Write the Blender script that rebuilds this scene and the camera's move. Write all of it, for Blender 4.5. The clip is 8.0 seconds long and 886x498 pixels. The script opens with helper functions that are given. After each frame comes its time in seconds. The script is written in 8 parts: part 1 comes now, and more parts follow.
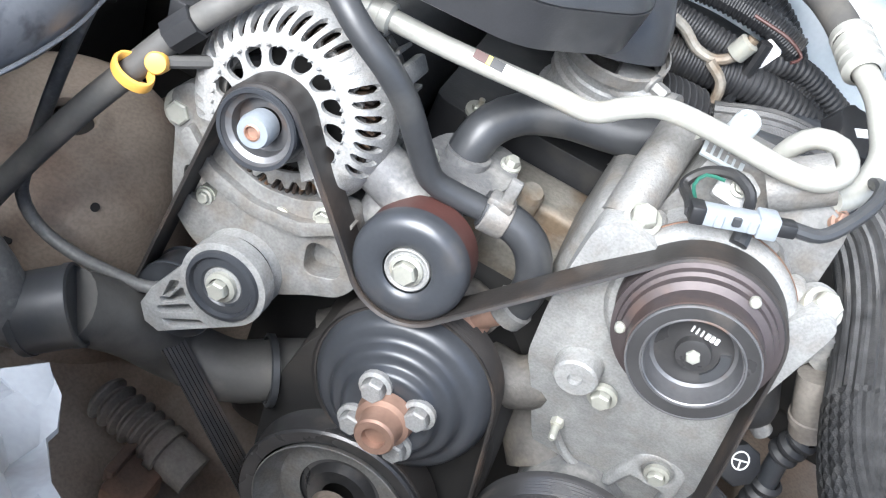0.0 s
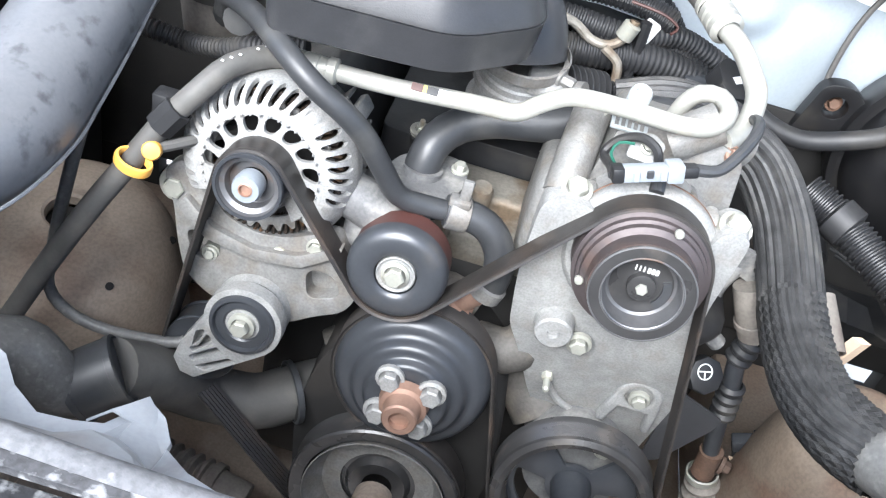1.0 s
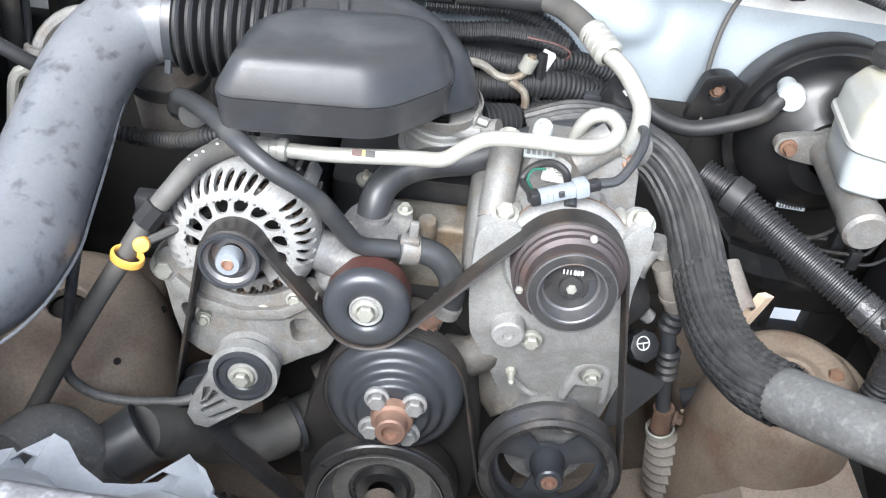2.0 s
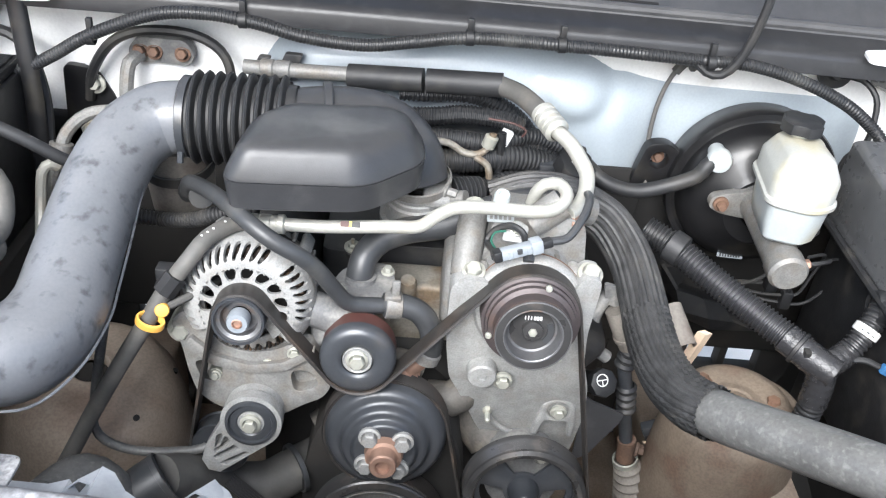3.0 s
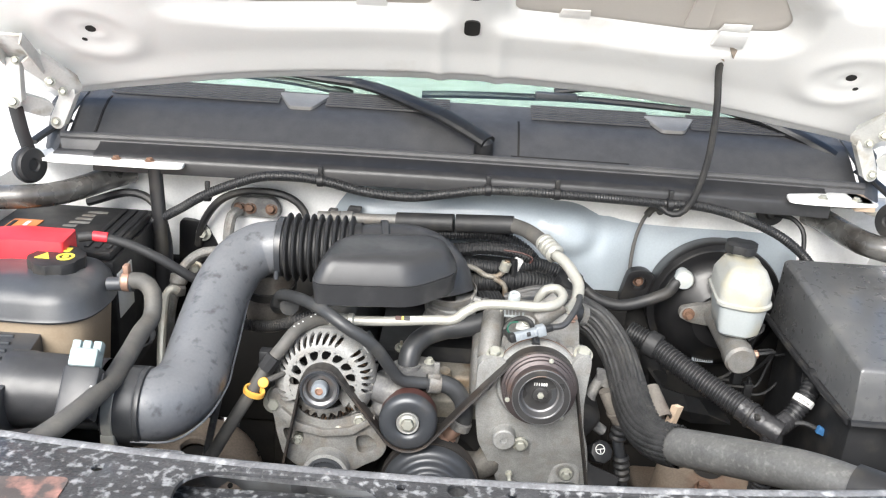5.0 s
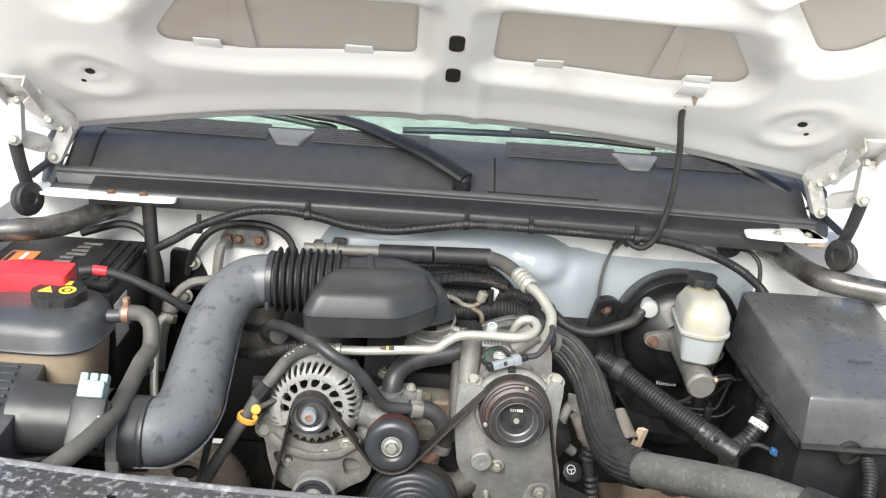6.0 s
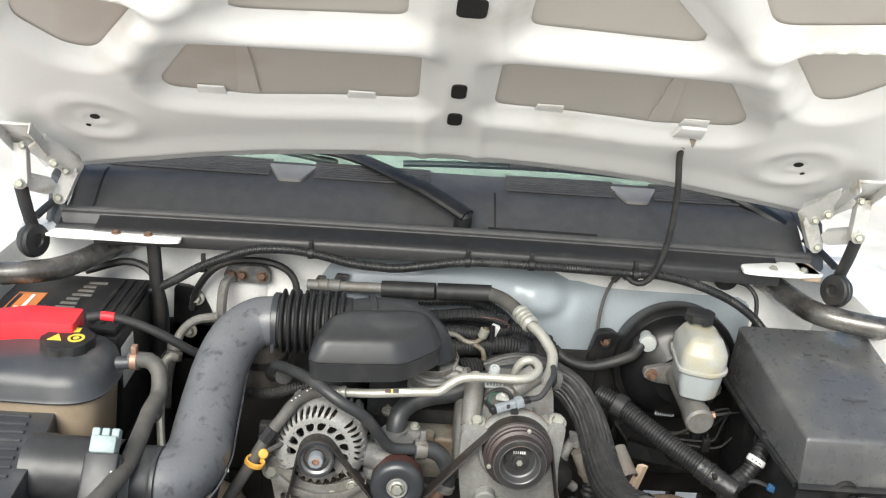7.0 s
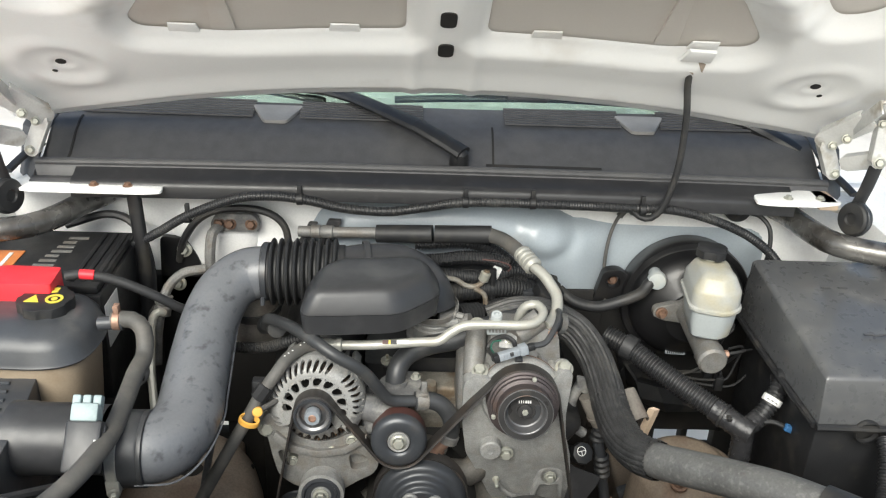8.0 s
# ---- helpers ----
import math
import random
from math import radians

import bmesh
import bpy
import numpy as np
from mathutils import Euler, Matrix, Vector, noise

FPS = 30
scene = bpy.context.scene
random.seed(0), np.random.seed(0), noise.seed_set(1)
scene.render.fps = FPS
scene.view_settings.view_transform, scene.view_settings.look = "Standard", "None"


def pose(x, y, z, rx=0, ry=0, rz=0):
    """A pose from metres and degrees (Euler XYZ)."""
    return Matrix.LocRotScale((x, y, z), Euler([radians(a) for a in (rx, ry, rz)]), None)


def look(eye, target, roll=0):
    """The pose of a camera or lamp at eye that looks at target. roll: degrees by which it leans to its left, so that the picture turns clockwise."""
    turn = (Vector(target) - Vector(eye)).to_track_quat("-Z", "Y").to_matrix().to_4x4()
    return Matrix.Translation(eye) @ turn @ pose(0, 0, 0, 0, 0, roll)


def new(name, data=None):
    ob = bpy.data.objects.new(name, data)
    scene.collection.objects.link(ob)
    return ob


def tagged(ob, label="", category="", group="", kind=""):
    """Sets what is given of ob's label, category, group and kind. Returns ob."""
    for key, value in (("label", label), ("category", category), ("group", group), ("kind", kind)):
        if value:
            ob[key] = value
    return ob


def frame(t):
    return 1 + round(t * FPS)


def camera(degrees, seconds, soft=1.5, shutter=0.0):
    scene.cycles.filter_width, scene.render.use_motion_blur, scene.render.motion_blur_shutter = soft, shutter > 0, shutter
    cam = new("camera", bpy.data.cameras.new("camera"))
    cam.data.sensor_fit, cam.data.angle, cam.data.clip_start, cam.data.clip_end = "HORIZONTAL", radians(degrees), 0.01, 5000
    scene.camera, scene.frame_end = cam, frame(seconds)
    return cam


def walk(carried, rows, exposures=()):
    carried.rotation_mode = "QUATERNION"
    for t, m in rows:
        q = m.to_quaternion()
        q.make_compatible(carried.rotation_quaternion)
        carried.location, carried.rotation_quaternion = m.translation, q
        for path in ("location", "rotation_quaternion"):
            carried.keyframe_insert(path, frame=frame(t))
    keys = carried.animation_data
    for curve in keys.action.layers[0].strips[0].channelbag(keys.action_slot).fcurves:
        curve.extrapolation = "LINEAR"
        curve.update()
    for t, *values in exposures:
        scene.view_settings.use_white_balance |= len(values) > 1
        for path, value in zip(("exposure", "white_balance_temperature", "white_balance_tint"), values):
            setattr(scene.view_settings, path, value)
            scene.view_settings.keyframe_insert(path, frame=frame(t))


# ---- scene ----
cam = camera(53.2, 8.0, 1.2)
PATH = [
    (0, (-0.013, -0.477, 1.398), (-0.111, 1.029, 0.086), 27.2),
    (0.5, (-0.018, -0.53, 1.427), (-0.066, 1.013, 0.154), 22.8),
    (1, (-0.018, -0.583, 1.464), (-0.041, 0.969, 0.204), 16.2),
    (1.2, (-0.014, -0.604, 1.479), (-0.033, 0.947, 0.216), 13.5),
    (2.3, (-0.02, -0.692, 1.608), (0.067, 0.871, 0.363), 7.0),
    (2.5, (-0.025, -0.717, 1.622), (0.076, 0.87, 0.41), 6.6),
    (3, (-0.01, -0.786, 1.657), (0.067, 0.861, 0.524), 6.0),
    (3.5, (0.01, -0.873, 1.69), (0.048, 0.842, 0.662), 5.5),
    (4, (0.018, -0.991, 1.697), (0.024, 0.797, 0.802), 4.9),
    (4.2, (0.01, -1.037, 1.701), (0.008, 0.772, 0.848), 4.7),
    (5.3, (-0.029, -1.198, 1.719), (-0.028, 0.668, 0.999), 3.3),
    (5.5, (-0.037, -1.215, 1.731), (-0.011, 0.654, 1.02), 3.7),
    (6, (-0.046, -1.238, 1.782), (0.019, 0.627, 1.061), 4.7),
    (6.5, (-0.063, -1.242, 1.839), (0.019, 0.628, 1.137), 5.6),
    (7, (-0.07, -1.225, 1.873), (0.013, 0.631, 1.132), 4.6),
    (7.5, (-0.064, -1.183, 1.875), (0.024, 0.638, 1.054), 3.3),
    (8, (-0.053, -1.14, 1.857), (0.026, 0.653, 0.975), 2.6),
]
walk(cam, [(t, look(eye, target, roll)) for t, eye, target, roll in PATH],
     exposures=[(0, 1.53, 5780, 8), (1.2, 1.58, 5780, 8), (2.5, 1.26, 5900, 8.2), (3, 1.25, 5950, 8.2), (3.5, 1.16, 6080, 8.2), (4, 1.11, 6180, 8.2), (5.5, 0.84, 6300, 7.5), (6.5, 0.53, 6400, 5.4), (7.3, 0.37, 6420, 4.6), (8, 0.38, 6420, 4.2)])

# ---- light ----
world = bpy.data.worlds.new("sky")
scene.world = world
world.use_nodes = True
wn = world.node_tree
sky = wn.nodes.new("ShaderNodeTexSky")
sky.sky_type = "NISHITA"
sky.sun_disc = False
sky.sun_elevation, sky.sun_rotation = radians(42), radians(198)
sky.air_density, sky.dust_density, sky.ozone_density = 1.0, 4.0, 1.0
wn.links.new(sky.outputs["Color"], wn.nodes["Background"].inputs["Color"])
wn.nodes["Background"].inputs["Strength"].default_value = 0.15
sun = new("sun", bpy.data.lights.new("sun", "SUN"))
sun.data.energy, sun.data.angle, sun.data.color = 3.0, radians(40), (1.0, 0.985, 0.96)
sun.matrix_world = look((-1.0, -3.1, 3.93), (0, 0, 1))


# ---- materials ----
def material(name, color, rough=0.5, metal=0.0, other=None, grain=60.0, bump=0.15, dirt=None, dirt_at=0.62, dirt_scale=9.0,
             spread=0.35, coat=0.0, rough_var=0.12, speckle=0.07):
    m = bpy.data.materials.new(name)
    m.use_nodes = True
    nt = m.node_tree
    b = nt.nodes["Principled BSDF"]
    co = nt.nodes.new("ShaderNodeTexCoord")

    def noisy(scale, detail=4.0):
        n = nt.nodes.new("ShaderNodeTexNoise")
        n.inputs["Scale"].default_value, n.inputs["Detail"].default_value = scale, detail
        nt.links.new(co.outputs["Object"], n.inputs["Vector"])
        return n.outputs["Fac"]

    def ramp(fac, lo, hi):
        r = nt.nodes.new("ShaderNodeMapRange")
        r.inputs["From Min"].default_value, r.inputs["From Max"].default_value = lo, hi
        nt.links.new(fac, r.inputs["Value"])
        return r.outputs["Result"]

    def mix(fac, a, c):
        x = nt.nodes.new("ShaderNodeMix")
        x.data_type = "RGBA"
        nt.links.new(fac, x.inputs["Factor"])
        for k, v in ((6, a), (7, c)):
            if isinstance(v, tuple):
                x.inputs[k].default_value = (*v, 1)
            else:
                nt.links.new(v, x.inputs[k])
        return x.outputs[2]

    other = other or tuple(c * (1 - spread) for c in color)
    col = mix(ramp(noisy(grain * 0.35), 0.35, 0.7), color, other)
    if dirt:
        col = mix(ramp(noisy(dirt_scale, 6.0), dirt_at - 0.06, dirt_at + 0.1), col, dirt)
    speck = nt.nodes.new("ShaderNodeMapRange")
    speck.inputs["From Min"].default_value, speck.inputs["From Max"].default_value = 0.38, 0.66
    speck.inputs["To Min"].default_value, speck.inputs["To Max"].default_value = 1.0 + 0.35 * speckle, 1.0 - 0.65 * speckle
    nt.links.new(noisy(max(260.0, grain * 2.5), 2.0), speck.inputs["Value"])
    times = nt.nodes.new("ShaderNodeVectorMath")
    times.operation = "SCALE"
    nt.links.new(col, times.inputs[0])
    nt.links.new(speck.outputs["Result"], times.inputs["Scale"])
    nt.links.new(times.outputs["Vector"], b.inputs["Base Color"])
    rr = nt.nodes.new("ShaderNodeMapRange")
    rr.inputs["To Min"].default_value, rr.inputs["To Max"].default_value = max(0.03, rough - rough_var), min(1, rough + rough_var)
    nt.links.new(noisy(grain * 0.5), rr.inputs["Value"])
    nt.links.new(rr.outputs["Result"], b.inputs["Roughness"])
    b.inputs["Metallic"].default_value = metal
    b.inputs["Coat Weight"].default_value = coat
    b.inputs["Coat Roughness"].default_value = 0.08
    if bump:
        bp = nt.nodes.new("ShaderNodeBump")
        bp.inputs["Strength"].default_value, bp.inputs["Distance"].default_value = bump, 0.0015
        nt.links.new(noisy(grain * 4, 3.0), bp.inputs["Height"])
        nt.links.new(bp.outputs["Normal"], b.inputs["Normal"])
    return m


M_WHITE = material("white_paint", (0.87, 0.87, 0.855), 0.46, grain=8, bump=0.02, spread=0.06, dirt=(0.66, 0.64, 0.60), dirt_at=0.68, coat=0.05, speckle=0.06)
M_HOOD = material("smooth_white_hood_paint", (0.90, 0.90, 0.885), 0.36, grain=5, bump=0.0, spread=0.03, dirt=(0.70, 0.67, 0.62), dirt_at=0.66, dirt_scale=5, coat=0.25, rough_var=0.05, speckle=0.015)
M_SKIN = material("primer_skin", (0.65, 0.612, 0.565), 0.45, grain=4, bump=0.0, spread=0.08, dirt=(0.55, 0.49, 0.435), dirt_at=0.6, dirt_scale=4, speckle=0.02)
# White firewall paint with the blue shade of the sky put into the colour.
M_BLUESHADE = material("white_paint_in_blue_shade", (0.36, 0.405, 0.44), 0.32, grain=6, bump=0.02, spread=0.1, dirt=(0.42, 0.44, 0.455), dirt_at=0.66, coat=0.2, speckle=0.06)
M_CAST = material("cast_aluminium", (0.245, 0.242, 0.231), 0.55, 0.35, grain=150, bump=0.3, spread=0.25, dirt=(0.20, 0.185, 0.165), dirt_at=0.53, dirt_scale=45, speckle=0.2)
M_CASTW = material("bright_cast_aluminium", (0.32, 0.321, 0.312), 0.55, 0.25, grain=190, bump=0.35, spread=0.22, dirt=(0.27, 0.262, 0.246), dirt_at=0.56, dirt_scale=60, speckle=0.2)
M_ALT = material("silver_cast_aluminium", (0.345, 0.345, 0.335), 0.52, 0.3, grain=200, bump=0.4, spread=0.15, dirt=(0.31, 0.30, 0.28), dirt_at=0.57, dirt_scale=50, speckle=0.2)
M_PAINTCAST = material("dark_painted_casting", (0.15, 0.15, 0.15), 0.5, grain=120, bump=0.3, spread=0.3, dirt=(0.24, 0.235, 0.22), dirt_at=0.55, dirt_scale=40, speckle=0.2)
M_GRIME = material("grimy_brown_grey_casting", (0.105, 0.098, 0.088), 0.62, 0.1, grain=90, bump=0.35, spread=0.3, dirt=(0.17, 0.15, 0.125), dirt_at=0.56, dirt_scale=30, speckle=0.25)
M_RIM = material("black_pulley_steel", (0.055, 0.054, 0.054), 0.3, 0.2, grain=60, bump=0.04, spread=0.3, dirt=(0.1, 0.09, 0.08), dirt_at=0.62, dirt_scale=25)
M_DOME = material("dirt_covered_rust", (0.20, 0.158, 0.118), 0.8, grain=40, bump=0.4, spread=0.3, dirt=(0.15, 0.1, 0.07), dirt_at=0.57, dirt_scale=14, speckle=0.2)
M_TAN = material("stained_cast_aluminium", (0.29, 0.272, 0.235), 0.6, 0.3, grain=50, bump=0.35, spread=0.3, dirt=(0.16, 0.12, 0.08), dirt_at=0.55, dirt_scale=18, speckle=0.2)
M_STEEL = material("zinc_steel", (0.44, 0.44, 0.385), 0.4, 0.4, grain=120, bump=0.15, spread=0.2, dirt=(0.42, 0.36, 0.26), dirt_at=0.66, dirt_scale=40)
M_TUBE = material("aluminium_tube", (0.43, 0.426, 0.385), 0.4, 0.35, grain=60, bump=0.04, spread=0.1, dirt=(0.42, 0.385, 0.32), dirt_at=0.62, dirt_scale=30)
M_STRIP = material("black_sealing_rubber", (0.022, 0.0225, 0.025), 0.38, grain=120, bump=0.08, spread=0.2, dirt=(0.032, 0.032, 0.034), dirt_at=0.6, dirt_scale=40)
M_BLACK = material("black_plastic", (0.016, 0.0165, 0.018), 0.5, grain=90, bump=0.12, spread=0.3, dirt=(0.035, 0.033, 0.030), dirt_at=0.6, dirt_scale=20)
M_COWL = material("grey_black_cowl_plastic", (0.07, 0.07, 0.073), 0.5, grain=120, bump=0.12, spread=0.2, dirt=(0.08, 0.079, 0.08), dirt_at=0.62, dirt_scale=9)
M_DUCT = material("dusty_grey_plastic", (0.118, 0.125, 0.138), 0.38, grain=36, bump=0.06, other=(0.155, 0.161, 0.172), dirt=(0.06, 0.063, 0.07), dirt_at=0.62, dirt_scale=60, coat=0.08)
M_BOX = material("satin_grey_plastic", (0.036, 0.037, 0.040), 0.36, grain=200, bump=0.12, spread=0.12, dirt=(0.065, 0.065, 0.067), dirt_at=0.6, dirt_scale=14)
M_RUBBER = material("black_rubber", (0.024, 0.0245, 0.026), 0.55, grain=70, bump=0.1, spread=0.3, dirt=(0.05, 0.047, 0.042), dirt_at=0.58, dirt_scale=15)
M_GREYHOSE = material("grey_worn_rubber", (0.043, 0.045, 0.048), 0.42, grain=60, bump=0.08, spread=0.25, dirt=(0.075, 0.074, 0.07), dirt_at=0.6, dirt_scale=15)
M_DUSTHOSE = material("dusty_brown_rubber", (0.095, 0.092, 0.086), 0.65, grain=60, bump=0.12, spread=0.3, dirt=(0.12, 0.112, 0.10), dirt_at=0.56, dirt_scale=18)
M_BELT = material("belt_rubber", (0.03, 0.027, 0.025), 0.5, grain=90, bump=0.08, spread=0.3, dirt=(0.06, 0.045, 0.035), dirt_at=0.6, dirt_scale=20)
M_PULLEY = material("grey_painted_steel", (0.052, 0.056, 0.063), 0.34, 0.2, grain=50, bump=0.03, spread=0.2, dirt=(0.08, 0.075, 0.07), dirt_at=0.64, dirt_scale=16)
M_REDBROWN = material("red_brown_phenolic", (0.075, 0.030, 0.025), 0.5, grain=60, bump=0.08, spread=0.3, dirt=(0.07, 0.045, 0.04), dirt_at=0.6)
M_WORN = material("worn_grey_steel", (0.21, 0.21, 0.215), 0.36, 0.6, grain=80, bump=0.08, spread=0.4, dirt=(0.2, 0.13, 0.09), dirt_at=0.64, dirt_scale=30)
M_PURPLE = material("worn_purple_steel", (0.095, 0.080, 0.080), 0.42, 0.5, grain=60, bump=0.08, spread=0.3, dirt=(0.13, 0.09, 0.075), dirt_at=0.62, dirt_scale=18)
M_RUST = material("rusty_steel", (0.20, 0.115, 0.075), 0.75, 0.1, grain=60, bump=0.3, spread=0.45, dirt=(0.09, 0.06, 0.045), dirt_at=0.55, speckle=0.2)
M_PINKHUB = material("rusty_hub_steel", (0.40, 0.255, 0.19), 0.5, 0.5, grain=60, bump=0.08, spread=0.25)
M_DIRTY = material("brown_dirty_steel", (0.34, 0.28, 0.225), 0.75, grain=20, bump=0.3, spread=0.35, dirt=(0.22, 0.165, 0.125), dirt_at=0.55, dirt_scale=9, speckle=0.2)
M_CONDUIT = material("worn_black_conduit", (0.024, 0.0245, 0.026), 0.4, grain=60, bump=0.06, spread=0.3, dirt=(0.05, 0.05, 0.048), dirt_at=0.6, dirt_scale=15)
M_LID = material("dusty_black_lid_plastic", (0.085, 0.087, 0.09), 0.3, grain=160, bump=0.1, spread=0.15, dirt=(0.11, 0.11, 0.108), dirt_at=0.6, dirt_scale=25, coat=0.4)
M_LIDDARK = material("charcoal_plastic", (0.055, 0.059, 0.066), 0.38, grain=60, bump=0.06, spread=0.2, dirt=(0.10, 0.10, 0.10), dirt_at=0.6, dirt_scale=12)
M_PAINTDARK = material("dusty_dark_grey_steel", (0.05, 0.05, 0.052), 0.5, 0.1, grain=80, bump=0.15, spread=0.3, dirt=(0.10, 0.095, 0.09), dirt_at=0.58, dirt_scale=25)
M_GAITER = material("dusty_grey_gaiter", (0.22, 0.20, 0.175), 0.7, grain=40, bump=0.2, spread=0.3, dirt=(0.12, 0.10, 0.085), dirt_at=0.55, dirt_scale=18, speckle=0.2)
# Near-black throughout; serves parts deep in the bay and the discs for holes.
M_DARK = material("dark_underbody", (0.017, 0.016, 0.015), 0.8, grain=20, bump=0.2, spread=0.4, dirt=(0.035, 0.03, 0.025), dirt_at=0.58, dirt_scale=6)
M_GLOSS = material("gloss_black_paint", (0.012, 0.012, 0.013), 0.38, grain=30, bump=0.02, spread=0.3, dirt=(0.05, 0.045, 0.035), dirt_at=0.64, dirt_scale=9, coat=0.15, speckle=0.06)
M_SUPPORT = material("flaking_grey_paint", (0.34, 0.35, 0.37), 0.3, 0.6, grain=110, bump=0.4, other=(0.12, 0.124, 0.13), dirt=(0.6, 0.61, 0.62), dirt_at=0.585, dirt_scale=42, coat=0.2, speckle=0.45)
M_SHROUD = material("pale_grey_plastic", (0.33, 0.35, 0.375), 0.4, grain=30, bump=0.1, spread=0.2, dirt=(0.2, 0.2, 0.2), dirt_at=0.62, dirt_scale=18)
M_RADHOSE = material("dusty_light_grey_rubber", (0.115, 0.115, 0.112), 0.45, grain=60, bump=0.25, spread=0.3, dirt=(0.145, 0.144, 0.138), dirt_at=0.6, dirt_scale=140, speckle=0.2)
M_YELLOW = material("yellow_plastic", (0.85, 0.46, 0.09), 0.4, grain=50, bump=0.04, spread=0.12, speckle=0.06)
M_RED = material("red_plastic", (0.75, 0.035, 0.05), 0.4, grain=40, bump=0.04, spread=0.15, speckle=0.06)
M_MILK = material("milky_plastic", (0.385, 0.415, 0.42), 0.4, grain=14, bump=0.03, spread=0.1, dirt=(0.43, 0.41, 0.32), dirt_at=0.58, dirt_scale=9, speckle=0.06)
M_AMBER = material("aged_translucent_plastic", (0.36, 0.29, 0.21), 0.4, grain=14, bump=0.03, spread=0.2, dirt=(0.22, 0.15, 0.09), dirt_at=0.58, dirt_scale=9)
M_CONN = material("pale_grey_connector", (0.25, 0.275, 0.30), 0.4, grain=50, bump=0.04, spread=0.15, speckle=0.06)
M_COPPER = material("dark_copper_winding", (0.07, 0.055, 0.045), 0.4, 0.4, grain=160, bump=0.3, spread=0.6, dirt=(0.20, 0.11, 0.05), dirt_at=0.6, dirt_scale=60)
M_PRINT = material("white_print", (0.75, 0.75, 0.73), 0.6, grain=50, bump=0.0, spread=0.1, speckle=0.06)
M_ORANGE = material("orange_label", (0.65, 0.22, 0.06), 0.5, grain=50, bump=0.0, spread=0.2)
M_YELLOWPRINT = material("yellow_print", (0.75, 0.62, 0.08), 0.5, grain=50, bump=0.0, spread=0.1)
M_FADED = material("faded_yellow_print", (0.30, 0.27, 0.15), 0.6, grain=120, bump=0.0, spread=0.4)
M_GREEN = material("green_wire", (0.02, 0.11, 0.075), 0.5, grain=50, bump=0.0)
M_PINKCARD = material("pale_pink_card", (0.54, 0.42, 0.31), 0.7, grain=40, bump=0.05, spread=0.15)
M_BLUE = material("blue_connector", (0.05, 0.16, 0.35), 0.5, grain=40, bump=0.03)
M_GROUND = material("dusty_concrete", (0.70, 0.665, 0.61), 0.9, grain=6, bump=0.3, spread=0.25, dirt=(0.58, 0.54, 0.48), dirt_at=0.58, dirt_scale=2)
M_BRAID = material("braided_sleeve", (0.052, 0.052, 0.0525), 0.42, grain=220, bump=0.4, spread=0.55, dirt=(0.07, 0.068, 0.063), dirt_at=0.58, dirt_scale=18)

M_GLASS = bpy.data.materials.new("tinted_glass")
M_GLASS.use_nodes = True
_g = M_GLASS.node_tree.nodes["Principled BSDF"]
_g.inputs["Base Color"].default_value = (0.78, 0.90, 0.83, 1)
_g.inputs["Roughness"].default_value, _g.inputs["IOR"].default_value = 0.02, 1.5
_g.inputs["Transmission Weight"].default_value = 1.0


# ---- builders ----
def thing(name, at, label, category, group="", kind=""):
    e = new(name)
    e.empty_display_size = 0.02
    e.location = at
    return tagged(e, label, category, group, kind)


LEAN = [None]
CROWN = [None]


def shift(ob, x, y, z):
    """Moves a finished thing as a whole."""
    ob.location = Vector(ob.location) + Vector((x, y, z))
    return ob


def lean(back=0.0, dx=0.0, dz=0.0):
    """The accessories' front leans back by ten degrees; back, dx and dz move what follows in that plane's own axes. None: upright again."""
    if back is None:
        LEAN[0] = None
    else:
        LEAN[0] = Matrix.Translation((0, 0, 0.93)) @ Matrix.Rotation(radians(-10), 4, "X") @ Matrix.Translation((dx, back, dz - 0.93))


def part(name, bm, mat, parent=None, label="", sharp=35):
    if LEAN[0] is not None:
        bm.transform(LEAN[0])
    if CROWN[0] is not None:
        for v in bm.verts:
            v.co = CROWN[0](v.co)
    me = bpy.data.meshes.new(name)
    bmesh.ops.recalc_face_normals(bm, faces=bm.faces)
    bm.to_mesh(me)
    bm.free()
    me.materials.append(mat)
    me.polygons.foreach_set("use_smooth", [True] * len(me.polygons))
    me.set_sharp_from_angle(angle=radians(sharp))
    ob = new(name, me)
    if parent is not None:
        ob.parent = parent
        if parent.type == "EMPTY":
            ob.location = -Vector(parent.location)
    return tagged(ob, label)


def solid(name, bm, mat, label, category, group="", kind="", sharp=35):
    """A thing of one mesh, in place."""
    return tagged(part(name, bm, mat, None, "", sharp), label, category, group, kind)


def B():
    return bmesh.new()


def smooth_path(pts, step):
    """Catmull-Rom through the points, about step apart."""
    p = [Vector(v) for v in pts]
    p = [2 * p[0] - p[1]] + p + [2 * p[-1] - p[-2]]
    out = []
    for i in range(1, len(p) - 2):
        a, b, c, d = p[i - 1:i + 3]
        n = max(2, int((c - b).length / step))
        for k in range(n):
            t = k / n
            out.append(0.5 * (2 * b + (c - a) * t + (2 * a - 5 * b + 4 * c - d) * t * t + (3 * b - a - 3 * c + d) * t ** 3))
    out.append(p[-2])
    return out


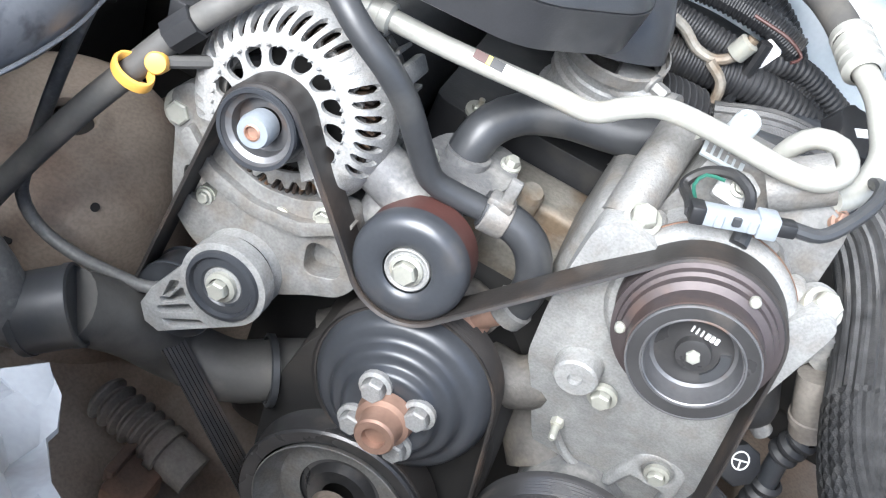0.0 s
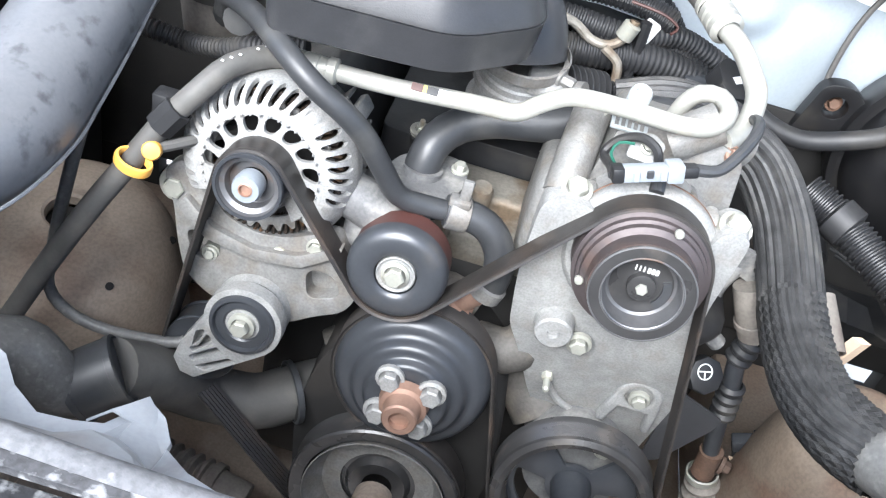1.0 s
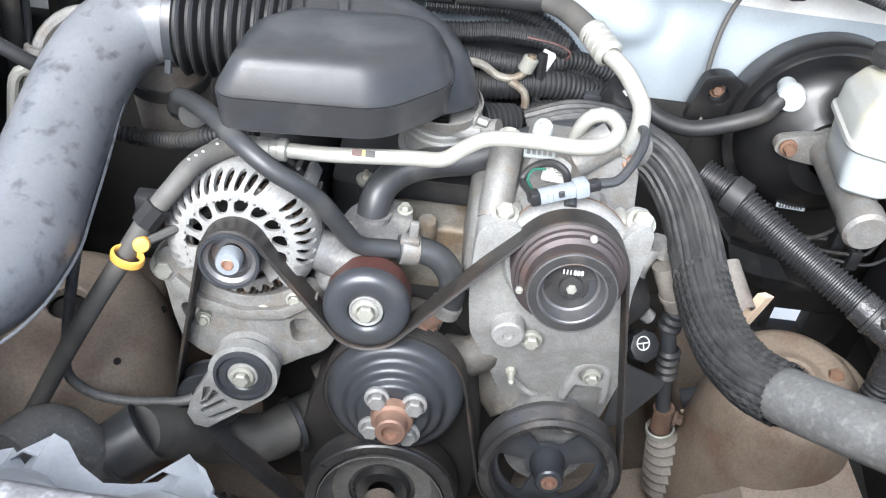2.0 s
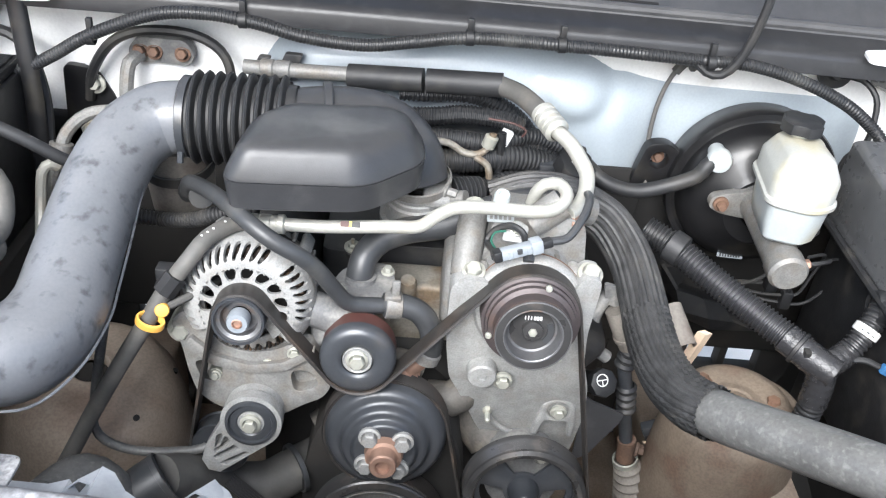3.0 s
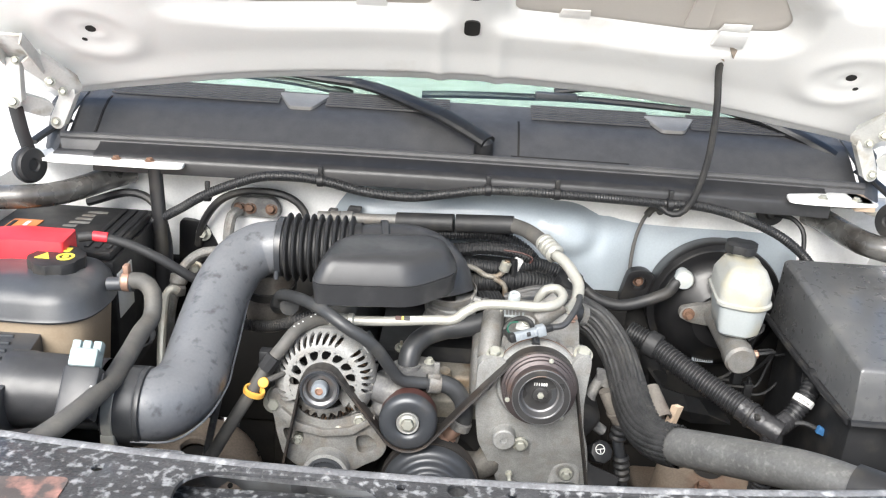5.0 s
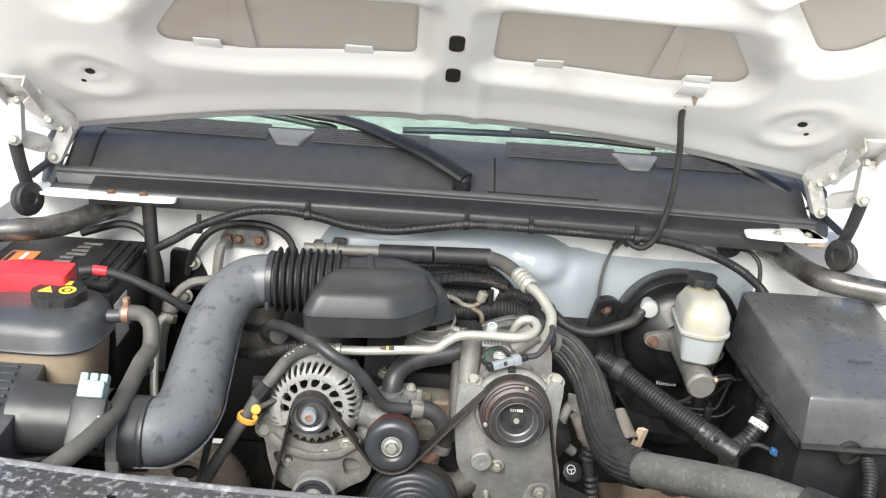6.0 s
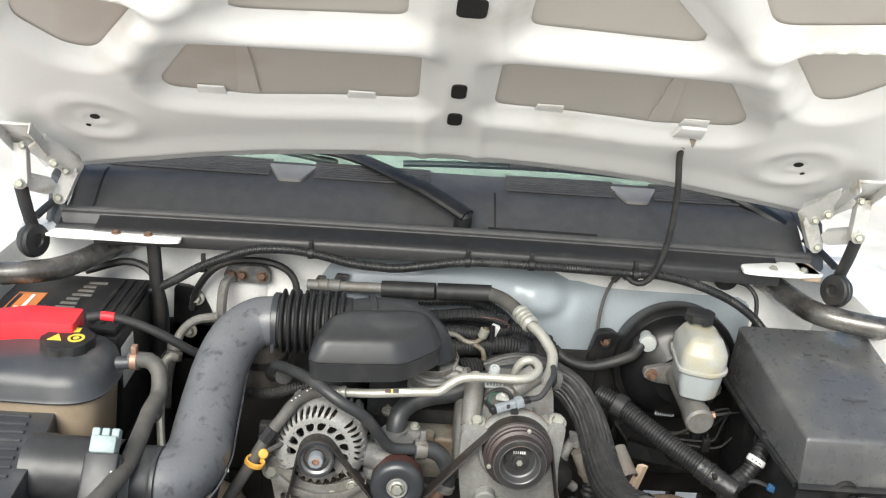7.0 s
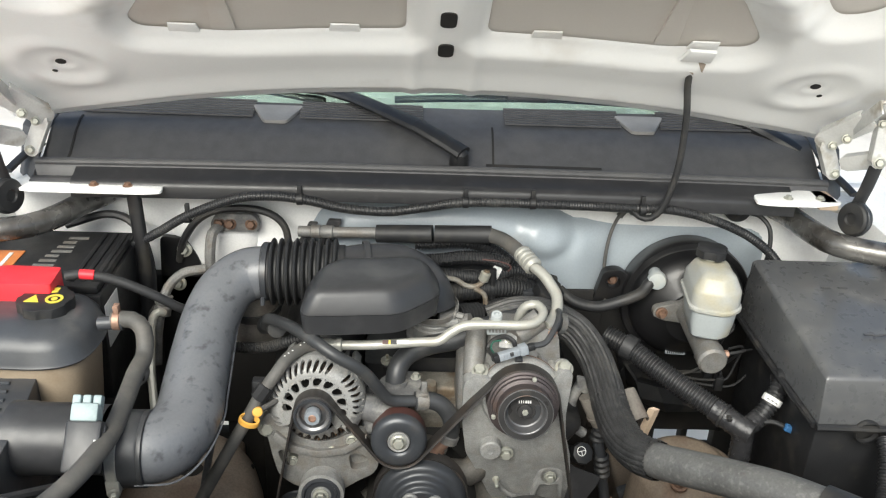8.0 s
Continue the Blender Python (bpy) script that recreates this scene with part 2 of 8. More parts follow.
def tube(bm, pts, r, seg=12, step=0.012, ribs=None, flat=1.0, up=(0, 0, 1), smooth=True, caps=True, taper=None, flutes=None):
    """Sweep a round section. ribs: (pitch, depth) of corrugation. flat: section's height over width. taper: end radius."""
    if ribs:
        step = ribs[0] / 4
    path = smooth_path(pts, step) if smooth else [Vector(v) for v in pts]
    rings, along = [], 0.0
    total = sum((path[i + 1] - path[i]).length for i in range(len(path) - 1))
    side = None
    for i, q in enumerate(path):
        t = (path[min(i + 1, len(path) - 1)] - path[max(i - 1, 0)]).normalized()
        if side is None:
            side = t.cross(Vector(up))
            if side.length < 1e-3:
                side = t.cross(Vector((0, 1, 0)))
        side = (side - t * side.dot(t)).normalized()
        top = side.cross(t).normalized()
        if i:
            along += (q - path[i - 1]).length
        rad = r if taper is None else r + (taper - r) * along / total
        if ribs:
            rad += ribs[1] * (0.5 if i % 4 < 2 else -0.5)
        ring = []
        for k in range(seg):
            a = 2 * math.pi * k / seg
            rk = rad * (1 + (flutes * (1 if k % 2 else -1) if flutes else 0))
            ring.append(bm.verts.new(q + side * math.cos(a) * rk + top * math.sin(a) * rk * flat))
        rings.append(ring)
    for a, b in zip(rings, rings[1:]):
        for k in range(seg):
            bm.faces.new((a[k], a[(k + 1) % seg], b[(k + 1) % seg], b[k]))
    if caps:
        bm.faces.new(rings[0][::-1])
        bm.faces.new(rings[-1])
    return bm


def axis_matrix(at, axis):
    z = Vector(axis).normalized()
    return Matrix.Translation(at) @ z.to_track_quat("Z", "Y").to_matrix().to_4x4()


def lathe(bm, prof, at, axis=(0, -1, 0), seg=40, wobble=None):
    """Revolve (radius, height) pairs about an axis; heights go along the axis. A closed profile ends where it began."""
    m = axis_matrix(at, axis)
    rings = []
    for r, h in prof:
        if r < 1e-6:
            rings.append([bm.verts.new(m @ Vector((0, 0, h)))])
        else:
            rings.append([bm.verts.new(m @ Vector((r * math.cos(2 * math.pi * k / seg), r * math.sin(2 * math.pi * k / seg), h))) for k in range(seg)])
    for a, b in zip(rings, rings[1:]):
        if len(a) == 1 and len(b) == 1:
            continue
        for k in range(seg):
            j = (k + 1) % seg
            q = [a[0]] if len(a) == 1 else [a[k], a[j]]
            q += [b[0]] if len(b) == 1 else [b[j], b[k]]
            bm.faces.new(q)
    return bm


def round_corners(pts, r, n=4):
    """Outline with its corners rounded."""
    out = []
    c = len(pts)
    for i in range(c):
        p, a, b = Vector(pts[i]), Vector(pts[i - 1]), Vector(pts[(i + 1) % c])
        ra = min(r, (a - p).length * 0.45)
        rb = min(r, (b - p).length * 0.45)
        s, e = p + (a - p).normalized() * ra, p + (b - p).normalized() * rb
        for k in range(n + 1):
            t = k / n
            out.append(tuple(s * (1 - t) ** 2 + p * 2 * t * (1 - t) + e * t * t))
    return out


def circle(cx, cy, r, n=24):
    return [(cx + r * math.cos(2 * math.pi * k / n), cy + r * math.sin(2 * math.pi * k / n)) for k in range(n)]


def prism(bm, outline, depth, m=None, holes=(), bevel=0.0, seg=2):
    """Extrude a flat outline (with holes) along +z of m by depth; the far rim is bevelled."""
    m = m or Matrix.Identity(4)
    made = bmesh.new()
    edges = []
    for loop in (outline, *holes):
        vs = [made.verts.new((x, y, 0)) for x, y in loop]
        edges += [made.edges.new((vs[k], vs[(k + 1) % len(vs)])) for k in range(len(vs))]
    bmesh.ops.triangle_fill(made, use_beauty=True, use_dissolve=False, edges=edges)
    got = bmesh.ops.extrude_face_region(made, geom=made.faces[:])
    top = [v for v in got["geom"] if isinstance(v, bmesh.types.BMVert)]
    bmesh.ops.translate(made, verts=top, vec=(0, 0, depth))
    bmesh.ops.recalc_face_normals(made, faces=made.faces)
    if bevel:
        rim = [e for e in made.edges if len(e.link_faces) == 2 and all(abs(v.co.z - depth) < 1e-6 for v in e.verts)
               and abs(e.link_faces[0].normal.z) + abs(e.link_faces[1].normal.z) < 1.5]
        bmesh.ops.bevel(made, geom=rim, offset=bevel, segments=seg, profile=0.5, affect="EDGES", clamp_overlap=True)
    made.transform(m)
    me = bpy.data.meshes.new("scratch")
    made.to_mesh(me)
    made.free()
    bm.from_mesh(me)
    bpy.data.meshes.remove(me)
    return bm


XZ = Matrix(((1, 0, 0, 0), (0, 0, -1, 0), (0, 1, 0, 0), (0, 0, 0, 1)))


def front(y):
    """Maps an outline in x, z to the plane at y; depth then goes towards the front (-y)."""
    return Matrix.Translation((0, y, 0)) @ XZ


def box(bm, lo, hi, bevel=0.003, seg=2, m=None):
    made = bmesh.new()
    bmesh.ops.create_cube(made, size=1)
    c, s = (Vector(lo) + Vector(hi)) / 2, Vector(hi) - Vector(lo)
    bmesh.ops.transform(made, matrix=Matrix.Translation(c) @ Matrix.Diagonal((*s, 1)), verts=made.verts)
    if bevel:
        bmesh.ops.bevel(made, geom=made.edges[:], offset=min(bevel, min(s) * 0.45), segments=seg, profile=0.5, affect="EDGES")
    if m:
        made.transform(m)
    me = bpy.data.meshes.new("scratch")
    made.to_mesh(me)
    made.free()
    bm.from_mesh(me)
    bpy.data.meshes.remove(me)
    return bm


def bolt(bm, at, axis=(0, -1, 0), r=0.007, h=0.006, flange=1.45):
    """Hexagon head on a flange."""
    lathe(bm, [(0, -0.002), (r * flange, -0.002), (r * flange, r * 0.25), (r * 1.05, r * 0.4)], at, axis, 16)
    lathe(bm, [(r, 0), (r, h * 0.85), (r * 0.85, h), (0, h)], at, axis, 6)
    return bm


def loft(bm, sections, closed=False, caps=False):
    """Join rows of points (equal counts) into a sheet."""
    rows = [[bm.verts.new(p) for p in s] for s in sections]
    for a, b in zip(rows, rows[1:]):
        n = len(a)
        for k in range(n if closed else n - 1):
            bm.faces.new((a[k], a[(k + 1) % n], b[(k + 1) % n], b[k]))
    if caps:
        bm.faces.new(rows[0][::-1])
        bm.faces.new(rows[-1])
    return bm


def thick(bm, d):
    bmesh.ops.recalc_face_normals(bm, faces=bm.faces)
    bmesh.ops.solidify(bm, geom=bm.faces[:], thickness=d)
    return bm


# ---- the setting: ground, body shell ----
bm = B()
bmesh.ops.create_grid(bm, x_segments=2, y_segments=2, size=400)
solid("ground", bm, M_GROUND, "dusty pale concrete ground under the vehicle", "ground", kind="structure")

# firewall with its engine bulge
bm = B()
box(bm, (-0.86, 0.44, 0.645), (0.86, 0.47, 1.236), 0.004)
firewall = solid("wall_firewall", bm, M_WHITE, "white painted steel firewall behind the engine", "firewall", kind="structure")
# The lower boards and mats are near-black, unlike the white firewall.
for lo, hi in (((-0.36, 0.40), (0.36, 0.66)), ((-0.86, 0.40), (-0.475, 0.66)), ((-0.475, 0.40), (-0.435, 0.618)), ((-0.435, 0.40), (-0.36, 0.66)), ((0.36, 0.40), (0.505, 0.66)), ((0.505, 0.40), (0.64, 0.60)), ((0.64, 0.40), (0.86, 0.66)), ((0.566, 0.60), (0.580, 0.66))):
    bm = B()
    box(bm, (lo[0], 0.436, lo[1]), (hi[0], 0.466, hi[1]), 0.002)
    part("toe_board", bm, M_DARK, firewall, "near-black lower board with brown dirt patches")
edge = round_corners([(-0.27, 0.90), (-0.27, 1.08), (-0.20, 1.196), (0.04, 1.204), (0.15, 1.192), (0.25, 1.166), (0.32, 1.147), (0.42, 1.143), (0.66, 1.143), (0.66, 0.90)], 0.05, 6)


def ease(v):
    v = max(0.0, min(1.0, v))
    return v * v * (3 - 2 * v)


def inside(x, z):
    """How far (x, z) lies inside the bulge's outline; below 0 outside."""
    q, best, into = Vector((x, z)), 9.0, False
    for i in range(len(edge)):
        a, b = Vector(edge[i - 1]), Vector(edge[i])
        k = max(0.0, min(1.0, (q - a).dot(b - a) / max(1e-9, (b - a).length_squared)))
        best = min(best, (q - a - (b - a) * k).length)
        if (a.y > z) != (b.y > z) and x < a.x + (b.x - a.x) * (z - a.y) / (b.y - a.y):
            into = not into
    return best if into else -best


def swell(x, z):
    """Depth of the pressed bulge, its round boss and the crease beside the boss."""
    r = math.hypot(x - 0.212, (z - 1.134) * 1.05)
    crease = math.exp(-((r - 0.062) / 0.012) ** 2) * ease((x + z - 1.30) / 0.08)
    d = inside(x, z)
    rise = d * 0.6 if d < 0 else (0.042 - 0.032 * ease((x - 0.27) / 0.09)) * (1 - (1 - min(1.0, d / 0.075)) ** 2)
    return 0.4395 - rise - 0.016 * ease((0.060 - r) / 0.042) + 0.004 * crease


bm = B()
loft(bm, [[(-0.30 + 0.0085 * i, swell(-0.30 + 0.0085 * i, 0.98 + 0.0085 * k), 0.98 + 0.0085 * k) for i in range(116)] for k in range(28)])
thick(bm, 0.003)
# Same white paint as the wall; its bluish shade is painted in.
part("bulge", bm, M_BLUESHADE, firewall, "white bulge over the gearbox tunnel, blue-grey shade put into its colour", sharp=80)
bm = B()
lathe(bm, [(0.085, -0.002), (0.075, 0.006), (0.06, 0.012), (0.03, 0.014), (0, 0.0145)], (-0.43, 0.44, 1.10), (0, -1, 0), 32)
part("dimple", bm, M_WHITE, firewall)
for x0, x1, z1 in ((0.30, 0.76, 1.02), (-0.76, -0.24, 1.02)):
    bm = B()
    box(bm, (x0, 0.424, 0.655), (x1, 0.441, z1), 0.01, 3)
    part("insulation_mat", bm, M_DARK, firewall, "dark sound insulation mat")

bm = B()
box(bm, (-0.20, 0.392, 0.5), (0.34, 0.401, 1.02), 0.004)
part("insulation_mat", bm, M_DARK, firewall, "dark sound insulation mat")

# inner wings and outer fenders
for side, nm in ((-1, "passenger"), (1, "driver")):
    bm = B()
    loft(bm, [[(side * x, y, z) for x, z in ((0.74, 0.55), (0.76, 0.95), (0.80, 1.10), (0.83, 1.19), (0.90, 1.215), (0.955, 1.20), (0.985, 1.12), (0.99, 0.7))]
              for y in (0.62, 0.3, 0.0, -0.3, -0.6)])
    thick(bm, 0.004)
    solid("fender", bm, M_WHITE, "white painted fender beside the engine bay", "fender", kind="structure")
    bm = B()
    loft(bm, [[(side * x, y, z) for x, z in ((0.745, 1.0), (0.73, 0.9), (0.70, 0.6), (0.62, 0.42), (0.45, 0.40))] for y in (0.43, 0.2, 0.0, -0.2, -0.42)])
    thick(bm, 0.006)
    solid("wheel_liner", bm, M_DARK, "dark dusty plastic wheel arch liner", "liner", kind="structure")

# the dark floor of the bay: crossmember and frame rails
for x in (-0.46, 0.46):
    bm = B()
    box(bm, (x - 0.06, -0.55, 0.45), (x + 0.06, 0.44, 0.60), 0.012, 3)
    solid("frame_rail", bm, M_DIRTY, "brown dirt-covered steel frame rail", "frame rail", "frame rails", kind="structure")
bm = B()
loft(bm, [[(x, y, z) for x, z in ((-0.42, 0.58), (-0.25, 0.50), (0, 0.46), (0.25, 0.50), (0.42, 0.58))] for y in (-0.16, -0.12, 0.12, 0.16)])
thick(bm, 0.05)
solid("crossmember", bm, M_DIRTY, "brown dirty steel front crossmember", "crossmember", kind="structure")

bm = B()
box(bm, (-0.42, -0.52, 0.40), (0.42, 0.44, 0.415), 0.004)
solid("underbody_shield", bm, M_DIRTY, "brown dirt-covered plate under the engine", "underbody shield", kind="structure")

# hood, raised; u across, v up its slope
HOOD = Matrix.Translation((0, 0.31, 1.535)) @ Matrix((
    (1, 0, 0, 0), (0, -math.cos(radians(40)), -math.sin(radians(40)), 0), (0, math.sin(radians(40)), -math.cos(radians(40)), 0), (0, 0, 0, 1)))
hood = thing("hood", (0, 0.5, 1.37), "open white painted steel hood, inner side with pressed ribs", "hood")


def crowned(p):
    """The hood is arched across: its sides lie nearer the front and lower than its middle."""
    q = HOOD.inverted() @ p
    a = q.x * q.x
    return HOOD @ Vector((q.x * 0.985 - 0.09 * q.x * a, q.y + 0.033 + 0.12 * a, q.z + 0.0135 + 0.065 * a))


CROWN[0] = crowned


def rear(x):
    return -0.222 - 0.26 * x * x


outline = [(x / 20, rear(x / 20) + 0.045) for x in range(-17, 18)] + [(0.85, 0.7), (0.80, 1.02), (0.4, 1.08), (0, 1.10), (-0.4, 1.08), (-0.80, 1.02), (-0.85, 0.7)]
pockets = [
    [(0.065, 0.138), (0.36, 0.128), (0.44, 0.12), (0.515, 0.0), (0.505, -0.028), (0.36, -0.036), (0.2, -0.016), (0.066, -0.008)],
    [(0.09, 0.243), (0.34, 0.226), (0.365, 0.235), (0.255, 0.364), (0.13, 0.56), (0.09, 0.60)],
    [(0.497, 0.218), (0.59, 0.092), (0.612, 0.082), (0.648, 0.092), (0.70, 0.16), (0.68, 0.232)],
    [(0.378, 0.384), (0.434, 0.293), (0.46, 0.283), (0.70, 0.31), (0.72, 0.56), (0.30, 0.56)],
    [(0.30, 0.62), (0.72, 0.62), (0.68, 0.92), (0.20, 0.92)],
]
holes = []
for p in pockets:
    holes.append(round_corners(p, 0.018, 4))
    holes.append(round_corners([(-x, y) for x, y in p], 0.018, 4))
bars = [((0.07, 0.190), (0.53, 0.180), 0.034, 0.010), ((0.545, 0.10), (0.28, 0.52), 0.036, 0.010), ((0.44, 0.245), (0.74, 0.268), 0.022, 0.006), ((0.07, 0.62), (0.60, 0.60), 0.03, 0.008)]


def to_segments(u, v, pts, closed):
    """Distance of every grid point to a line of points, and the nearest point on it."""
    best, near = np.full(u.shape, 9.0), np.zeros(u.shape + (2,))
    for k in range(len(pts) if closed else len(pts) - 1):
        (ax, ay), (bx, by) = pts[k], pts[(k + 1) % len(pts)]
        dx, dy = bx - ax, by - ay
        t = np.clip(((u - ax) * dx + (v - ay) * dy) / max(1e-12, dx * dx + dy * dy), 0, 1)
        px, py = ax + t * dx, ay + t * dy
        d = np.hypot(u - px, v - py)
        w = d < best
        best = np.where(w, d, best)
        near[w] = np.stack([px, py], -1)[w]
    return best, near


def soft_step(x):
    x = np.clip(x, 0, 1)
    return x * x * (3 - 2 * x)


nu, nv = 230, 170
su = np.linspace(-0.85, 0.85, nu)
U = np.repeat(su[:, None], nv, 1)
V0 = rear(U) + 0.003
V = V0 + (1.06 - V0) * np.linspace(0, 1, nv)[None, :] ** 1.05
inside_of, gap, edge_at = np.zeros(U.shape, bool), np.full(U.shape, 9.0), np.zeros(U.shape + (2,))
for h in holes:
    d, near = to_segments(U, V, h, True)
    inn = np.zeros(U.shape, bool)
    for k in range(len(h)):
        (ax, ay), (bx, by) = h[k - 1], h[k]
        if ay != by:
            inn ^= ((ay > V) != (by > V)) & (U < ax + (bx - ax) * (V - ay) / (by - ay))
    inside_of |= inn
    w = d < gap
    gap = np.where(w, d, gap)
    edge_at[w] = near[w]
N = -0.008 + 0.003 * soft_step(gap / 0.004) + 0.020 * soft_step(gap / 0.050)
for a, b, w, h in bars:
    for k in (-1, 1):
        d, _ = to_segments(U, V, [(k * a[0], a[1]), (k * b[0], b[1])], False)
        N = N + h * np.exp(-(d / w) ** 2) * soft_step(gap / 0.02)
for k in (-1, 1):
    r = np.hypot(U - k * 0.66, (V + 0.125) * 1.1)
    N = N + 0.0042 * np.exp(-((r - 0.078) / 0.022) ** 2) - 0.004 * np.exp(-(r / 0.048) ** 2) + 0.002 * np.exp(-((r - 0.024) / 0.008) ** 2)
away = V - rear(U)
N = N + 0.007 * (1 - soft_step((away - 0.03) / 0.09)) - 0.006 * (1 - soft_step((away - 0.036) / 0.012)) - 0.006 * (1 - away / 0.04).clip(0) - 0.012 * (1 - soft_step(away / 0.006)) ** 2 - 0.05 * (np.abs(U) - 0.6).clip(0) * (1 - soft_step(away / 0.15))
N = N + 0.004 * np.exp(-((np.abs(U) - 0.052) / 0.012) ** 2) * (V < 0.62) * soft_step(gap / 0.01)
bm = B()
made = {}


def hood_vert(a, b):
    if (a, b) not in made:
        if inside_of[a, b]:
            made[a, b] = bm.verts.new(HOOD @ Vector((*edge_at[a, b], -0.008)))
        else:
            made[a, b] = bm.verts.new(HOOD @ Vector((U[a, b], V[a, b], N[a, b])))
    return made[a, b]


for a in range(nu - 1):
    for b in range(nv - 1):
        q = ((a, b), (a + 1, b), (a + 1, b + 1), (a, b + 1))
        if not all(inside_of[k] for k in q):
            bm.faces.new([hood_vert(*k) for k in q])
bmesh.ops.remove_doubles(bm, verts=bm.verts, dist=0.0002)
part("inner_panel", bm, M_HOOD, hood, sharp=50)
bm = B()
prism(bm, [(x * 1.012, y - (0.045 if y < 0 else 0)) for x, y in outline], 0.006, HOOD @ Matrix.Translation((0, 0, -0.0165)))
for k in range(-8, 9):
    bmesh.ops.bisect_plane(bm, geom=bm.verts[:] + bm.edges[:] + bm.faces[:], plane_co=(k * 0.1, 0, 0), plane_no=(1, 0, 0))
part("outer_skin", bm, M_SKIN, hood, "beige grey inner face of the outer skin")
for v0, v1, w in ((-0.055, -0.012, 0.013), (0.045, 0.09, 0.013), (0.285, 0.33, 0.022)):
    bm = B()
    prism(bm, round_corners([(-w, v0), (w, v0), (w, v1), (-w, v1)], 0.012), 0.005, HOOD @ Matrix.Translation((0, 0, 0.0125)))
    part("slot", bm, M_DARK, hood, "dark slot in the middle rib")
for sx in (-1, 1):
    bm = B()
    lathe(bm, [(0.0, 0.0), (0.0115, 0.0), (0.0115, 0.0012), (0, 0.0012)], HOOD @ Vector((sx * 0.665, -0.122, 0.0105)), HOOD.to_3x3() @ Vector((0, 0, 1)), 20)
    part("access_hole", bm, M_DARK, hood, "dark oval access hole")
    for hx, hv, hn in ((0.47, 0.16, 0.018), (0.84, -0.20, 0.0), (0.685, -0.155, 0.0125)):
        bm = B()
        lathe(bm, [(0.0, 0.0), (0.005, 0.0), (0.005, 0.0015), (0, 0.0015)], HOOD @ Vector((sx * hx, hv, hn)), HOOD.to_3x3() @ Vector((0, 0, 1)), 12)
        part("access_hole", bm, M_DARK, hood, "dark small hole")
    # beads across the lower pocket and spot-weld tabs
    bm = B()
    prism(bm, round_corners([(sx * 0.345, -0.03), (sx * 0.385, -0.03), (sx * 0.365, 0.13), (sx * 0.345, 0.13)], 0.006), 0.007, HOOD @ Matrix.Translation((0, 0, -0.013)), bevel=0.0055, seg=4)
    part("bead", bm, M_SKIN, hood)
    for tx, tv in ((0.165, -0.010), (0.43, -0.026)):
        bm = B()
        prism(bm, [(sx * tx - 0.028, tv - 0.014), (sx * tx + 0.026, tv - 0.014), (sx * tx + 0.023, tv + 0.012), (sx * tx - 0.023, tv + 0.012)], 0.003,
              HOOD @ Matrix.Translation((0, 0, -0.0075)), bevel=0.002)
        part("tab", bm, M_HOOD, hood)
CROWN[0] = None

# hinges
M_HINGE = material("painted_hinge_steel", (0.68, 0.68, 0.66), 0.35, 0.15, grain=50, bump=0.1, spread=0.25, dirt=(0.36, 0.33, 0.28), dirt_at=0.58, dirt_scale=26)


def strap(b, a, c, w, t, up=(0, -1, 0.2)):
    """A flanged strap of steel between two points, ends rounded."""
    a, c = Vector(a), Vector(c)
    d = (c - a).normalized()
    f = (Vector(up) - d * Vector(up).dot(d)).normalized()
    s = d.cross(f)
    m = Matrix((s, d, f)).transposed().to_4x4()
    n = (c - a).length
    o = [(w * math.cos(radians(q)), -w * math.sin(radians(q)) - 0) for q in range(0, 181, 20)] + [(-w, n), (-w * 0.7, n + w * 0.6), (w * 0.7, n + w * 0.6), (w, n)]
    prism(b, o, t, Matrix.Translation(a) @ m, bevel=t * 0.3)
    for k in (-1, 1):
        box(b, (k * w - 0.0015, 0, -t * 2.5), (k * w + 0.0015, n, t), 0.001, 1, m=Matrix.Translation(a) @ m)


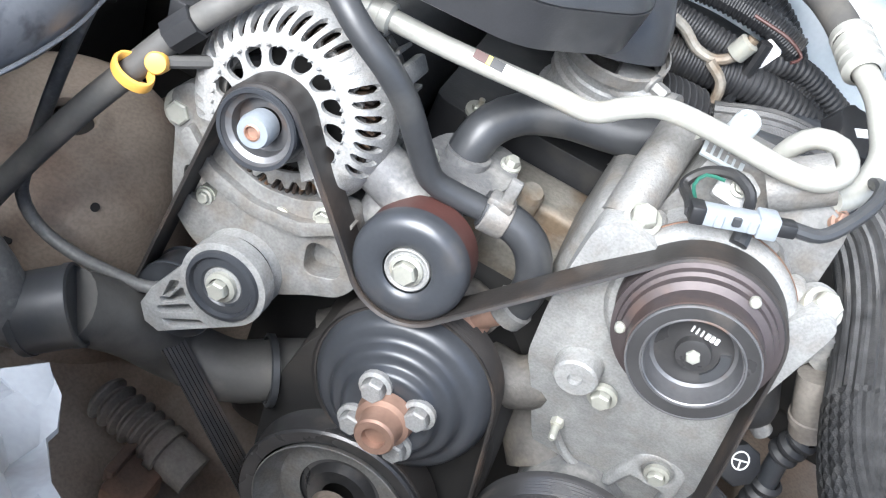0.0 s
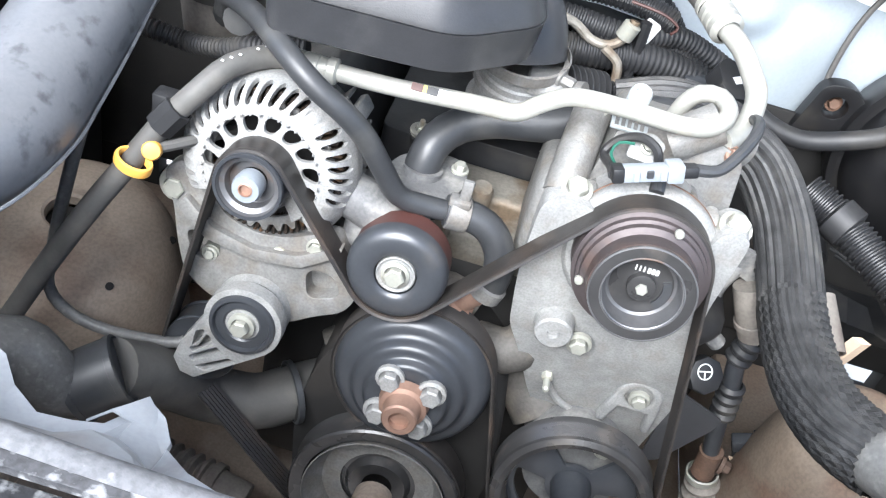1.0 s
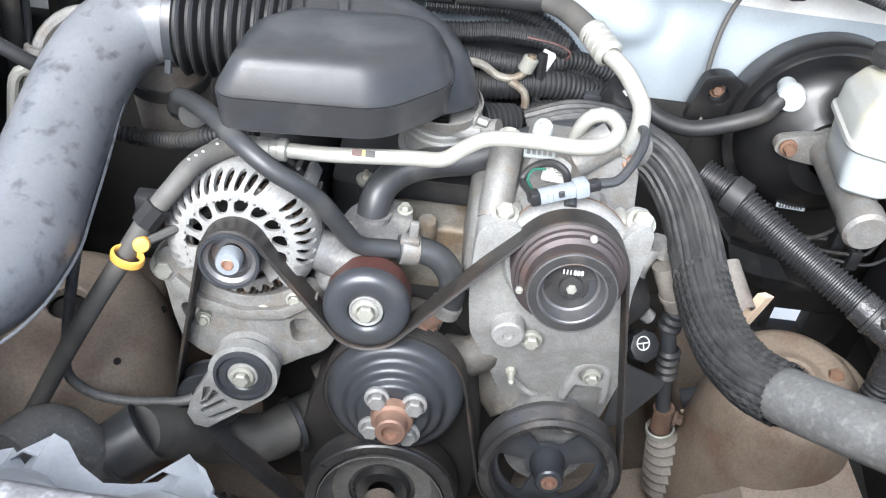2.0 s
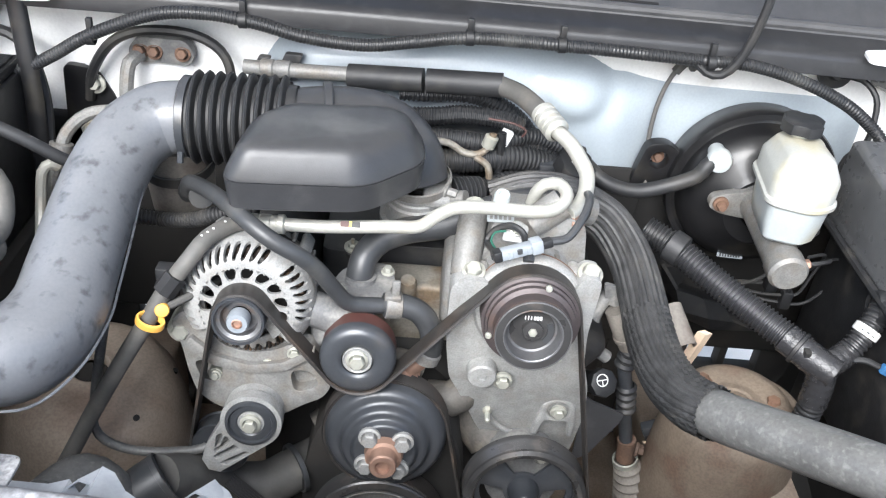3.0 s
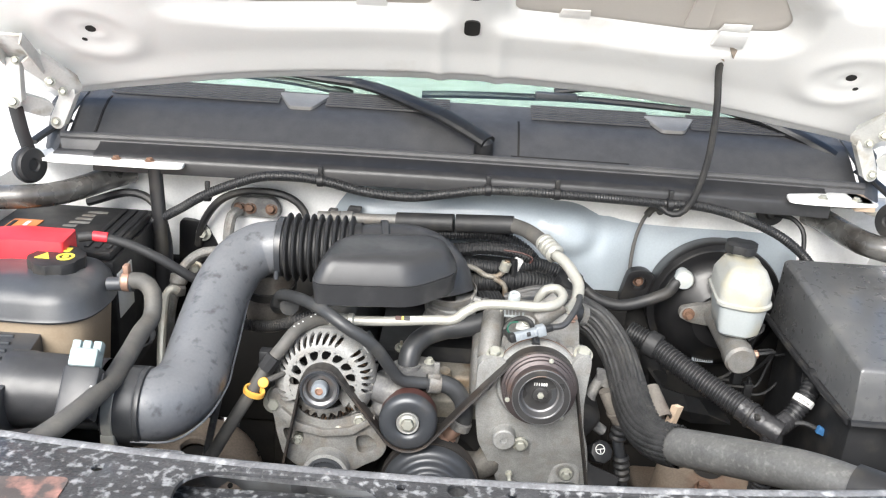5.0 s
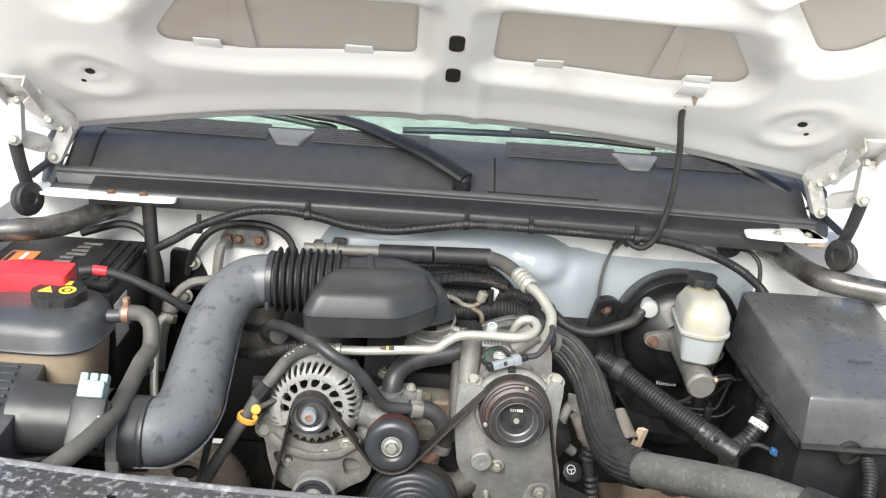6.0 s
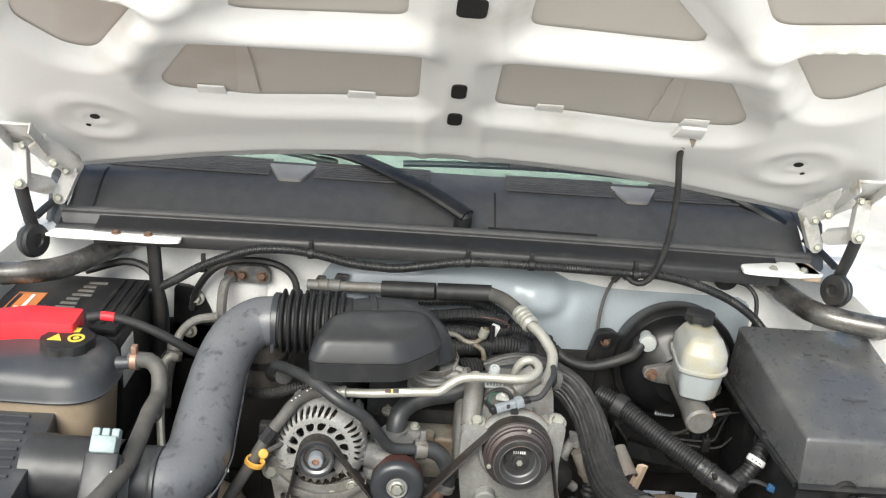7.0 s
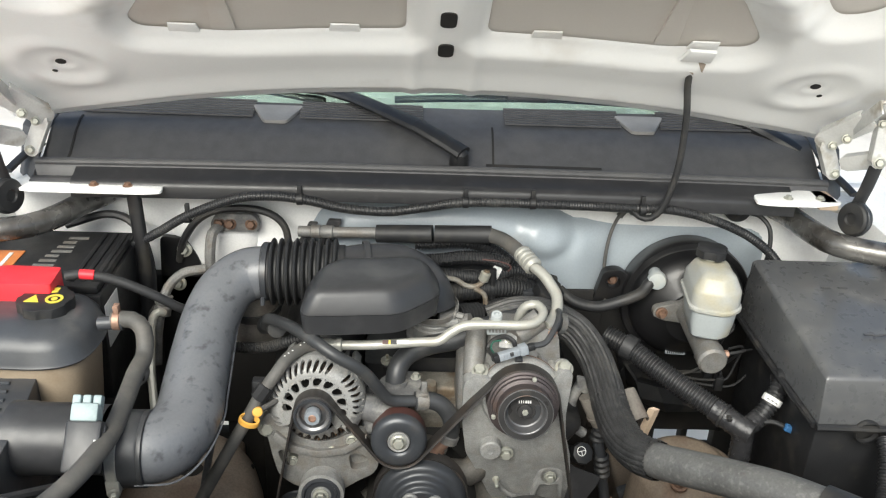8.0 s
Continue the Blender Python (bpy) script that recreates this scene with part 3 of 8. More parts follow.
for sx in (-1, 1):
    bm = B()
    prism(bm, round_corners([(sx * 0.735, 0.36), (sx * 0.80, 0.33), (sx * 0.83, 0.46), (sx * 0.78, 0.56), (sx * 0.745, 0.54)], 0.012), 0.01, Matrix.Translation((0, 0, 1.218)), bevel=0.003)
    hinge = part("hinge", bm, M_HINGE, hood, "grey-white painted steel hinge with bolts")
    tilt = Matrix.Translation((sx * 0.745, 0.292, 1.430)) @ Matrix.Rotation(radians(-40), 4, "X")
    bm = B()
    box(bm, (-0.026, -0.05, -0.003), (0.026, 0.045, 0.003), 0.002, m=tilt)
    box(bm, (-0.028, -0.05, -0.022), (-0.024, 0.045, 0.003), 0.001, m=tilt)
    box(bm, (0.024, -0.05, -0.018), (0.028, 0.045, 0.003), 0.001, m=tilt)
    part("hood_plate", bm, M_HINGE, hinge)
    for a, c, w in (((0.764, 0.298, 1.342), (0.760, 0.297, 1.408), 0.012), ((0.694, 0.362, 1.358), (0.730, 0.303, 1.412), 0.018), ((0.728, 0.372, 1.290), (0.698, 0.366, 1.350), 0.012), ((0.764, 0.304, 1.342), (0.735, 0.350, 1.318), 0.013)):
        bm = B()
        strap(bm, (sx * a[0], a[1], a[2]), (sx * c[0], c[1], c[2]), w, 0.005)
        part("arm", bm, M_HINGE, hinge)
    for at, r in (((0.764, 0.290, 1.342), 0.007), ((0.714, 0.326, 1.372), 0.006), ((0.702, 0.346, 1.352), 0.0055), ((0.728, 0.364, 1.292), 0.006), ((0.752, 0.292, 1.412), 0.005)):
        bm = B()
        bolt(bm, (sx * at[0], at[1], at[2]), (-sx * 0.3, -1, 0.3), r, 0.006)
        part("pivot_bolt", bm, M_STEEL, hinge)
    for at in ((0.80, 0.20), (0.83, 0.13)):
        bm = B()
        bolt(bm, (sx * (at[0] + 0.05), at[1], 1.206), (0, 0, 1), 0.007, 0.005)
        part("fender_bolt", bm, M_RUST, hinge, "rusty bolt")
    # rubber bump stop with its lever
    stop = thing("hood_bumper", (sx * 0.75, 0.30, 1.20), "black rubber hood bumper on a lever", "bumper", "hood bumpers")
    bm = B()
    lathe(bm, [(0, -0.014), (0.028, -0.014), (0.031, -0.008), (0.031, 0.006), (0.028, 0.010), (0.012, 0.011), (0.010, 0.007), (0, 0.007)], (sx * 0.757, 0.31, 1.226), (-sx * 1.0, -0.42, 0.15), 28)
    part("pad", bm, M_RUBBER, stop)
    bm = B()
    lathe(bm, [(0.0312, -0.006), (0.0325, -0.005), (0.0325, 0.0), (0.0312, 0.001)], (sx * 0.757, 0.31, 1.226), (-sx * 1.0, -0.42, 0.15), 28)
    part("rim", bm, M_PULLEY, stop, "worn grey rim")
    bm = B()
    tube(bm, [(sx * 0.768, 0.305, 1.330), (sx * 0.765, 0.312, 1.285), (sx * 0.760, 0.322, 1.24)], 0.013, 8, 0.02, flat=0.35, up=(0, 1, 0))
    part("lever", bm, M_BLACK, stop)
    bm = B()
    tube(bm, [(sx * 0.745, 0.455, 1.272), (sx * 0.757, 0.41, 1.268), (sx * 0.770, 0.355, 1.255)], 0.010, 8, 0.02, flat=0.5)
    part("lever", bm, M_BLACK, stop)

# cowl
M_NOZZLE = material("faded_grey_plastic", (0.24, 0.236, 0.228), 0.5, grain=60, bump=0.08, spread=0.2)
cowl = thing("cowl_panel", (0, 0.40, 1.236), "dark grey plastic cowl grille below the windscreen", "cowl")


def cowl_row(x, prof):
    back = 0.10 * (abs(x) / 0.75) ** 2
    return [(x, y + back * max(0, (y - 0.42)) * 2.5, z - 0.006 * (abs(x) / 0.75) ** 2) for y, z in prof]


xs = [-0.735 + 1.47 * k / 40 for k in range(41)]
prof = [(0.353, 1.235), (0.351, 1.238), (0.355, 1.244), (0.372, 1.2465), (0.378, 1.240), (0.384, 1.243), (0.388, 1.258), (0.394, 1.265), (0.402, 1.266), (0.410, 1.258), (0.43, 1.266), (0.465, 1.295), (0.49, 1.309), (0.505, 1.312), (0.54, 1.319), (0.578, 1.326)]
bm = B()
loft(bm, [cowl_row(x, prof) for x in xs])
thick(bm, 0.004)
part("panel", bm, M_COWL, cowl, sharp=60)
bm = B()
loft(bm, [cowl_row(x, [(0.392, 1.2605), (0.378, 1.2530), (0.362, 1.2490), (0.350, 1.2440), (0.3465, 1.236), (0.346, 1.216)]) for x in xs[2:-2]])
thick(bm, 0.003)
part("front_strip", bm, M_STRIP, cowl, "black rubber strip in front of the cowl", sharp=60)
for x0, x1 in ((-0.688, -0.684), (0.102, 0.106)):
    bm = B()
    loft(bm, [cowl_row(x, [(0.414, 1.2625), (0.43, 1.2680), (0.465, 1.2970), (0.49, 1.3110), (0.505, 1.3140)]) for x in (x0, x1)])
    thick(bm, 0.0012)
    part("panel_joint", bm, M_DARK, cowl)
bm = B()
tube(bm, [cowl_row(x, [(0.396, 1.2655)])[0] for x in xs[::4]], 0.0075, 10, 0.05)
part("seal", bm, M_COWL, cowl, "dark grey ridge that seals to the hood")
for x, w in ((0.20, 0.11),):
    bm = B()
    loft(bm, [cowl_row(x + w * k, [(0.4185, 1.2635), (0.4275, 1.2672)]) for k in (-1, 0, 1)])
    thick(bm, 0.002)
    part("drain_slot", bm, M_DARK, cowl)
for x0, x1 in ((-0.69, -0.36), (-0.27, -0.03), (0.13, 0.36), (0.44, 0.66)):
    bm = B()
    for k in range(7):
        y = 0.513 + 0.009 * k
        z = 1.3165 + (y - 0.505) * 0.22
        n = 8
        a = [(x0 + (x1 - x0) * i / n) for i in range(n + 1)]
        loft(bm, [[(x, cowl_row(x, [(y + dy, z + dz)])[0][1], cowl_row(x, [(y + dy, z + dz)])[0][2]) for dy, dz in ((0, -0.001), (0, 0.0025), (0.004, 0.003), (0.004, -0.001))] for x in a])
    tagged(part("louvre", bm, M_COWL, cowl), kind="stuff")
for x in (-0.315, 0.40):
    bm = B()
    prism(bm, round_corners([(x - 0.05, 0.575), (x - 0.022, 0.515), (x + 0.022, 0.515), (x + 0.05, 0.575)], 0.008), 0.007, Matrix.Translation((0, -0.004, 1.203)) @ Matrix.Rotation(radians(12), 4, "X"), bevel=0.003)
    part("nozzle_cover", bm, M_NOZZLE, cowl, "lighter grey nozzle cover")
for sx in (-1, 1):
    bm = B()
    loft(bm, [[(sx * 0.735, 0.36, 1.23), (sx * 0.735, 0.45, 1.29), (sx * 0.735, 0.62, 1.335)], [(sx * 0.775, 0.40, 1.21), (sx * 0.785, 0.48, 1.30), (sx * 0.80, 0.66, 1.335)]])
    thick(bm, 0.004)
    part("end_cap", bm, M_COWL, cowl)
    # white corner plates with bolts
    plate = thing("corner_plate", (sx * 0.62, 0.37, 1.23), "white painted corner plate with two rusty bolts" if sx < 0 else "white painted corner plate with two zinc bolts", "plate", "corner plates")
    bm = B()
    o = -0.03 if sx < 0 else 0.088
    prism(bm, round_corners([(sx * (0.535 + o), 0.352), (sx * (0.57 + o), 0.346), (sx * 0.735, 0.346), (sx * 0.785, 0.36), (sx * 0.76, 0.43), (sx * (0.60 + o), 0.405), (sx * (0.54 + o), 0.39)], 0.010), 0.005, Matrix.Translation((0, -0.028, 1.247)), bevel=0.002)
    part("plate", bm, M_WHITE, plate)
    for bx in (0.60, 0.66):
        bm = B()
        bolt(bm, (sx * (bx + o), 0.346, 1.252), (0, 0, 1), 0.006, 0.006)
        part("bolt", bm, M_RUST if sx < 0 else M_STEEL, plate)
    if sx > 0:
        bm = B()
        box(bm, (0.742, 0.330, 1.236), (0.778, 0.395, 1.252), 0.003)
        part("tab", bm, M_PINKCARD, plate, "pale beige raised tab")
    shift(plate, 0.012 if sx < 0 else -0.044, 0, -0.016 if sx < 0 else -0.004)
    # scuffed brace tube to the fender
    bm = B()
    if sx < 0:
        tube(bm, [(-0.625, 0.43, 1.185), (-0.653, 0.383, 1.185), (-0.68, 0.32, 1.185), (-0.715, 0.275, 1.185), (-0.786, 0.246, 1.185), (-0.88, 0.22, 1.185)], 0.021, 12, 0.02)
    else:
        tube(bm, [(0.665, 0.45, 1.185), (0.681, 0.423, 1.185), (0.698, 0.347, 1.185), (0.726, 0.285, 1.185), (0.809, 0.243, 1.185), (0.88, 0.23, 1.185)], 0.022, 12, 0.02)
    brace_mat = material("scuffed_grey_paint", (0.20, 0.195, 0.185), 0.28, 0.5, grain=60, bump=0.1, spread=0.5, dirt=(0.06, 0.055, 0.05), dirt_at=0.54, dirt_scale=22, coat=0.3)
    solid("brace_tube", bm, brace_mat, "scuffed grey steel brace tube to the fender", "brace", "brace tubes")

# windscreen, dash and cabin behind it
bm = B()
loft(bm, [[(x, 0.565 + 0.06 * (x / 0.75) ** 2 + dy, 1.318 + dz) for x in (-0.75, -0.5, -0.25, 0, 0.25, 0.5, 0.75)] for dy, dz in ((0, 0), (0.3, 0.20), (0.62, 0.40))])
thick(bm, 0.005)
glass = solid("window_windscreen", bm, M_GLASS, "green tinted windscreen glass", "windscreen", kind="structure")
glass.visible_shadow = False
bm = B()
box(bm, (-0.74, 0.74, 1.0), (0.74, 1.35, 1.30), 0.03)
solid("dashboard", bm, material("dash_vinyl", (0.30, 0.32, 0.30), 0.7, grain=60, bump=0.1, spread=0.2), "pale grey dashboard top behind the windscreen", "dashboard", kind="structure")
bm = B()
box(bm, (-0.8, 1.2, 1.72), (0.8, 2.6, 1.78), 0.02)
box(bm, (-0.8, 2.55, 0.6), (0.8, 2.62, 1.78), 0.02)
solid("cab_roof", bm, M_WHITE, "white painted cab roof and back wall", "cab", kind="structure")

# wipers
wiper = thing("wiper", (0.035, 0.415, 1.262), "black wiper with its arm parked on the cowl", "wiper", "wipers")
bm = B()
lathe(bm, [(0, 0.018), (0.010, 0.018), (0.016, 0.012), (0.018, 0.0), (0.018, -0.035), (0, -0.035)], (0.038, 0.415, 1.292), (0, -0.3, 1), 20)
part("pivot_cap", bm, M_BLACK, wiper)
bm = B()
tube(bm, [(0.045, 0.408, 1.302), (0.02, 0.425, 1.312), (-0.01, 0.445, 1.323), (-0.041, 0.468, 1.333)], 0.022, 12, 0.012, flat=0.55)
part("arm_head", bm, M_BLACK, wiper)
bm = B()
tube(bm, [(-0.038, 0.466, 1.332), (-0.09, 0.505, 1.342), (-0.14, 0.545, 1.350), (-0.175, 0.575, 1.353), (-0.22, 0.60, 1.356)], 0.023, 12, 0.02, flat=0.5, taper=0.018)
tube(bm, [(-0.21, 0.596, 1.356), (-0.30, 0.615, 1.358), (-0.40, 0.635, 1.362)], 0.016, 10, 0.03, flat=0.6, taper=0.009)
part("arm", bm, M_BLACK, wiper)
bm = B()
tube(bm, [(-0.232, 0.612, 1.329), (-0.27, 0.614, 1.334), (-0.34, 0.625, 1.342), (-0.46, 0.64, 1.348), (-0.62, 0.67, 1.350)], 0.008, 8, 0.04, flat=0.9)
lathe(bm, [(0, 0.012), (0.007, 0.010), (0.010, 0.0), (0.010, -0.03), (0, -0.03)], (-0.238, 0.610, 1.331), (1, -0.05, -0.1), 12)
part("blade", bm, M_BLACK, wiper)
shift(wiper, 0, 0, -0.008)
wiper = thing("wiper", (0.70, 0.52, 1.3), "black wiper with its arm parked on the windscreen", "wiper", "wipers")
bm = B()
tube(bm, [(0.715, 0.50, 1.285), (0.66, 0.53, 1.31), (0.58, 0.575, 1.335), (0.50, 0.60, 1.35), (0.42, 0.625, 1.362), (0.30, 0.635, 1.366), (0.18, 0.625, 1.352)], 0.024, 10, 0.03, flat=0.6, taper=0.010)
part("arm", bm, M_BLACK, wiper)
bm = B()
tube(bm, [(0.455, 0.612, 1.333), (0.34, 0.614, 1.338), (0.22, 0.615, 1.340), (0.14, 0.615, 1.338), (0.0, 0.615, 1.334), (-0.088, 0.615, 1.329)], 0.0075, 8, 0.04)
part("blade", bm, M_BLACK, wiper)
bm = B()
box(bm, (0.140, 0.603, 1.334), (0.225, 0.622, 1.352), 0.004)
part("blade_clip", bm, M_PULLEY, wiper)

# radiator support across the front
def support_edge(x):
    return -0.372 + 0.13 * x * x


M_FLAKE = material("black_paint_flaking_to_zinc", (0.030, 0.031, 0.034), 0.34, grain=70, bump=0.35, other=(0.06, 0.061, 0.066), dirt=(0.36, 0.37, 0.38), dirt_at=0.585, dirt_scale=130, coat=0.3, speckle=0.45)
M_EDGE = material("worn_grey_edge_paint", (0.22, 0.225, 0.235), 0.45, grain=70, bump=0.3, other=(0.12, 0.122, 0.13), dirt=(0.4, 0.41, 0.42), dirt_at=0.6, dirt_scale=60, speckle=0.3)
sup = thing("radiator_support", (0, -0.38, 0.6), "black steel radiator support with paint flaking to bare zinc", "radiator support")
xs = [-0.80 + 0.05 * k for k in range(33)]
bm = B()
out = [(x, support_edge(x)) for x in xs] + [(0.80, -0.52), (-0.80, -0.52)]
cut = [round_corners([(-0.282, -0.406), (-0.254, -0.387), (-0.102, -0.388), (-0.068, -0.410), (-0.073, -0.450), (-0.28, -0.450)], 0.020, 6),
       round_corners([(0.083, -0.408), (0.115, -0.387), (0.272, -0.380), (0.303, -0.400), (0.30, -0.450), (0.088, -0.450)], 0.020, 6)]
cut += [circle(-0.371, -0.395, 0.006, 14), circle(-0.050, -0.394, 0.005, 14), circle(0.010, -0.393, 0.0105, 18), circle(0.068, -0.395, 0.005, 14)]
prism(bm, out, 0.005, Matrix.Translation((0, 0, 1.122)), cut, bevel=0.0015)
part("top_plate", bm, M_FLAKE, sup)
bm = B()
loft(bm, [[(x, support_edge(x) + dy, z) for dy, z in ((-0.012, 1.1275), (-0.008, 1.1285), (-0.003, 1.1285), (0.002, 1.1255), (0.005, 1.117), (0.006, 1.098))] for x in xs])
thick(bm, 0.002)
part("rear_bead", bm, M_EDGE, sup, "worn grey rolled rear edge", sharp=60)
bm = B()
loft(bm, [[(x, -0.375 + dy, z) for dy, z in ((0.0, 1.095), (-0.03, 1.097), (-0.06, 1.097), (-0.10, 1.095))] for x in (-0.34, -0.2, 0, 0.2, 0.34)])
thick(bm, 0.004)
part("lower_ledge", bm, M_FLAKE, sup, "black ledge under the openings")
bm = B()
prism(bm, round_corners([(-0.50, -0.425), (-0.39, -0.415), (-0.39, -0.48), (-0.50, -0.48)], 0.012), 0.0012, Matrix.Translation((0, 0, 1.1272)))
part("rust_patch", bm, material("rusty_paint_edge", (0.10, 0.085, 0.08), 0.7, grain=60, bump=0.3, spread=0.3, dirt=(0.32, 0.17, 0.14), dirt_at=0.55, dirt_scale=40), sup, "patch of rust-edged dark paint")
# torn pale shroud behind the support: (x, rear edge y, rear edge z)
torn = [(-0.70, -0.30, 1.045), (-0.52, -0.295, 1.045), (-0.40, -0.292, 1.043), (-0.34, -0.286, 1.040), (-0.300, -0.284, 1.036), (-0.283, -0.281, 1.040), (-0.272, -0.290, 1.034), (-0.258, -0.268, 1.044), (-0.248, -0.272, 1.042),
        (-0.235, -0.286, 1.036), (-0.214, -0.299, 1.036), (-0.195, -0.296, 1.034), (-0.178, -0.292, 1.034), (-0.170, -0.280, 1.033), (-0.163, -0.266, 1.032), (-0.150, -0.274, 1.030), (-0.139, -0.289, 1.030), (-0.136, -0.300, 1.040), (-0.115, -0.325, 1.062), (-0.085, -0.345, 1.080), (-0.05, -0.362, 1.098)]
bm = B()
loft(bm, [[(x, support_edge(x) + 0.007, 1.104), (x, 0.7 * support_edge(x) + 0.3 * y + 0.004, 1.086), (x, 0.4 * support_edge(x) + 0.6 * y, 0.6 * z + 0.426), (x, 0.15 * support_edge(x) + 0.85 * y, z + 0.002), (x, y, z)] for x, y, z in torn])
thick(bm, 0.0018)
part("torn_shroud", bm, M_SHROUD, sup, "pale grey fan shroud torn along its edge", sharp=22)
for x, y, z in ((-0.262, -0.278, 1.041), (-0.166, -0.276, 1.033)):
    bm = B()
    loft(bm, [[(x - 0.024, y - 0.014, z - 0.001), (x - 0.010, y - 0.010, z + 0.010), (x + 0.012, y - 0.012, z + 0.002)], [(x - 0.012, y - 0.002, z), (x, y + 0.002, z + 0.008), (x + 0.014, y - 0.004, z)], [(x - 0.002, y + 0.008, z + 0.001), (x + 0.003, y + 0.010, z + 0.004), (x + 0.010, y + 0.005, z)]])
    thick(bm, 0.0015)
    part("torn_tab", bm, M_SHROUD, sup, "torn pale tab standing on the shroud", sharp=20)
bm = B()
prism(bm, round_corners([(-0.375, -0.36), (-0.312, -0.36), (-0.310, -0.292), (-0.37, -0.290)], 0.008), 0.003, Matrix.Translation((0, 0, 1.078)), [circle(-0.337, -0.305, 0.006, 14)], bevel=0.001)
part("bracket", bm, M_SUPPORT, sup, "pale steel bracket with a hole")
bm = B()
box(bm, (-0.80, -0.60, 1.07), (0.80, -0.522, 1.122), 0.006)
box(bm, (-0.80, -0.60, 0.55), (0.80, -0.58, 1.08), 0.006)
part("front_rail", bm, M_FLAKE, sup)
bm = B()
box(bm, (-0.40, -0.49, 0.52), (0.40, -0.44, 1.06), 0.006)
part("core", bm, M_DARK, sup, "dark radiator core below the support")
for x in (-0.62, 0.62):
    bm = B()
    box(bm, (x - 0.05, -0.48, 0.0), (x + 0.05, -0.42, 1.05), 0.008)
    part("leg", bm, M_FLAKE, sup)

# ---- engine ----
block = thing("engine_block", (0, 0.2, 0.5), "grimy cast iron engine block with near-black crankcase and timing cover", "engine")
# Crankcase and timing cover take the near-black of the bay's low parts.
bm = B()
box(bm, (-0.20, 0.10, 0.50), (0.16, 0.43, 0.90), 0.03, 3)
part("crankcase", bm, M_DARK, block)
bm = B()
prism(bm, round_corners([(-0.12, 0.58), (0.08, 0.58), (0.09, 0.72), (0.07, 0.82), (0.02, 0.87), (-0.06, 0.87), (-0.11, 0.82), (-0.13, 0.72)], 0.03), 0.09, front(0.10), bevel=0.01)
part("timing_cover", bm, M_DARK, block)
bm = B()
box(bm, (-0.045, 0.112, 0.86), (0.085, 0.205, 0.930), 0.010, 3)
box(bm, (-0.05, 0.150, 0.90), (0.085, 0.205, 0.950), 0.008, 3)
part("intake_flange", bm, M_TAN, block, "stained tan aluminium intake manifold flange")
bm = B()
prism(bm, round_corners([(-0.125, 0.185), (-0.06, 0.180), (-0.045, 0.206), (0.085, 0.206), (0.115, 0.215), (0.115, 0.415), (-0.125, 0.415)], 0.012), 0.125, Matrix.Translation((0, 0, 0.85)), bevel=0.010, seg=3)
part("plenum", bm, M_BLACK, block, "black plastic intake plenum")
bm = B()
box(bm, (-0.05, 0.240, 0.96), (0.06, 0.40, 1.052), 0.02, 3)
part("plenum_dome", bm, M_BLACK, block)
for sx, w in ((-1, -0.022), (1, -0.022)):
    bm = B()
    box(bm, (-0.075, -0.20, -0.05), (0.075, 0.20, 0.05), 0.02, 3, m=Matrix.Translation((w + sx * 0.19, 0.26, 0.94)) @ Matrix.Rotation(radians(sx * 35), 4, "Y"))
    part("valve_cover", bm, M_BLACK, block)
for at, h in (((0.043, 0.222, 0.968), 0.05), ((-0.085, 0.19, 0.978), 0.06), ((0.10, 0.25, 0.95), 0.03), ((-0.02, 0.27, 0.945), 0.03)):
    bm = B()
    lathe(bm, [(0, -h), (0.0125, -h), (0.0125, -0.004), (0.011, -0.002), (0, -0.002)], at, (0, -0.2, 1), 16)
    spacer = part("spacer", bm, M_BLACK, block, "black rubber spacer")
    bm = B()
    bolt(bm, at, (0, -0.2, 1), 0.006, 0.007, 1.9)
    lathe(bm, [(0.0028, 0.0), (0.0028, 0.014), (0, 0.014)], at, (0, -0.2, 1), 10)
    part("stud", bm, M_STEEL, spacer, "zinc stud and nut")
bm = B()
lathe(bm, [(0, 0.03), (0.010, 0.03), (0.012, 0.026), (0.012, -0.02), (0, -0.02)], (-0.008, 0.145, 0.938), (0, -0.2, 1), 16)
part("dowel_boss", bm, M_TAN, block)

# thermostat housing with its hose neck
therm = thing("thermostat_housing", (-0.065, 0.11, 0.92), "grey cast aluminium thermostat housing with two bolts", "thermostat housing")
bm = B()
prism(bm, round_corners([(-0.110, 0.087), (-0.098, 0.064), (-0.045, 0.075), (-0.030, 0.12), (-0.045, 0.155), (-0.095, 0.138)], 0.02), 0.055, Matrix.Translation((0, 0, 0.920)), bevel=0.004)
part("base", bm, M_TAN, therm)
bm = B()
prism(bm, round_corners([(-0.116, 0.086), (-0.100, 0.058), (-0.040, 0.072), (-0.025, 0.12), (-0.040, 0.160), (-0.098, 0.143)], 0.02), 0.008, Matrix.Translation((0, 0, 0.976)), bevel=0.001)
part("gasket", bm, M_RUBBER, therm)
bm = B()
prism(bm, round_corners([(-0.113, 0.087), (-0.098, 0.061), (-0.042, 0.074), (-0.027, 0.12), (-0.042, 0.157), (-0.096, 0.140)], 0.02), 0.010, Matrix.Translation((0, 0, 0.985)), bevel=0.005)
tube(bm, [(-0.073, 0.112, 0.985), (-0.073, 0.113, 0.992), (-0.073, 0.114, 1.000)], 0.0190, 18, 0.004)
part("cover", bm, M_PAINTCAST, therm, "dark grey painted cover with a bent neck")
for at in ((-0.097, 0.086, 0.996), (-0.040, 0.132, 0.996)):
    bm = B()
    bolt(bm, at, (0, -0.1, 1), 0.006, 0.008)
    part("bolt", bm, M_STEEL, therm)

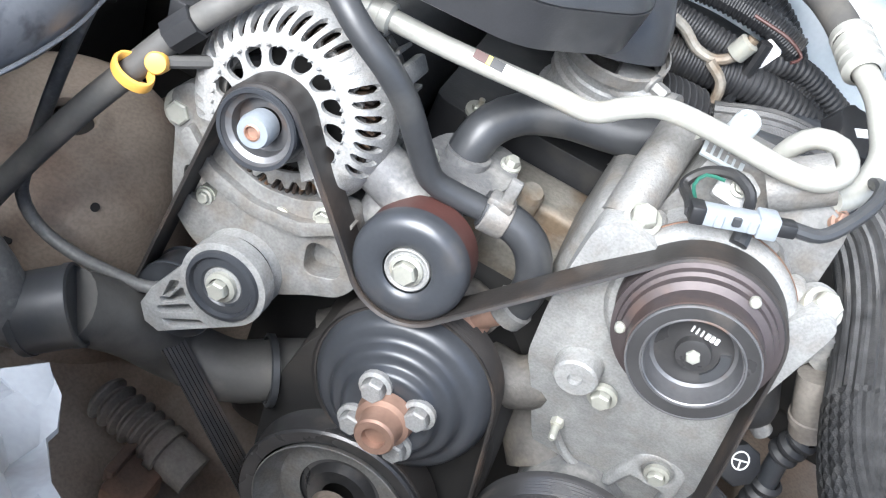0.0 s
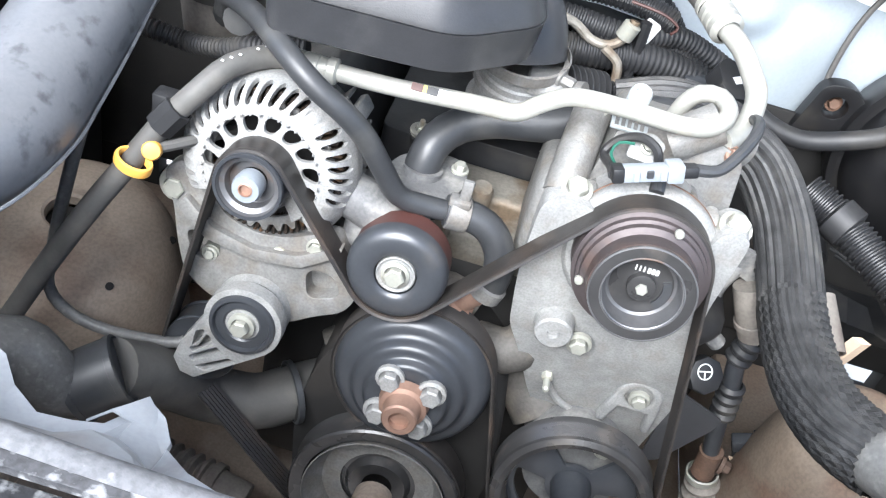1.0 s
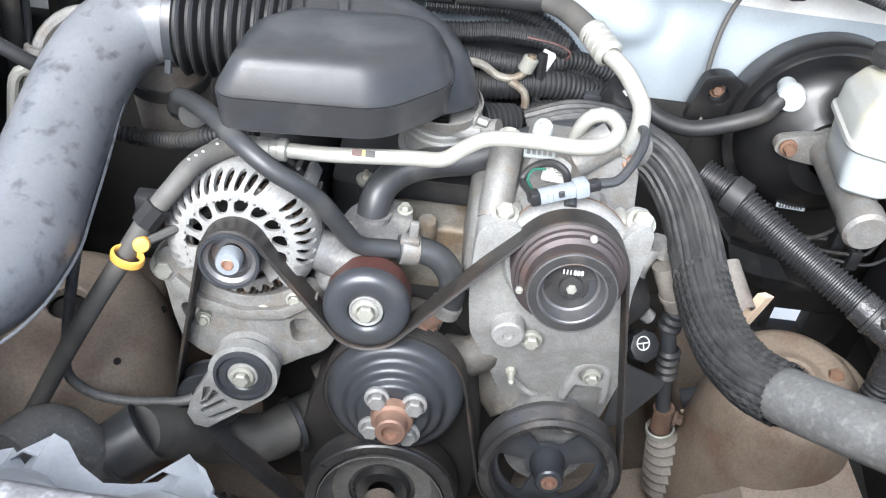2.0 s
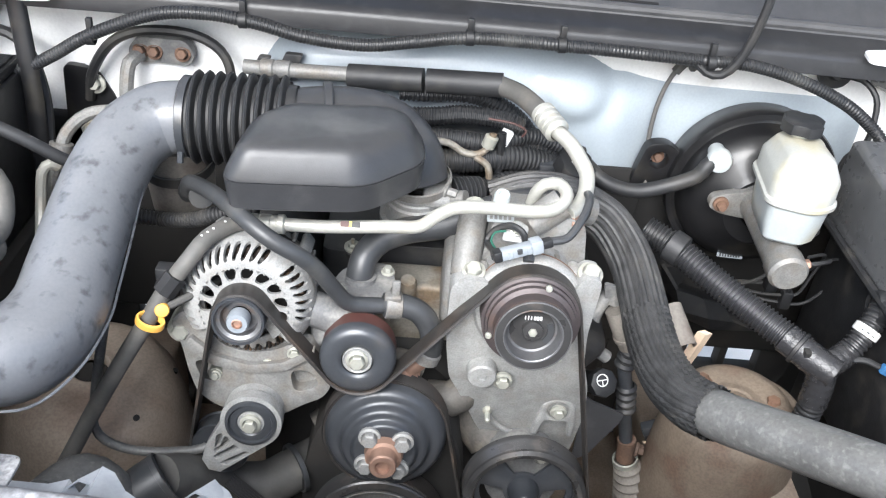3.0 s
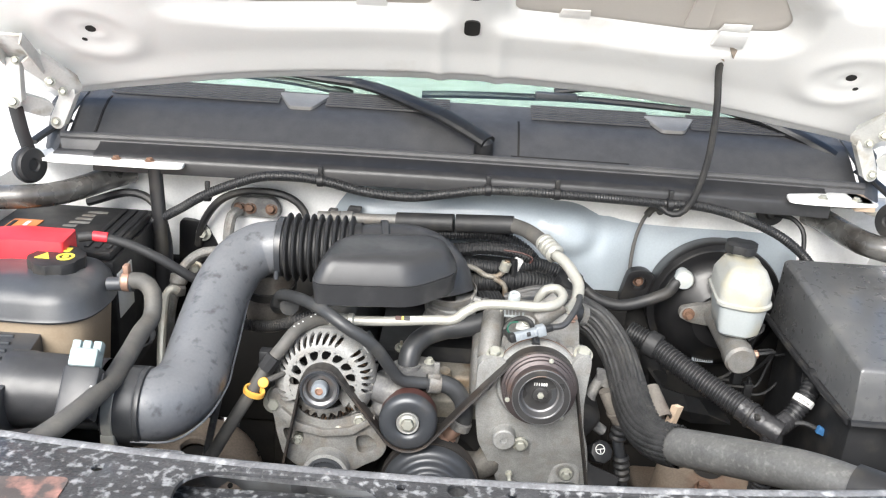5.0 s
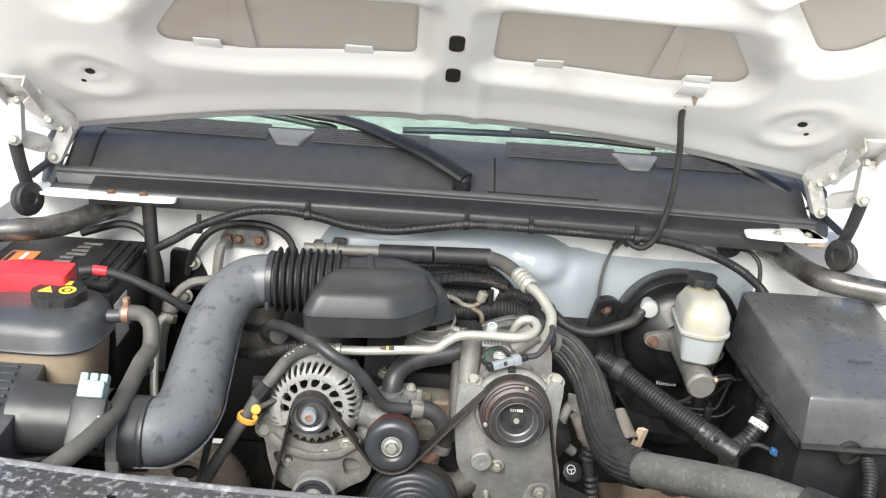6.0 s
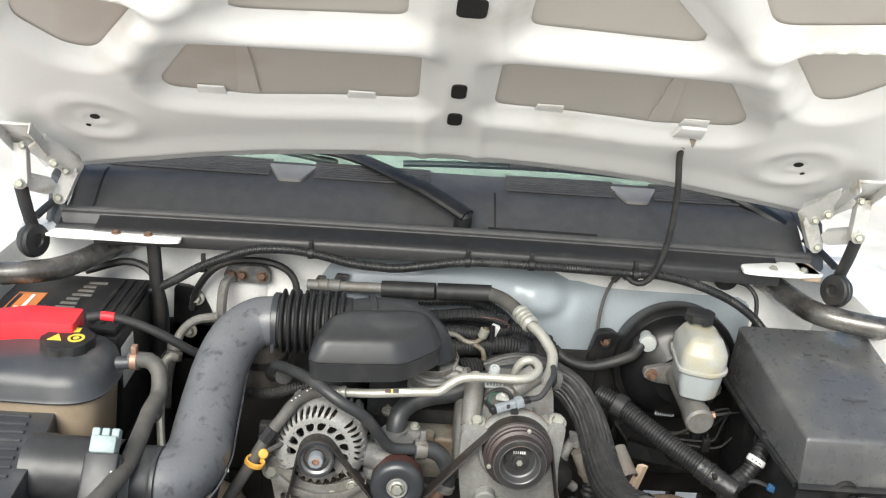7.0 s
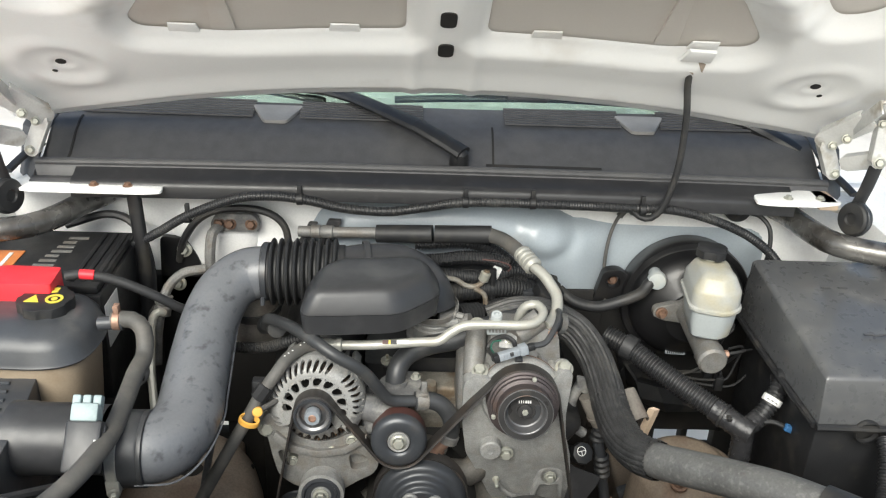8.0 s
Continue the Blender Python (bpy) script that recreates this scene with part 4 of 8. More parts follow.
bm = B()
tube(bm, [(-0.073, 0.114, 0.996), (-0.071, 0.120, 1.010), (-0.066, 0.130, 1.022), (-0.050, 0.145, 1.034), (-0.017, 0.155, 1.045), (0.034, 0.162, 1.054), (0.086, 0.178, 1.072), (0.123, 0.18, 1.085), (0.165, 0.185, 1.084), (0.225, 0.205, 1.064)], 0.0172, 18, 0.010)
ch = thing("coolant_hose", (0.05, 0.16, 1.03), "smooth dark grey rubber coolant hose to the thermostat", "hose")
part("hose", bm, M_GREYHOSE, ch)
bm = B()
lathe(bm, [(0.0188, -0.006), (0.0202, -0.005), (0.0202, 0.005), (0.0188, 0.006)], (0.212, 0.200, 1.068), (0.9, 0.3, -0.3), 24)
part("clamp", bm, M_CAST, ch)

shift(therm, 0.006, -0.012, -0.004)
shift(ch, 0.004, -0.010, -0.004)

# alternator
lean(0.000)
AX, AZ = -0.194, 1.006
alt = thing("alternator", (AX, 0.04, 0.96), "silver cast aluminium alternator with cooling slots and a grooved pulley", "alternator")


def slotted_ring(bm, r0, r1, count, hole, step, height, centre, open_at, slant=0.0):
    """A dished ring about the y axis in equal sectors, each with a rounded slot of hole = (across, along) shares where open_at(degrees) is 1, none where 0, no sector at -1."""
    def at(r, a):
        a += slant * (r - 0.05)
        return bm.verts.new((centre[0] + r * math.cos(a), centre[1] + height(r), centre[2] + r * math.sin(a)))
    w = 2 * math.pi / count
    for k in range(count):
        mid = (k + 0.5) * w
        kind = open_at(math.degrees(mid) % 360)
        if kind < 0:
            continue
        n = max(2, round(w / step))
        side = [-1 + 2 * q / n for q in range(n)]
        up = [-1 + 2 * q / 6 for q in range(6)]
        edge = [(q, -1) for q in side] + [(1, q) for q in up] + [(-q, 1) for q in side] + [(-1, -q) for q in up]
        rim = [at((r0 + r1) / 2 + (r1 - r0) / 2 * t, mid + w / 2 * q) for q, t in edge]
        inner = []
        for q, t in edge:
            cq, ct = q * math.sqrt(1 - t * t / 2), t * math.sqrt(1 - q * q / 2)
            q, t = 0.25 * q + 0.75 * cq, 0.25 * t + 0.75 * ct
            inner.append(at((r0 + r1) / 2 + (r1 - r0) / 2 * t * hole[1], mid + w / 2 * q * hole[0] * (1 + 0.12 * t)))
        for q in range(len(rim)):
            p = (q + 1) % len(rim)
            bm.faces.new((rim[q], rim[p], inner[p], inner[q]))
        if not kind:
            bm.faces.new(inner)


def dish(r):
    return 0.0 if r < 0.054 else 14.0 * (r - 0.054) ** 2 + 75.0 * max(0.0, r - 0.064) ** 2


def outer_slot(a):
    return -1 if 216 < a < 324 else 0 if (58 < a < 70 or 176 < a < 200 or 342 < a < 352) else 1


def inner_slot(a):
    return -1 if 216 < a < 324 else 0 if 190 < a < 340 else 1


bm = B()
slotted_ring(bm, 0.020, 0.0355, 30, (0.5, 0.5), 0.0524, dish, (AX, -0.003, AZ), lambda a: 0, -5.0)
slotted_ring(bm, 0.0355, 0.0515, 15, (0.70, 0.93), 0.0524, dish, (AX, -0.003, AZ), inner_slot, -5.0)
slotted_ring(bm, 0.0515, 0.0590, 40, (0.5, 0.5), 0.0393, dish, (AX, -0.003, AZ), lambda a: min(0, outer_slot(a)), -5.0)
slotted_ring(bm, 0.0590, 0.0770, 40, (0.60, 0.95), 0.0393, dish, (AX, -0.003, AZ), outer_slot, -5.0)
slotted_ring(bm, 0.0770, 0.0790, 40, (0.5, 0.5), 0.0393, dish, (AX, -0.003, AZ), lambda a: min(0, outer_slot(a)), -5.0)
bmesh.ops.remove_doubles(bm, verts=bm.verts, dist=0.0002)
bmesh.ops.recalc_face_normals(bm, faces=bm.faces)
thick(bm, 0.0045)
part("front_housing", bm, M_ALT, alt, "silver slotted front housing", sharp=40)
bm = B()
lathe(bm, [(0.0785, -0.024), (0.0792, -0.027), (0.0792, -0.042), (0.072, -0.043)], (AX, -0.003, AZ), (0, -1, 0), 64)
part("housing_band", bm, M_ALT, alt)
for k in (0, 1, 3):
    a = radians(38 + 90 * k)
    bm = B()
    box(bm, (-0.005, 0.0, -0.008), (0.005, 0.085, 0.008), 0.003, m=Matrix.Translation((AX + 0.0760 * math.cos(a), 0.02, AZ + 0.0760 * math.sin(a))) @ Matrix.Rotation(-a, 4, "Y"))
    part("lug", bm, M_ALT, alt)
bm = B()
lathe(bm, [(0.0, 0), (0.073, 0), (0.073, -0.028), (0, -0.028)], (AX, 0.040, AZ), (0, -1, 0), 48)
part("stator", bm, M_DARK, alt, "dark laminated stator")
bm = B()
for k in range(72):
    a = 2 * math.pi * k / 72
    box(bm, (-0.0016, -0.006, -0.007), (0.0016, 0.016, 0.007), 0.001, 1, m=Matrix.Translation((AX + 0.0615 * math.cos(a), 0.020, AZ + 0.0615 * math.sin(a))) @ Matrix.Rotation(math.pi / 2 - a, 4, "Y") @ Matrix.Rotation(radians(18), 4, "Y"))
tagged(part("winding", bm, M_COPPER, alt, "dark copper windings behind the slots"), kind="stuff")
bm = B()
prism(bm, [((AX + r * math.cos(2 * math.pi * k / 112)), (AZ + r * math.sin(2 * math.pi * k / 112))) for k in range(112) for r in ((0.0560 if k % 4 in (0, 1) else 0.0620),)], 0.004, front(0.013), [circle(AX, AZ, 0.048, 48)], bevel=0.001)
part("fan", bm, M_CAST, alt, "toothed cooling fan behind the pulley")
bm = B()
for k in range(28):
    a = 2 * math.pi * k / 28
    box(bm, (-0.0045, -0.003, -0.006), (0.0045, 0.010, 0.006), 0.001, 1, m=Matrix.Translation((AX + 0.0645 * math.cos(a), 0.07, AZ + 0.0645 * math.sin(a))) @ Matrix.Rotation(math.pi / 2 - a, 4, "Y"))
lathe(bm, [(0.066, 0.0), (0.070, -0.006), (0.070, -0.020), (0.062, -0.044), (0, -0.045)], (AX, 0.06, AZ), (0, -1, 0), 56)
part("rear_housing", bm, M_CAST, alt, "grey finned rear housing")
bm = B()
for k in range(28):
    a = 2 * math.pi * k / 28
    box(bm, (-0.0018, 0.0, -0.006), (0.0018, 0.03, 0.006), 0.0008, 1, m=Matrix.Translation((AX + 0.0712 * math.cos(a), 0.066, AZ + 0.0712 * math.sin(a))) @ Matrix.Rotation(math.pi / 2 - a, 4, "Y"))
tagged(part("rear_fins", bm, M_CAST, alt), kind="stuff")
bm = B()
lathe(bm, [(0.0262, -0.004), (0.0268, 0.001), (0.0295, 0.0012), (0.0302, -0.001), (0.0292, -0.003), (0.0288, -0.006), (0.0275, -0.007), (0.0288, -0.008), (0.0275, -0.010),
           (0.0288, -0.012), (0.0275, -0.014), (0.0288, -0.016), (0.0275, -0.018), (0.0302, -0.022), (0.0302, -0.026), (0.010, -0.026)], (AX, -0.036, AZ), (0, -1, 0), 48)
pul = part("pulley", bm, M_PULLEY, alt, "dark steel pulley with a shiny rim")
bm = B()
lathe(bm, [(0.0266, 0.0), (0.0255, -0.004), (0.0215, -0.006), (0.0205, -0.016), (0.012, -0.016)], (AX, -0.0362, AZ), (0, -1, 0), 40)
part("cup", bm, M_WORN, pul, "worn cup inside the pulley")
bm = B()
lathe(bm, [(0.0125, -0.014), (0.0130, -0.002), (0.0115, 0.003), (0.006, 0.003)], (AX, -0.038, AZ), (0, -1, 0), 32)
part("nut", bm, M_CONN, pul, "pale nut")
bm = B()
lathe(bm, [(0.0062, -0.002), (0.0062, 0.0035), (0.0050, 0.004), (0.0045, 0.001), (0, 0.001)], (AX, -0.038, AZ), (0, -1, 0), 20)
part("shaft_end", bm, M_PINKHUB, pul, "copper coloured shaft end")

# bracket that carries alternator, tensioner and idler
lean(-0.002, 0.004, 0.009)
abr = thing("alternator_bracket", (-0.19, 0.03, 0.86), "grey cast aluminium accessory bracket below the alternator", "bracket")
bm = B()
prism(bm, round_corners([(-0.288, 0.965), (-0.275, 0.935), (-0.268, 0.90), (-0.258, 0.868), (-0.235, 0.850), (-0.205, 0.842), (-0.155, 0.842), (-0.128, 0.860), (-0.104, 0.872), (-0.094, 0.892), (-0.110, 0.925),
                         (-0.122, 0.950), (-0.145, 0.945), (-0.165, 0.934), (-0.195, 0.929), (-0.225, 0.936), (-0.25, 0.965), (-0.27, 0.982)], 0.010), 0.022, front(0.035),
      [round_corners([(-0.262, 0.914), (-0.228, 0.912), (-0.226, 0.890), (-0.250, 0.884)], 0.012), round_corners([(-0.146, 0.908), (-0.120, 0.910), (-0.108, 0.888), (-0.140, 0.876)], 0.012)], bevel=0.006, seg=3)
box(bm, (-0.262, 0.033, 0.86), (-0.105, 0.16, 0.93), 0.010, 3)
part("casting", bm, M_CAST, abr, sharp=50)
bm = B()
prism(bm, round_corners([(-0.262, 0.950), (-0.235, 0.927), (-0.195, 0.917), (-0.155, 0.923), (-0.115, 0.945), (-0.118, 0.934), (-0.150, 0.912), (-0.195, 0.906), (-0.240, 0.914), (-0.268, 0.938)], 0.004), 0.012, front(0.016), bevel=0.004)
part("rib", bm, M_CAST, abr)
for at, r in (((-0.276, 0.018, 0.950), 0.010), ((-0.140, 0.012, 0.933), 0.0065), ((-0.172, 0.012, 0.915), 0.005), ((-0.236, 0.014, 0.893), 0.005)):
    bm = B()
    lathe(bm, [(r * 1.8, -0.03), (r * 1.7, -0.002), (0, -0.002)], at, (0, -1, 0), 20)
    bolt(bm, at, (0, -1, 0), r, r * 0.9)
    part("bolt", bm, M_STEEL, abr)
bm = B()
tube(bm, [(-0.135, 0.04, 0.985), (-0.105, 0.04, 0.975), (-0.085, 0.045, 0.965)], 0.022, 14, 0.01)
box(bm, (-0.125, 0.03, 0.93), (-0.05, 0.12, 0.985), 0.012, 3)
part("arm", bm, M_PAINTCAST, abr)

# belt tensioner
lean(0.030, 0.003, -0.018)
ten = thing("belt_tensioner", (-0.185, 0.0, 0.86), "cast aluminium belt tensioner with a teardrop arm", "tensioner")
TX, TZ = -0.186, 0.877
bm = B()
lathe(bm, [(0.033, -0.004), (0.036, -0.012), (0.036, -0.030), (0.032, -0.060), (0, -0.060)], (TX, -0.032, TZ), (0, -1, 0), 40)
part("spring_case", bm, M_CASTW, ten)
bm = B()
tear = [(TX + 0.037 * math.cos(radians(a)), TZ + 0.037 * math.sin(radians(a))) for a in range(-55, 186, 10)] + [(-0.241, 0.838), (-0.246, 0.818), (-0.238, 0.803), (-0.224, 0.800)]
win = [[(x + 0.006, z - 0.003) for x, z in w] for w in ([(-0.234, 0.858), (-0.226, 0.862), (-0.229, 0.842), (-0.236, 0.839)], [(-0.222, 0.858), (-0.216, 0.850), (-0.235, 0.832), (-0.238, 0.837)], [(-0.213, 0.846), (-0.206, 0.841), (-0.234, 0.822), (-0.238, 0.827)], [(-0.200, 0.837), (-0.192, 0.835), (-0.222, 0.815), (-0.231, 0.817)])]
prism(bm, tear, 0.016, front(-0.034), [round_corners(w, 0.002, 2) for w in win], bevel=0.004, seg=3)
prism(bm, [(x * 0.98 + -0.004, z * 0.99 + 0.008) for x, z in tear[24:]] + [(-0.20, 0.86)], 0.004, front(-0.034))
part("arm", bm, M_CASTW, ten, sharp=50)
bm = B()
lathe(bm, [(0.0315, 0.0), (0.0305, 0.003), (0.027, 0.004), (0.0255, 0.001), (0.0255, 0.0), (0.018, 0.001), (0.014, -0.002), (0.008, -0.002)], (TX, -0.0505, TZ), (0, -1, 0), 40)
part("cover", bm, M_PULLEY, ten, "round dark cover")
bm = B()
bolt(bm, (TX, -0.052, TZ), (0, -1, 0), 0.0085, 0.010, 1.5)
part("bolt", bm, M_STEEL, ten)
bm = B()
lathe(bm, [(0.0, -0.002), (0.028, -0.002), (0.036, 0.002), (0.037, 0.0), (0.036, -0.003), (0.035, -0.026), (0.037, -0.028), (0, -0.028)], (-0.230, -0.022, 0.814), (0, -1, 0), 40)
part("pulley", bm, M_PULLEY, ten)

# smooth idler with its red-brown rear shell
lean(0.001)
idl = thing("idler_pulley", (-0.061, 0.02, 0.91), "smooth dark grey idler pulley with a red-brown back", "pulley")
IX, IZ = -0.060, 0.952
bm = B()
lathe(bm, [(0.019, 0.003), (0.021, 0.005), (0.026, 0.0065), (0.034, 0.0065), (0.040, 0.0045), (0.0435, 0.001), (0.0452, -0.003), (0.0455, -0.0095), (0.0445, -0.010), (0.02, -0.010)], (IX, -0.010, IZ), (0, -1, 0), 48)
part("disc", bm, M_PULLEY, idl)
bm = B()
lathe(bm, [(0.0415, 0.0), (0.0445, -0.001), (0.0445, -0.026), (0.040, -0.030), (0, -0.030)], (IX, -0.0015, IZ), (0, -1, 0), 48)
part("rear_shell", bm, M_REDBROWN, idl, "red-brown rim")
bm = B()
lathe(bm, [(0.0180, -0.001), (0.0175, 0.003), (0.0165, 0.0035), (0.0145, 0.002), (0.009, 0.002)], (IX, -0.010, IZ), (0, -1, 0), 36)
part("washer", bm, M_CASTW, idl)
bm = B()
bolt(bm, (IX, -0.012, IZ), (0, -1, 0), 0.0095, 0.010, 1.35)
part("bolt", bm, M_STEEL, idl)
bm = B()
lathe(bm, [(0.016, 0), (0.016, -0.06), (0, -0.06)], (IX, 0.01, IZ), (0, -1, 0), 20)
bolt(bm, (-0.079, 0.050, 0.954), (0, -0.4, 1), 0.008, 0.009)
part("post", bm, M_CAST, idl)

# water pump and its pulley
lean(0.030)
wp = thing("water_pump", (-0.021, 0.02, 0.78), "grey painted water pump pulley with a rusty hub", "water pump")
WX, WZ = -0.021, 0.833
bm = B()
prof = [(0.020, 0.006), (0.034, 0.0075), (0.0375, 0.0065), (0.0395, 0.004), (0.041, 0.0005), (0.043, -0.0015), (0.047, -0.002), (0.0505, -0.003), (0.053, -0.0055), (0.0548, -0.010), (0.057, -0.0135), (0.061, -0.0145),
        (0.0655, -0.0155), (0.069, -0.0175), (0.0722, -0.0215), (0.0742, -0.026), (0.075, -0.028)]
for k in range(7):
    prof += [(0.0762, -0.030 - 0.0035 * k), (0.0762, -0.0312 - 0.0035 * k), (0.0730, -0.0322 - 0.0035 * k), (0.0730, -0.0328 - 0.0035 * k)]
prof += [(0.0765, -0.056), (0.0765, -0.058), (0.03, -0.058)]
lathe(bm, prof, (WX, -0.048, WZ), (0, -1, 0), 64)
wpp = part("pulley", bm, M_PULLEY, wp, sharp=48)
for k in range(4):
    a = radians(40 + 90 * k)
    bm = B()
    bolt(bm, (WX + 0.0285 * math.cos(a), -0.056, WZ + 0.0285 * math.sin(a)), (0, -1, 0), 0.0098, 0.012, 1.4)
    part("hub_bolt", bm, M_ALT, wpp, "pale bolt head")
bm = B()
lathe(bm, [(0.024, -0.002), (0.022, 0.008), (0.018, 0.010), (0.0165, 0.014), (0.0165, 0.025), (0.015, 0.027), (0.0095, 0.027), (0.009, 0.021), (0, 0.020)], (WX, -0.058, WZ), (0, -1, 0), 36)
part("hub", bm, M_PINKHUB, wpp, "rusty pink hub end")
bm = B()
lathe(bm, [(0.04, 0), (0.05, -0.02), (0.055, -0.08), (0, -0.08)], (WX, 0.012, WZ), (0, -1, 0), 32)
tube(bm, [(-0.04, 0.06, 0.82), (-0.08, 0.055, 0.80), (-0.105, 0.045, 0.782)], 0.030, 18, 0.01)
tube(bm, [(-0.055, 0.05, 0.87), (-0.02, 0.05, 0.90), (0.02, 0.05, 0.89)], 0.016, 12, 0.01)
tube(bm, [(0.0, 0.05, 0.85), (0.06, 0.045, 0.85), (0.085, 0.05, 0.875)], 0.024, 14, 0.01)
part("body", bm, M_GRIME, wp, "grimy cast body")

# crank pulley
lean(0.025)
crank = thing("crank_pulley", (-0.024, 0.0, 0.62), "large dark crankshaft pulley with a grimy hub", "pulley")
bm = B()
lathe(bm, [(0.016, -0.02), (0.03, -0.018), (0.035, -0.026), (0.062, -0.030), (0.074, -0.010), (0.076, 0.0), (0.088, 0.002), (0.090, 0.0), (0.090, -0.003), (0.088, -0.005), (0.088, -0.026), (0.090, -0.030), (0.05, -0.03)], (-0.024, -0.030, 0.682), (0, -1, 0), 64)
cp = part("rim", bm, M_RIM, crank)
bm = B()
lathe(bm, [(0.040, -0.027), (0.060, -0.027), (0.072, -0.010), (0.0752, 0.0005)], (-0.0238, -0.0325, 0.682), (0, -1, 0), 64)
thick(bm, 0.0012)
part("inner_face", bm, M_CAST, crank, "pale inner face")
bm = B()
lathe(bm, [(0.020, -0.02), (0.022, 0.004), (0.016, 0.008), (0, 0.008)], (-0.024, -0.045, 0.682), (0, -1, 0), 24)
part("hub", bm, M_DIRTY, crank)

# power steering pump pulley
lean(0.029)
ps = thing("power_steering_pump", (0.16, 0.0, 0.72), "dark ribbed power steering pulley with three openings", "pump")
PX, PZ = 0.162, 0.758
bm = B()
prof = [(0.064, -0.004), (0.068, 0.004), (0.074, 0.006), (0.079, 0.003), (0.080, 0.0)]
for k in range(6):
    prof += [(0.0785, -0.002 - 0.004 * k), (0.080, -0.004 - 0.004 * k)]
prof += [(0.081, -0.028), (0.066, -0.028), (0.064, -0.004)]
lathe(bm, prof, (PX, -0.034, PZ), (0, -1, 0), 64)
pr = part("rim", bm, M_RIM, ps, sharp=25)
bm = B()
ho = []
for k in range(3):
    c = 90 + 120 * k
    ho.append([(PX + 0.057 * math.cos(radians(c + d)), PZ + 0.057 * math.sin(radians(c + d))) for d in range(-36, 37, 9)] + [(PX + 0.026 * math.cos(radians(c + d)), PZ + 0.026 * math.sin(radians(c + d))) for d in range(30, -31, -12)])
prism(bm, circle(PX, PZ, 0.067, 64), 0.005, front(-0.010), [round_corners(h, 0.004, 2) for h in ho], bevel=0.0015)
part("web", bm, M_PULLEY, ps)
bm = B()
lathe(bm, [(0.021, -0.020), (0.020, -0.006), (0.018, 0.004), (0.016, 0.008), (0.016, 0.018), (0.014, 0.020), (0.010, 0.020)], (PX, -0.030, PZ), (0, -1, 0), 32)
part("hub", bm, M_PULLEY, ps)
bm = B()
lathe(bm, [(0.010, 0.016), (0.0095, 0.021), (0.006, 0.021), (0.005, 0.014), (0, 0.014)], (PX, -0.030, PZ), (0, -1, 0), 20)
part("shaft_end", bm, M_PINKHUB, ps)
bm = B()
lathe(bm, [(0, 0.0), (0.05, 0), (0.052, -0.02), (0.052, -0.09), (0, -0.09)], (PX, 0.008, PZ), (0, -1, 0), 32)
part("body", bm, M_PAINTCAST, ps)
for a in (60, 180, 300):
    bm = B()
    bolt(bm, (PX + 0.043 * math.cos(radians(a)), 0.008, PZ + 0.043 * math.sin(radians(a))), (0, -1, 0), 0.007, 0.007, 1.4)
    part("bolt", bm, M_STEEL, ps)
bm = B()
tube(bm, [(0.125, 0.075, 0.770), (0.105, 0.090, 0.795), (0.10, 0.110, 0.85)], 0.036, 20, 0.01)
part("reservoir", bm, M_GRIME, ps, "dusty grey pump reservoir")

# compressor bracket
lean(None)
cbr = thing("compressor_bracket", (0.13, 0.05, 0.79), "large pale cast aluminium bracket with bolts", "bracket")
bm = B()
prism(bm, round_corners([(0.042, 1.040), (0.042, 1.0), (0.044, 0.955), (0.052, 0.90), (0.068, 0.868), (0.082, 0.835), (0.096, 0.80), (0.112, 0.772), (0.135, 0.745), (0.232, 0.745), (0.236, 0.84), (0.228, 0.90), (0.216, 0.94), (0.212, 0.985), (0.216, 1.055),
                         (0.214, 1.066), (0.194, 1.068), (0.180, 1.035), (0.150, 0.99), (0.122, 0.99), (0.098, 1.030), (0.088, 1.050), (0.066, 1.054), (0.05, 1.050)], 0.012), 0.039, front(0.072),
      [circle(0.058, 1.005, 0.008, 16)], bevel=0.008, seg=3)
for v in bm.verts:
    v.co.y += 0.2 * max(0.0, 0.912 - v.co.z)
part("casting", bm, M_CASTW, cbr, sharp=50)
bm = B()
tube(bm, [(0.066, 0.132, 1.084), (0.062, 0.10, 1.064), (0.058, 0.062, 1.036)], 0.0175, 24, 0.01)
part("sleeve", bm, M_CAST, cbr, "round cast bolt sleeve")
bm = B()
box(bm, (0.035, 0.06, 0.94), (0.10, 0.17, 1.045), 0.012, 3)
part("rear_web", bm, M_CAST, cbr)
bm = B()
lathe(bm, [(0.020, -0.02), (0.018, 0.006), (0.016, 0.008), (0.006, 0.008), (0.005, 0.004), (0, 0.004)], (0.0915, 0.026, 0.917), (0, -1, 0), 28)
part("boss", bm, M_CASTW, cbr)
bm = B()
arch = [(0.2 + 0.0235 * math.cos(radians(a)), 0.845 + 0.0235 * math.sin(radians(a))) for a in range(-10, 191, 15)]
prism(bm, arch + [(0.1740, 0.835), (0.1700, 0.800), (0.1780, 0.800), (0.1850, 0.826), (0.2150, 0.826), (0.2180, 0.800), (0.2260, 0.800), (0.2250, 0.835)], 0.034, front(0.076), [circle(0.2, 0.845, 0.0135, 24)], bevel=0.0035, seg=3)
part("lower_boss", bm, M_CASTW, cbr, "arched boss with its legs")
bm = B()
tube(bm, [(0.108, 0.044, 0.832), (0.118, 0.048, 0.815), (0.132, 0.051, 0.80), (0.15, 0.053, 0.79)], 0.004, 8, 0.01)
part("rib", bm, M_CASTW, cbr)
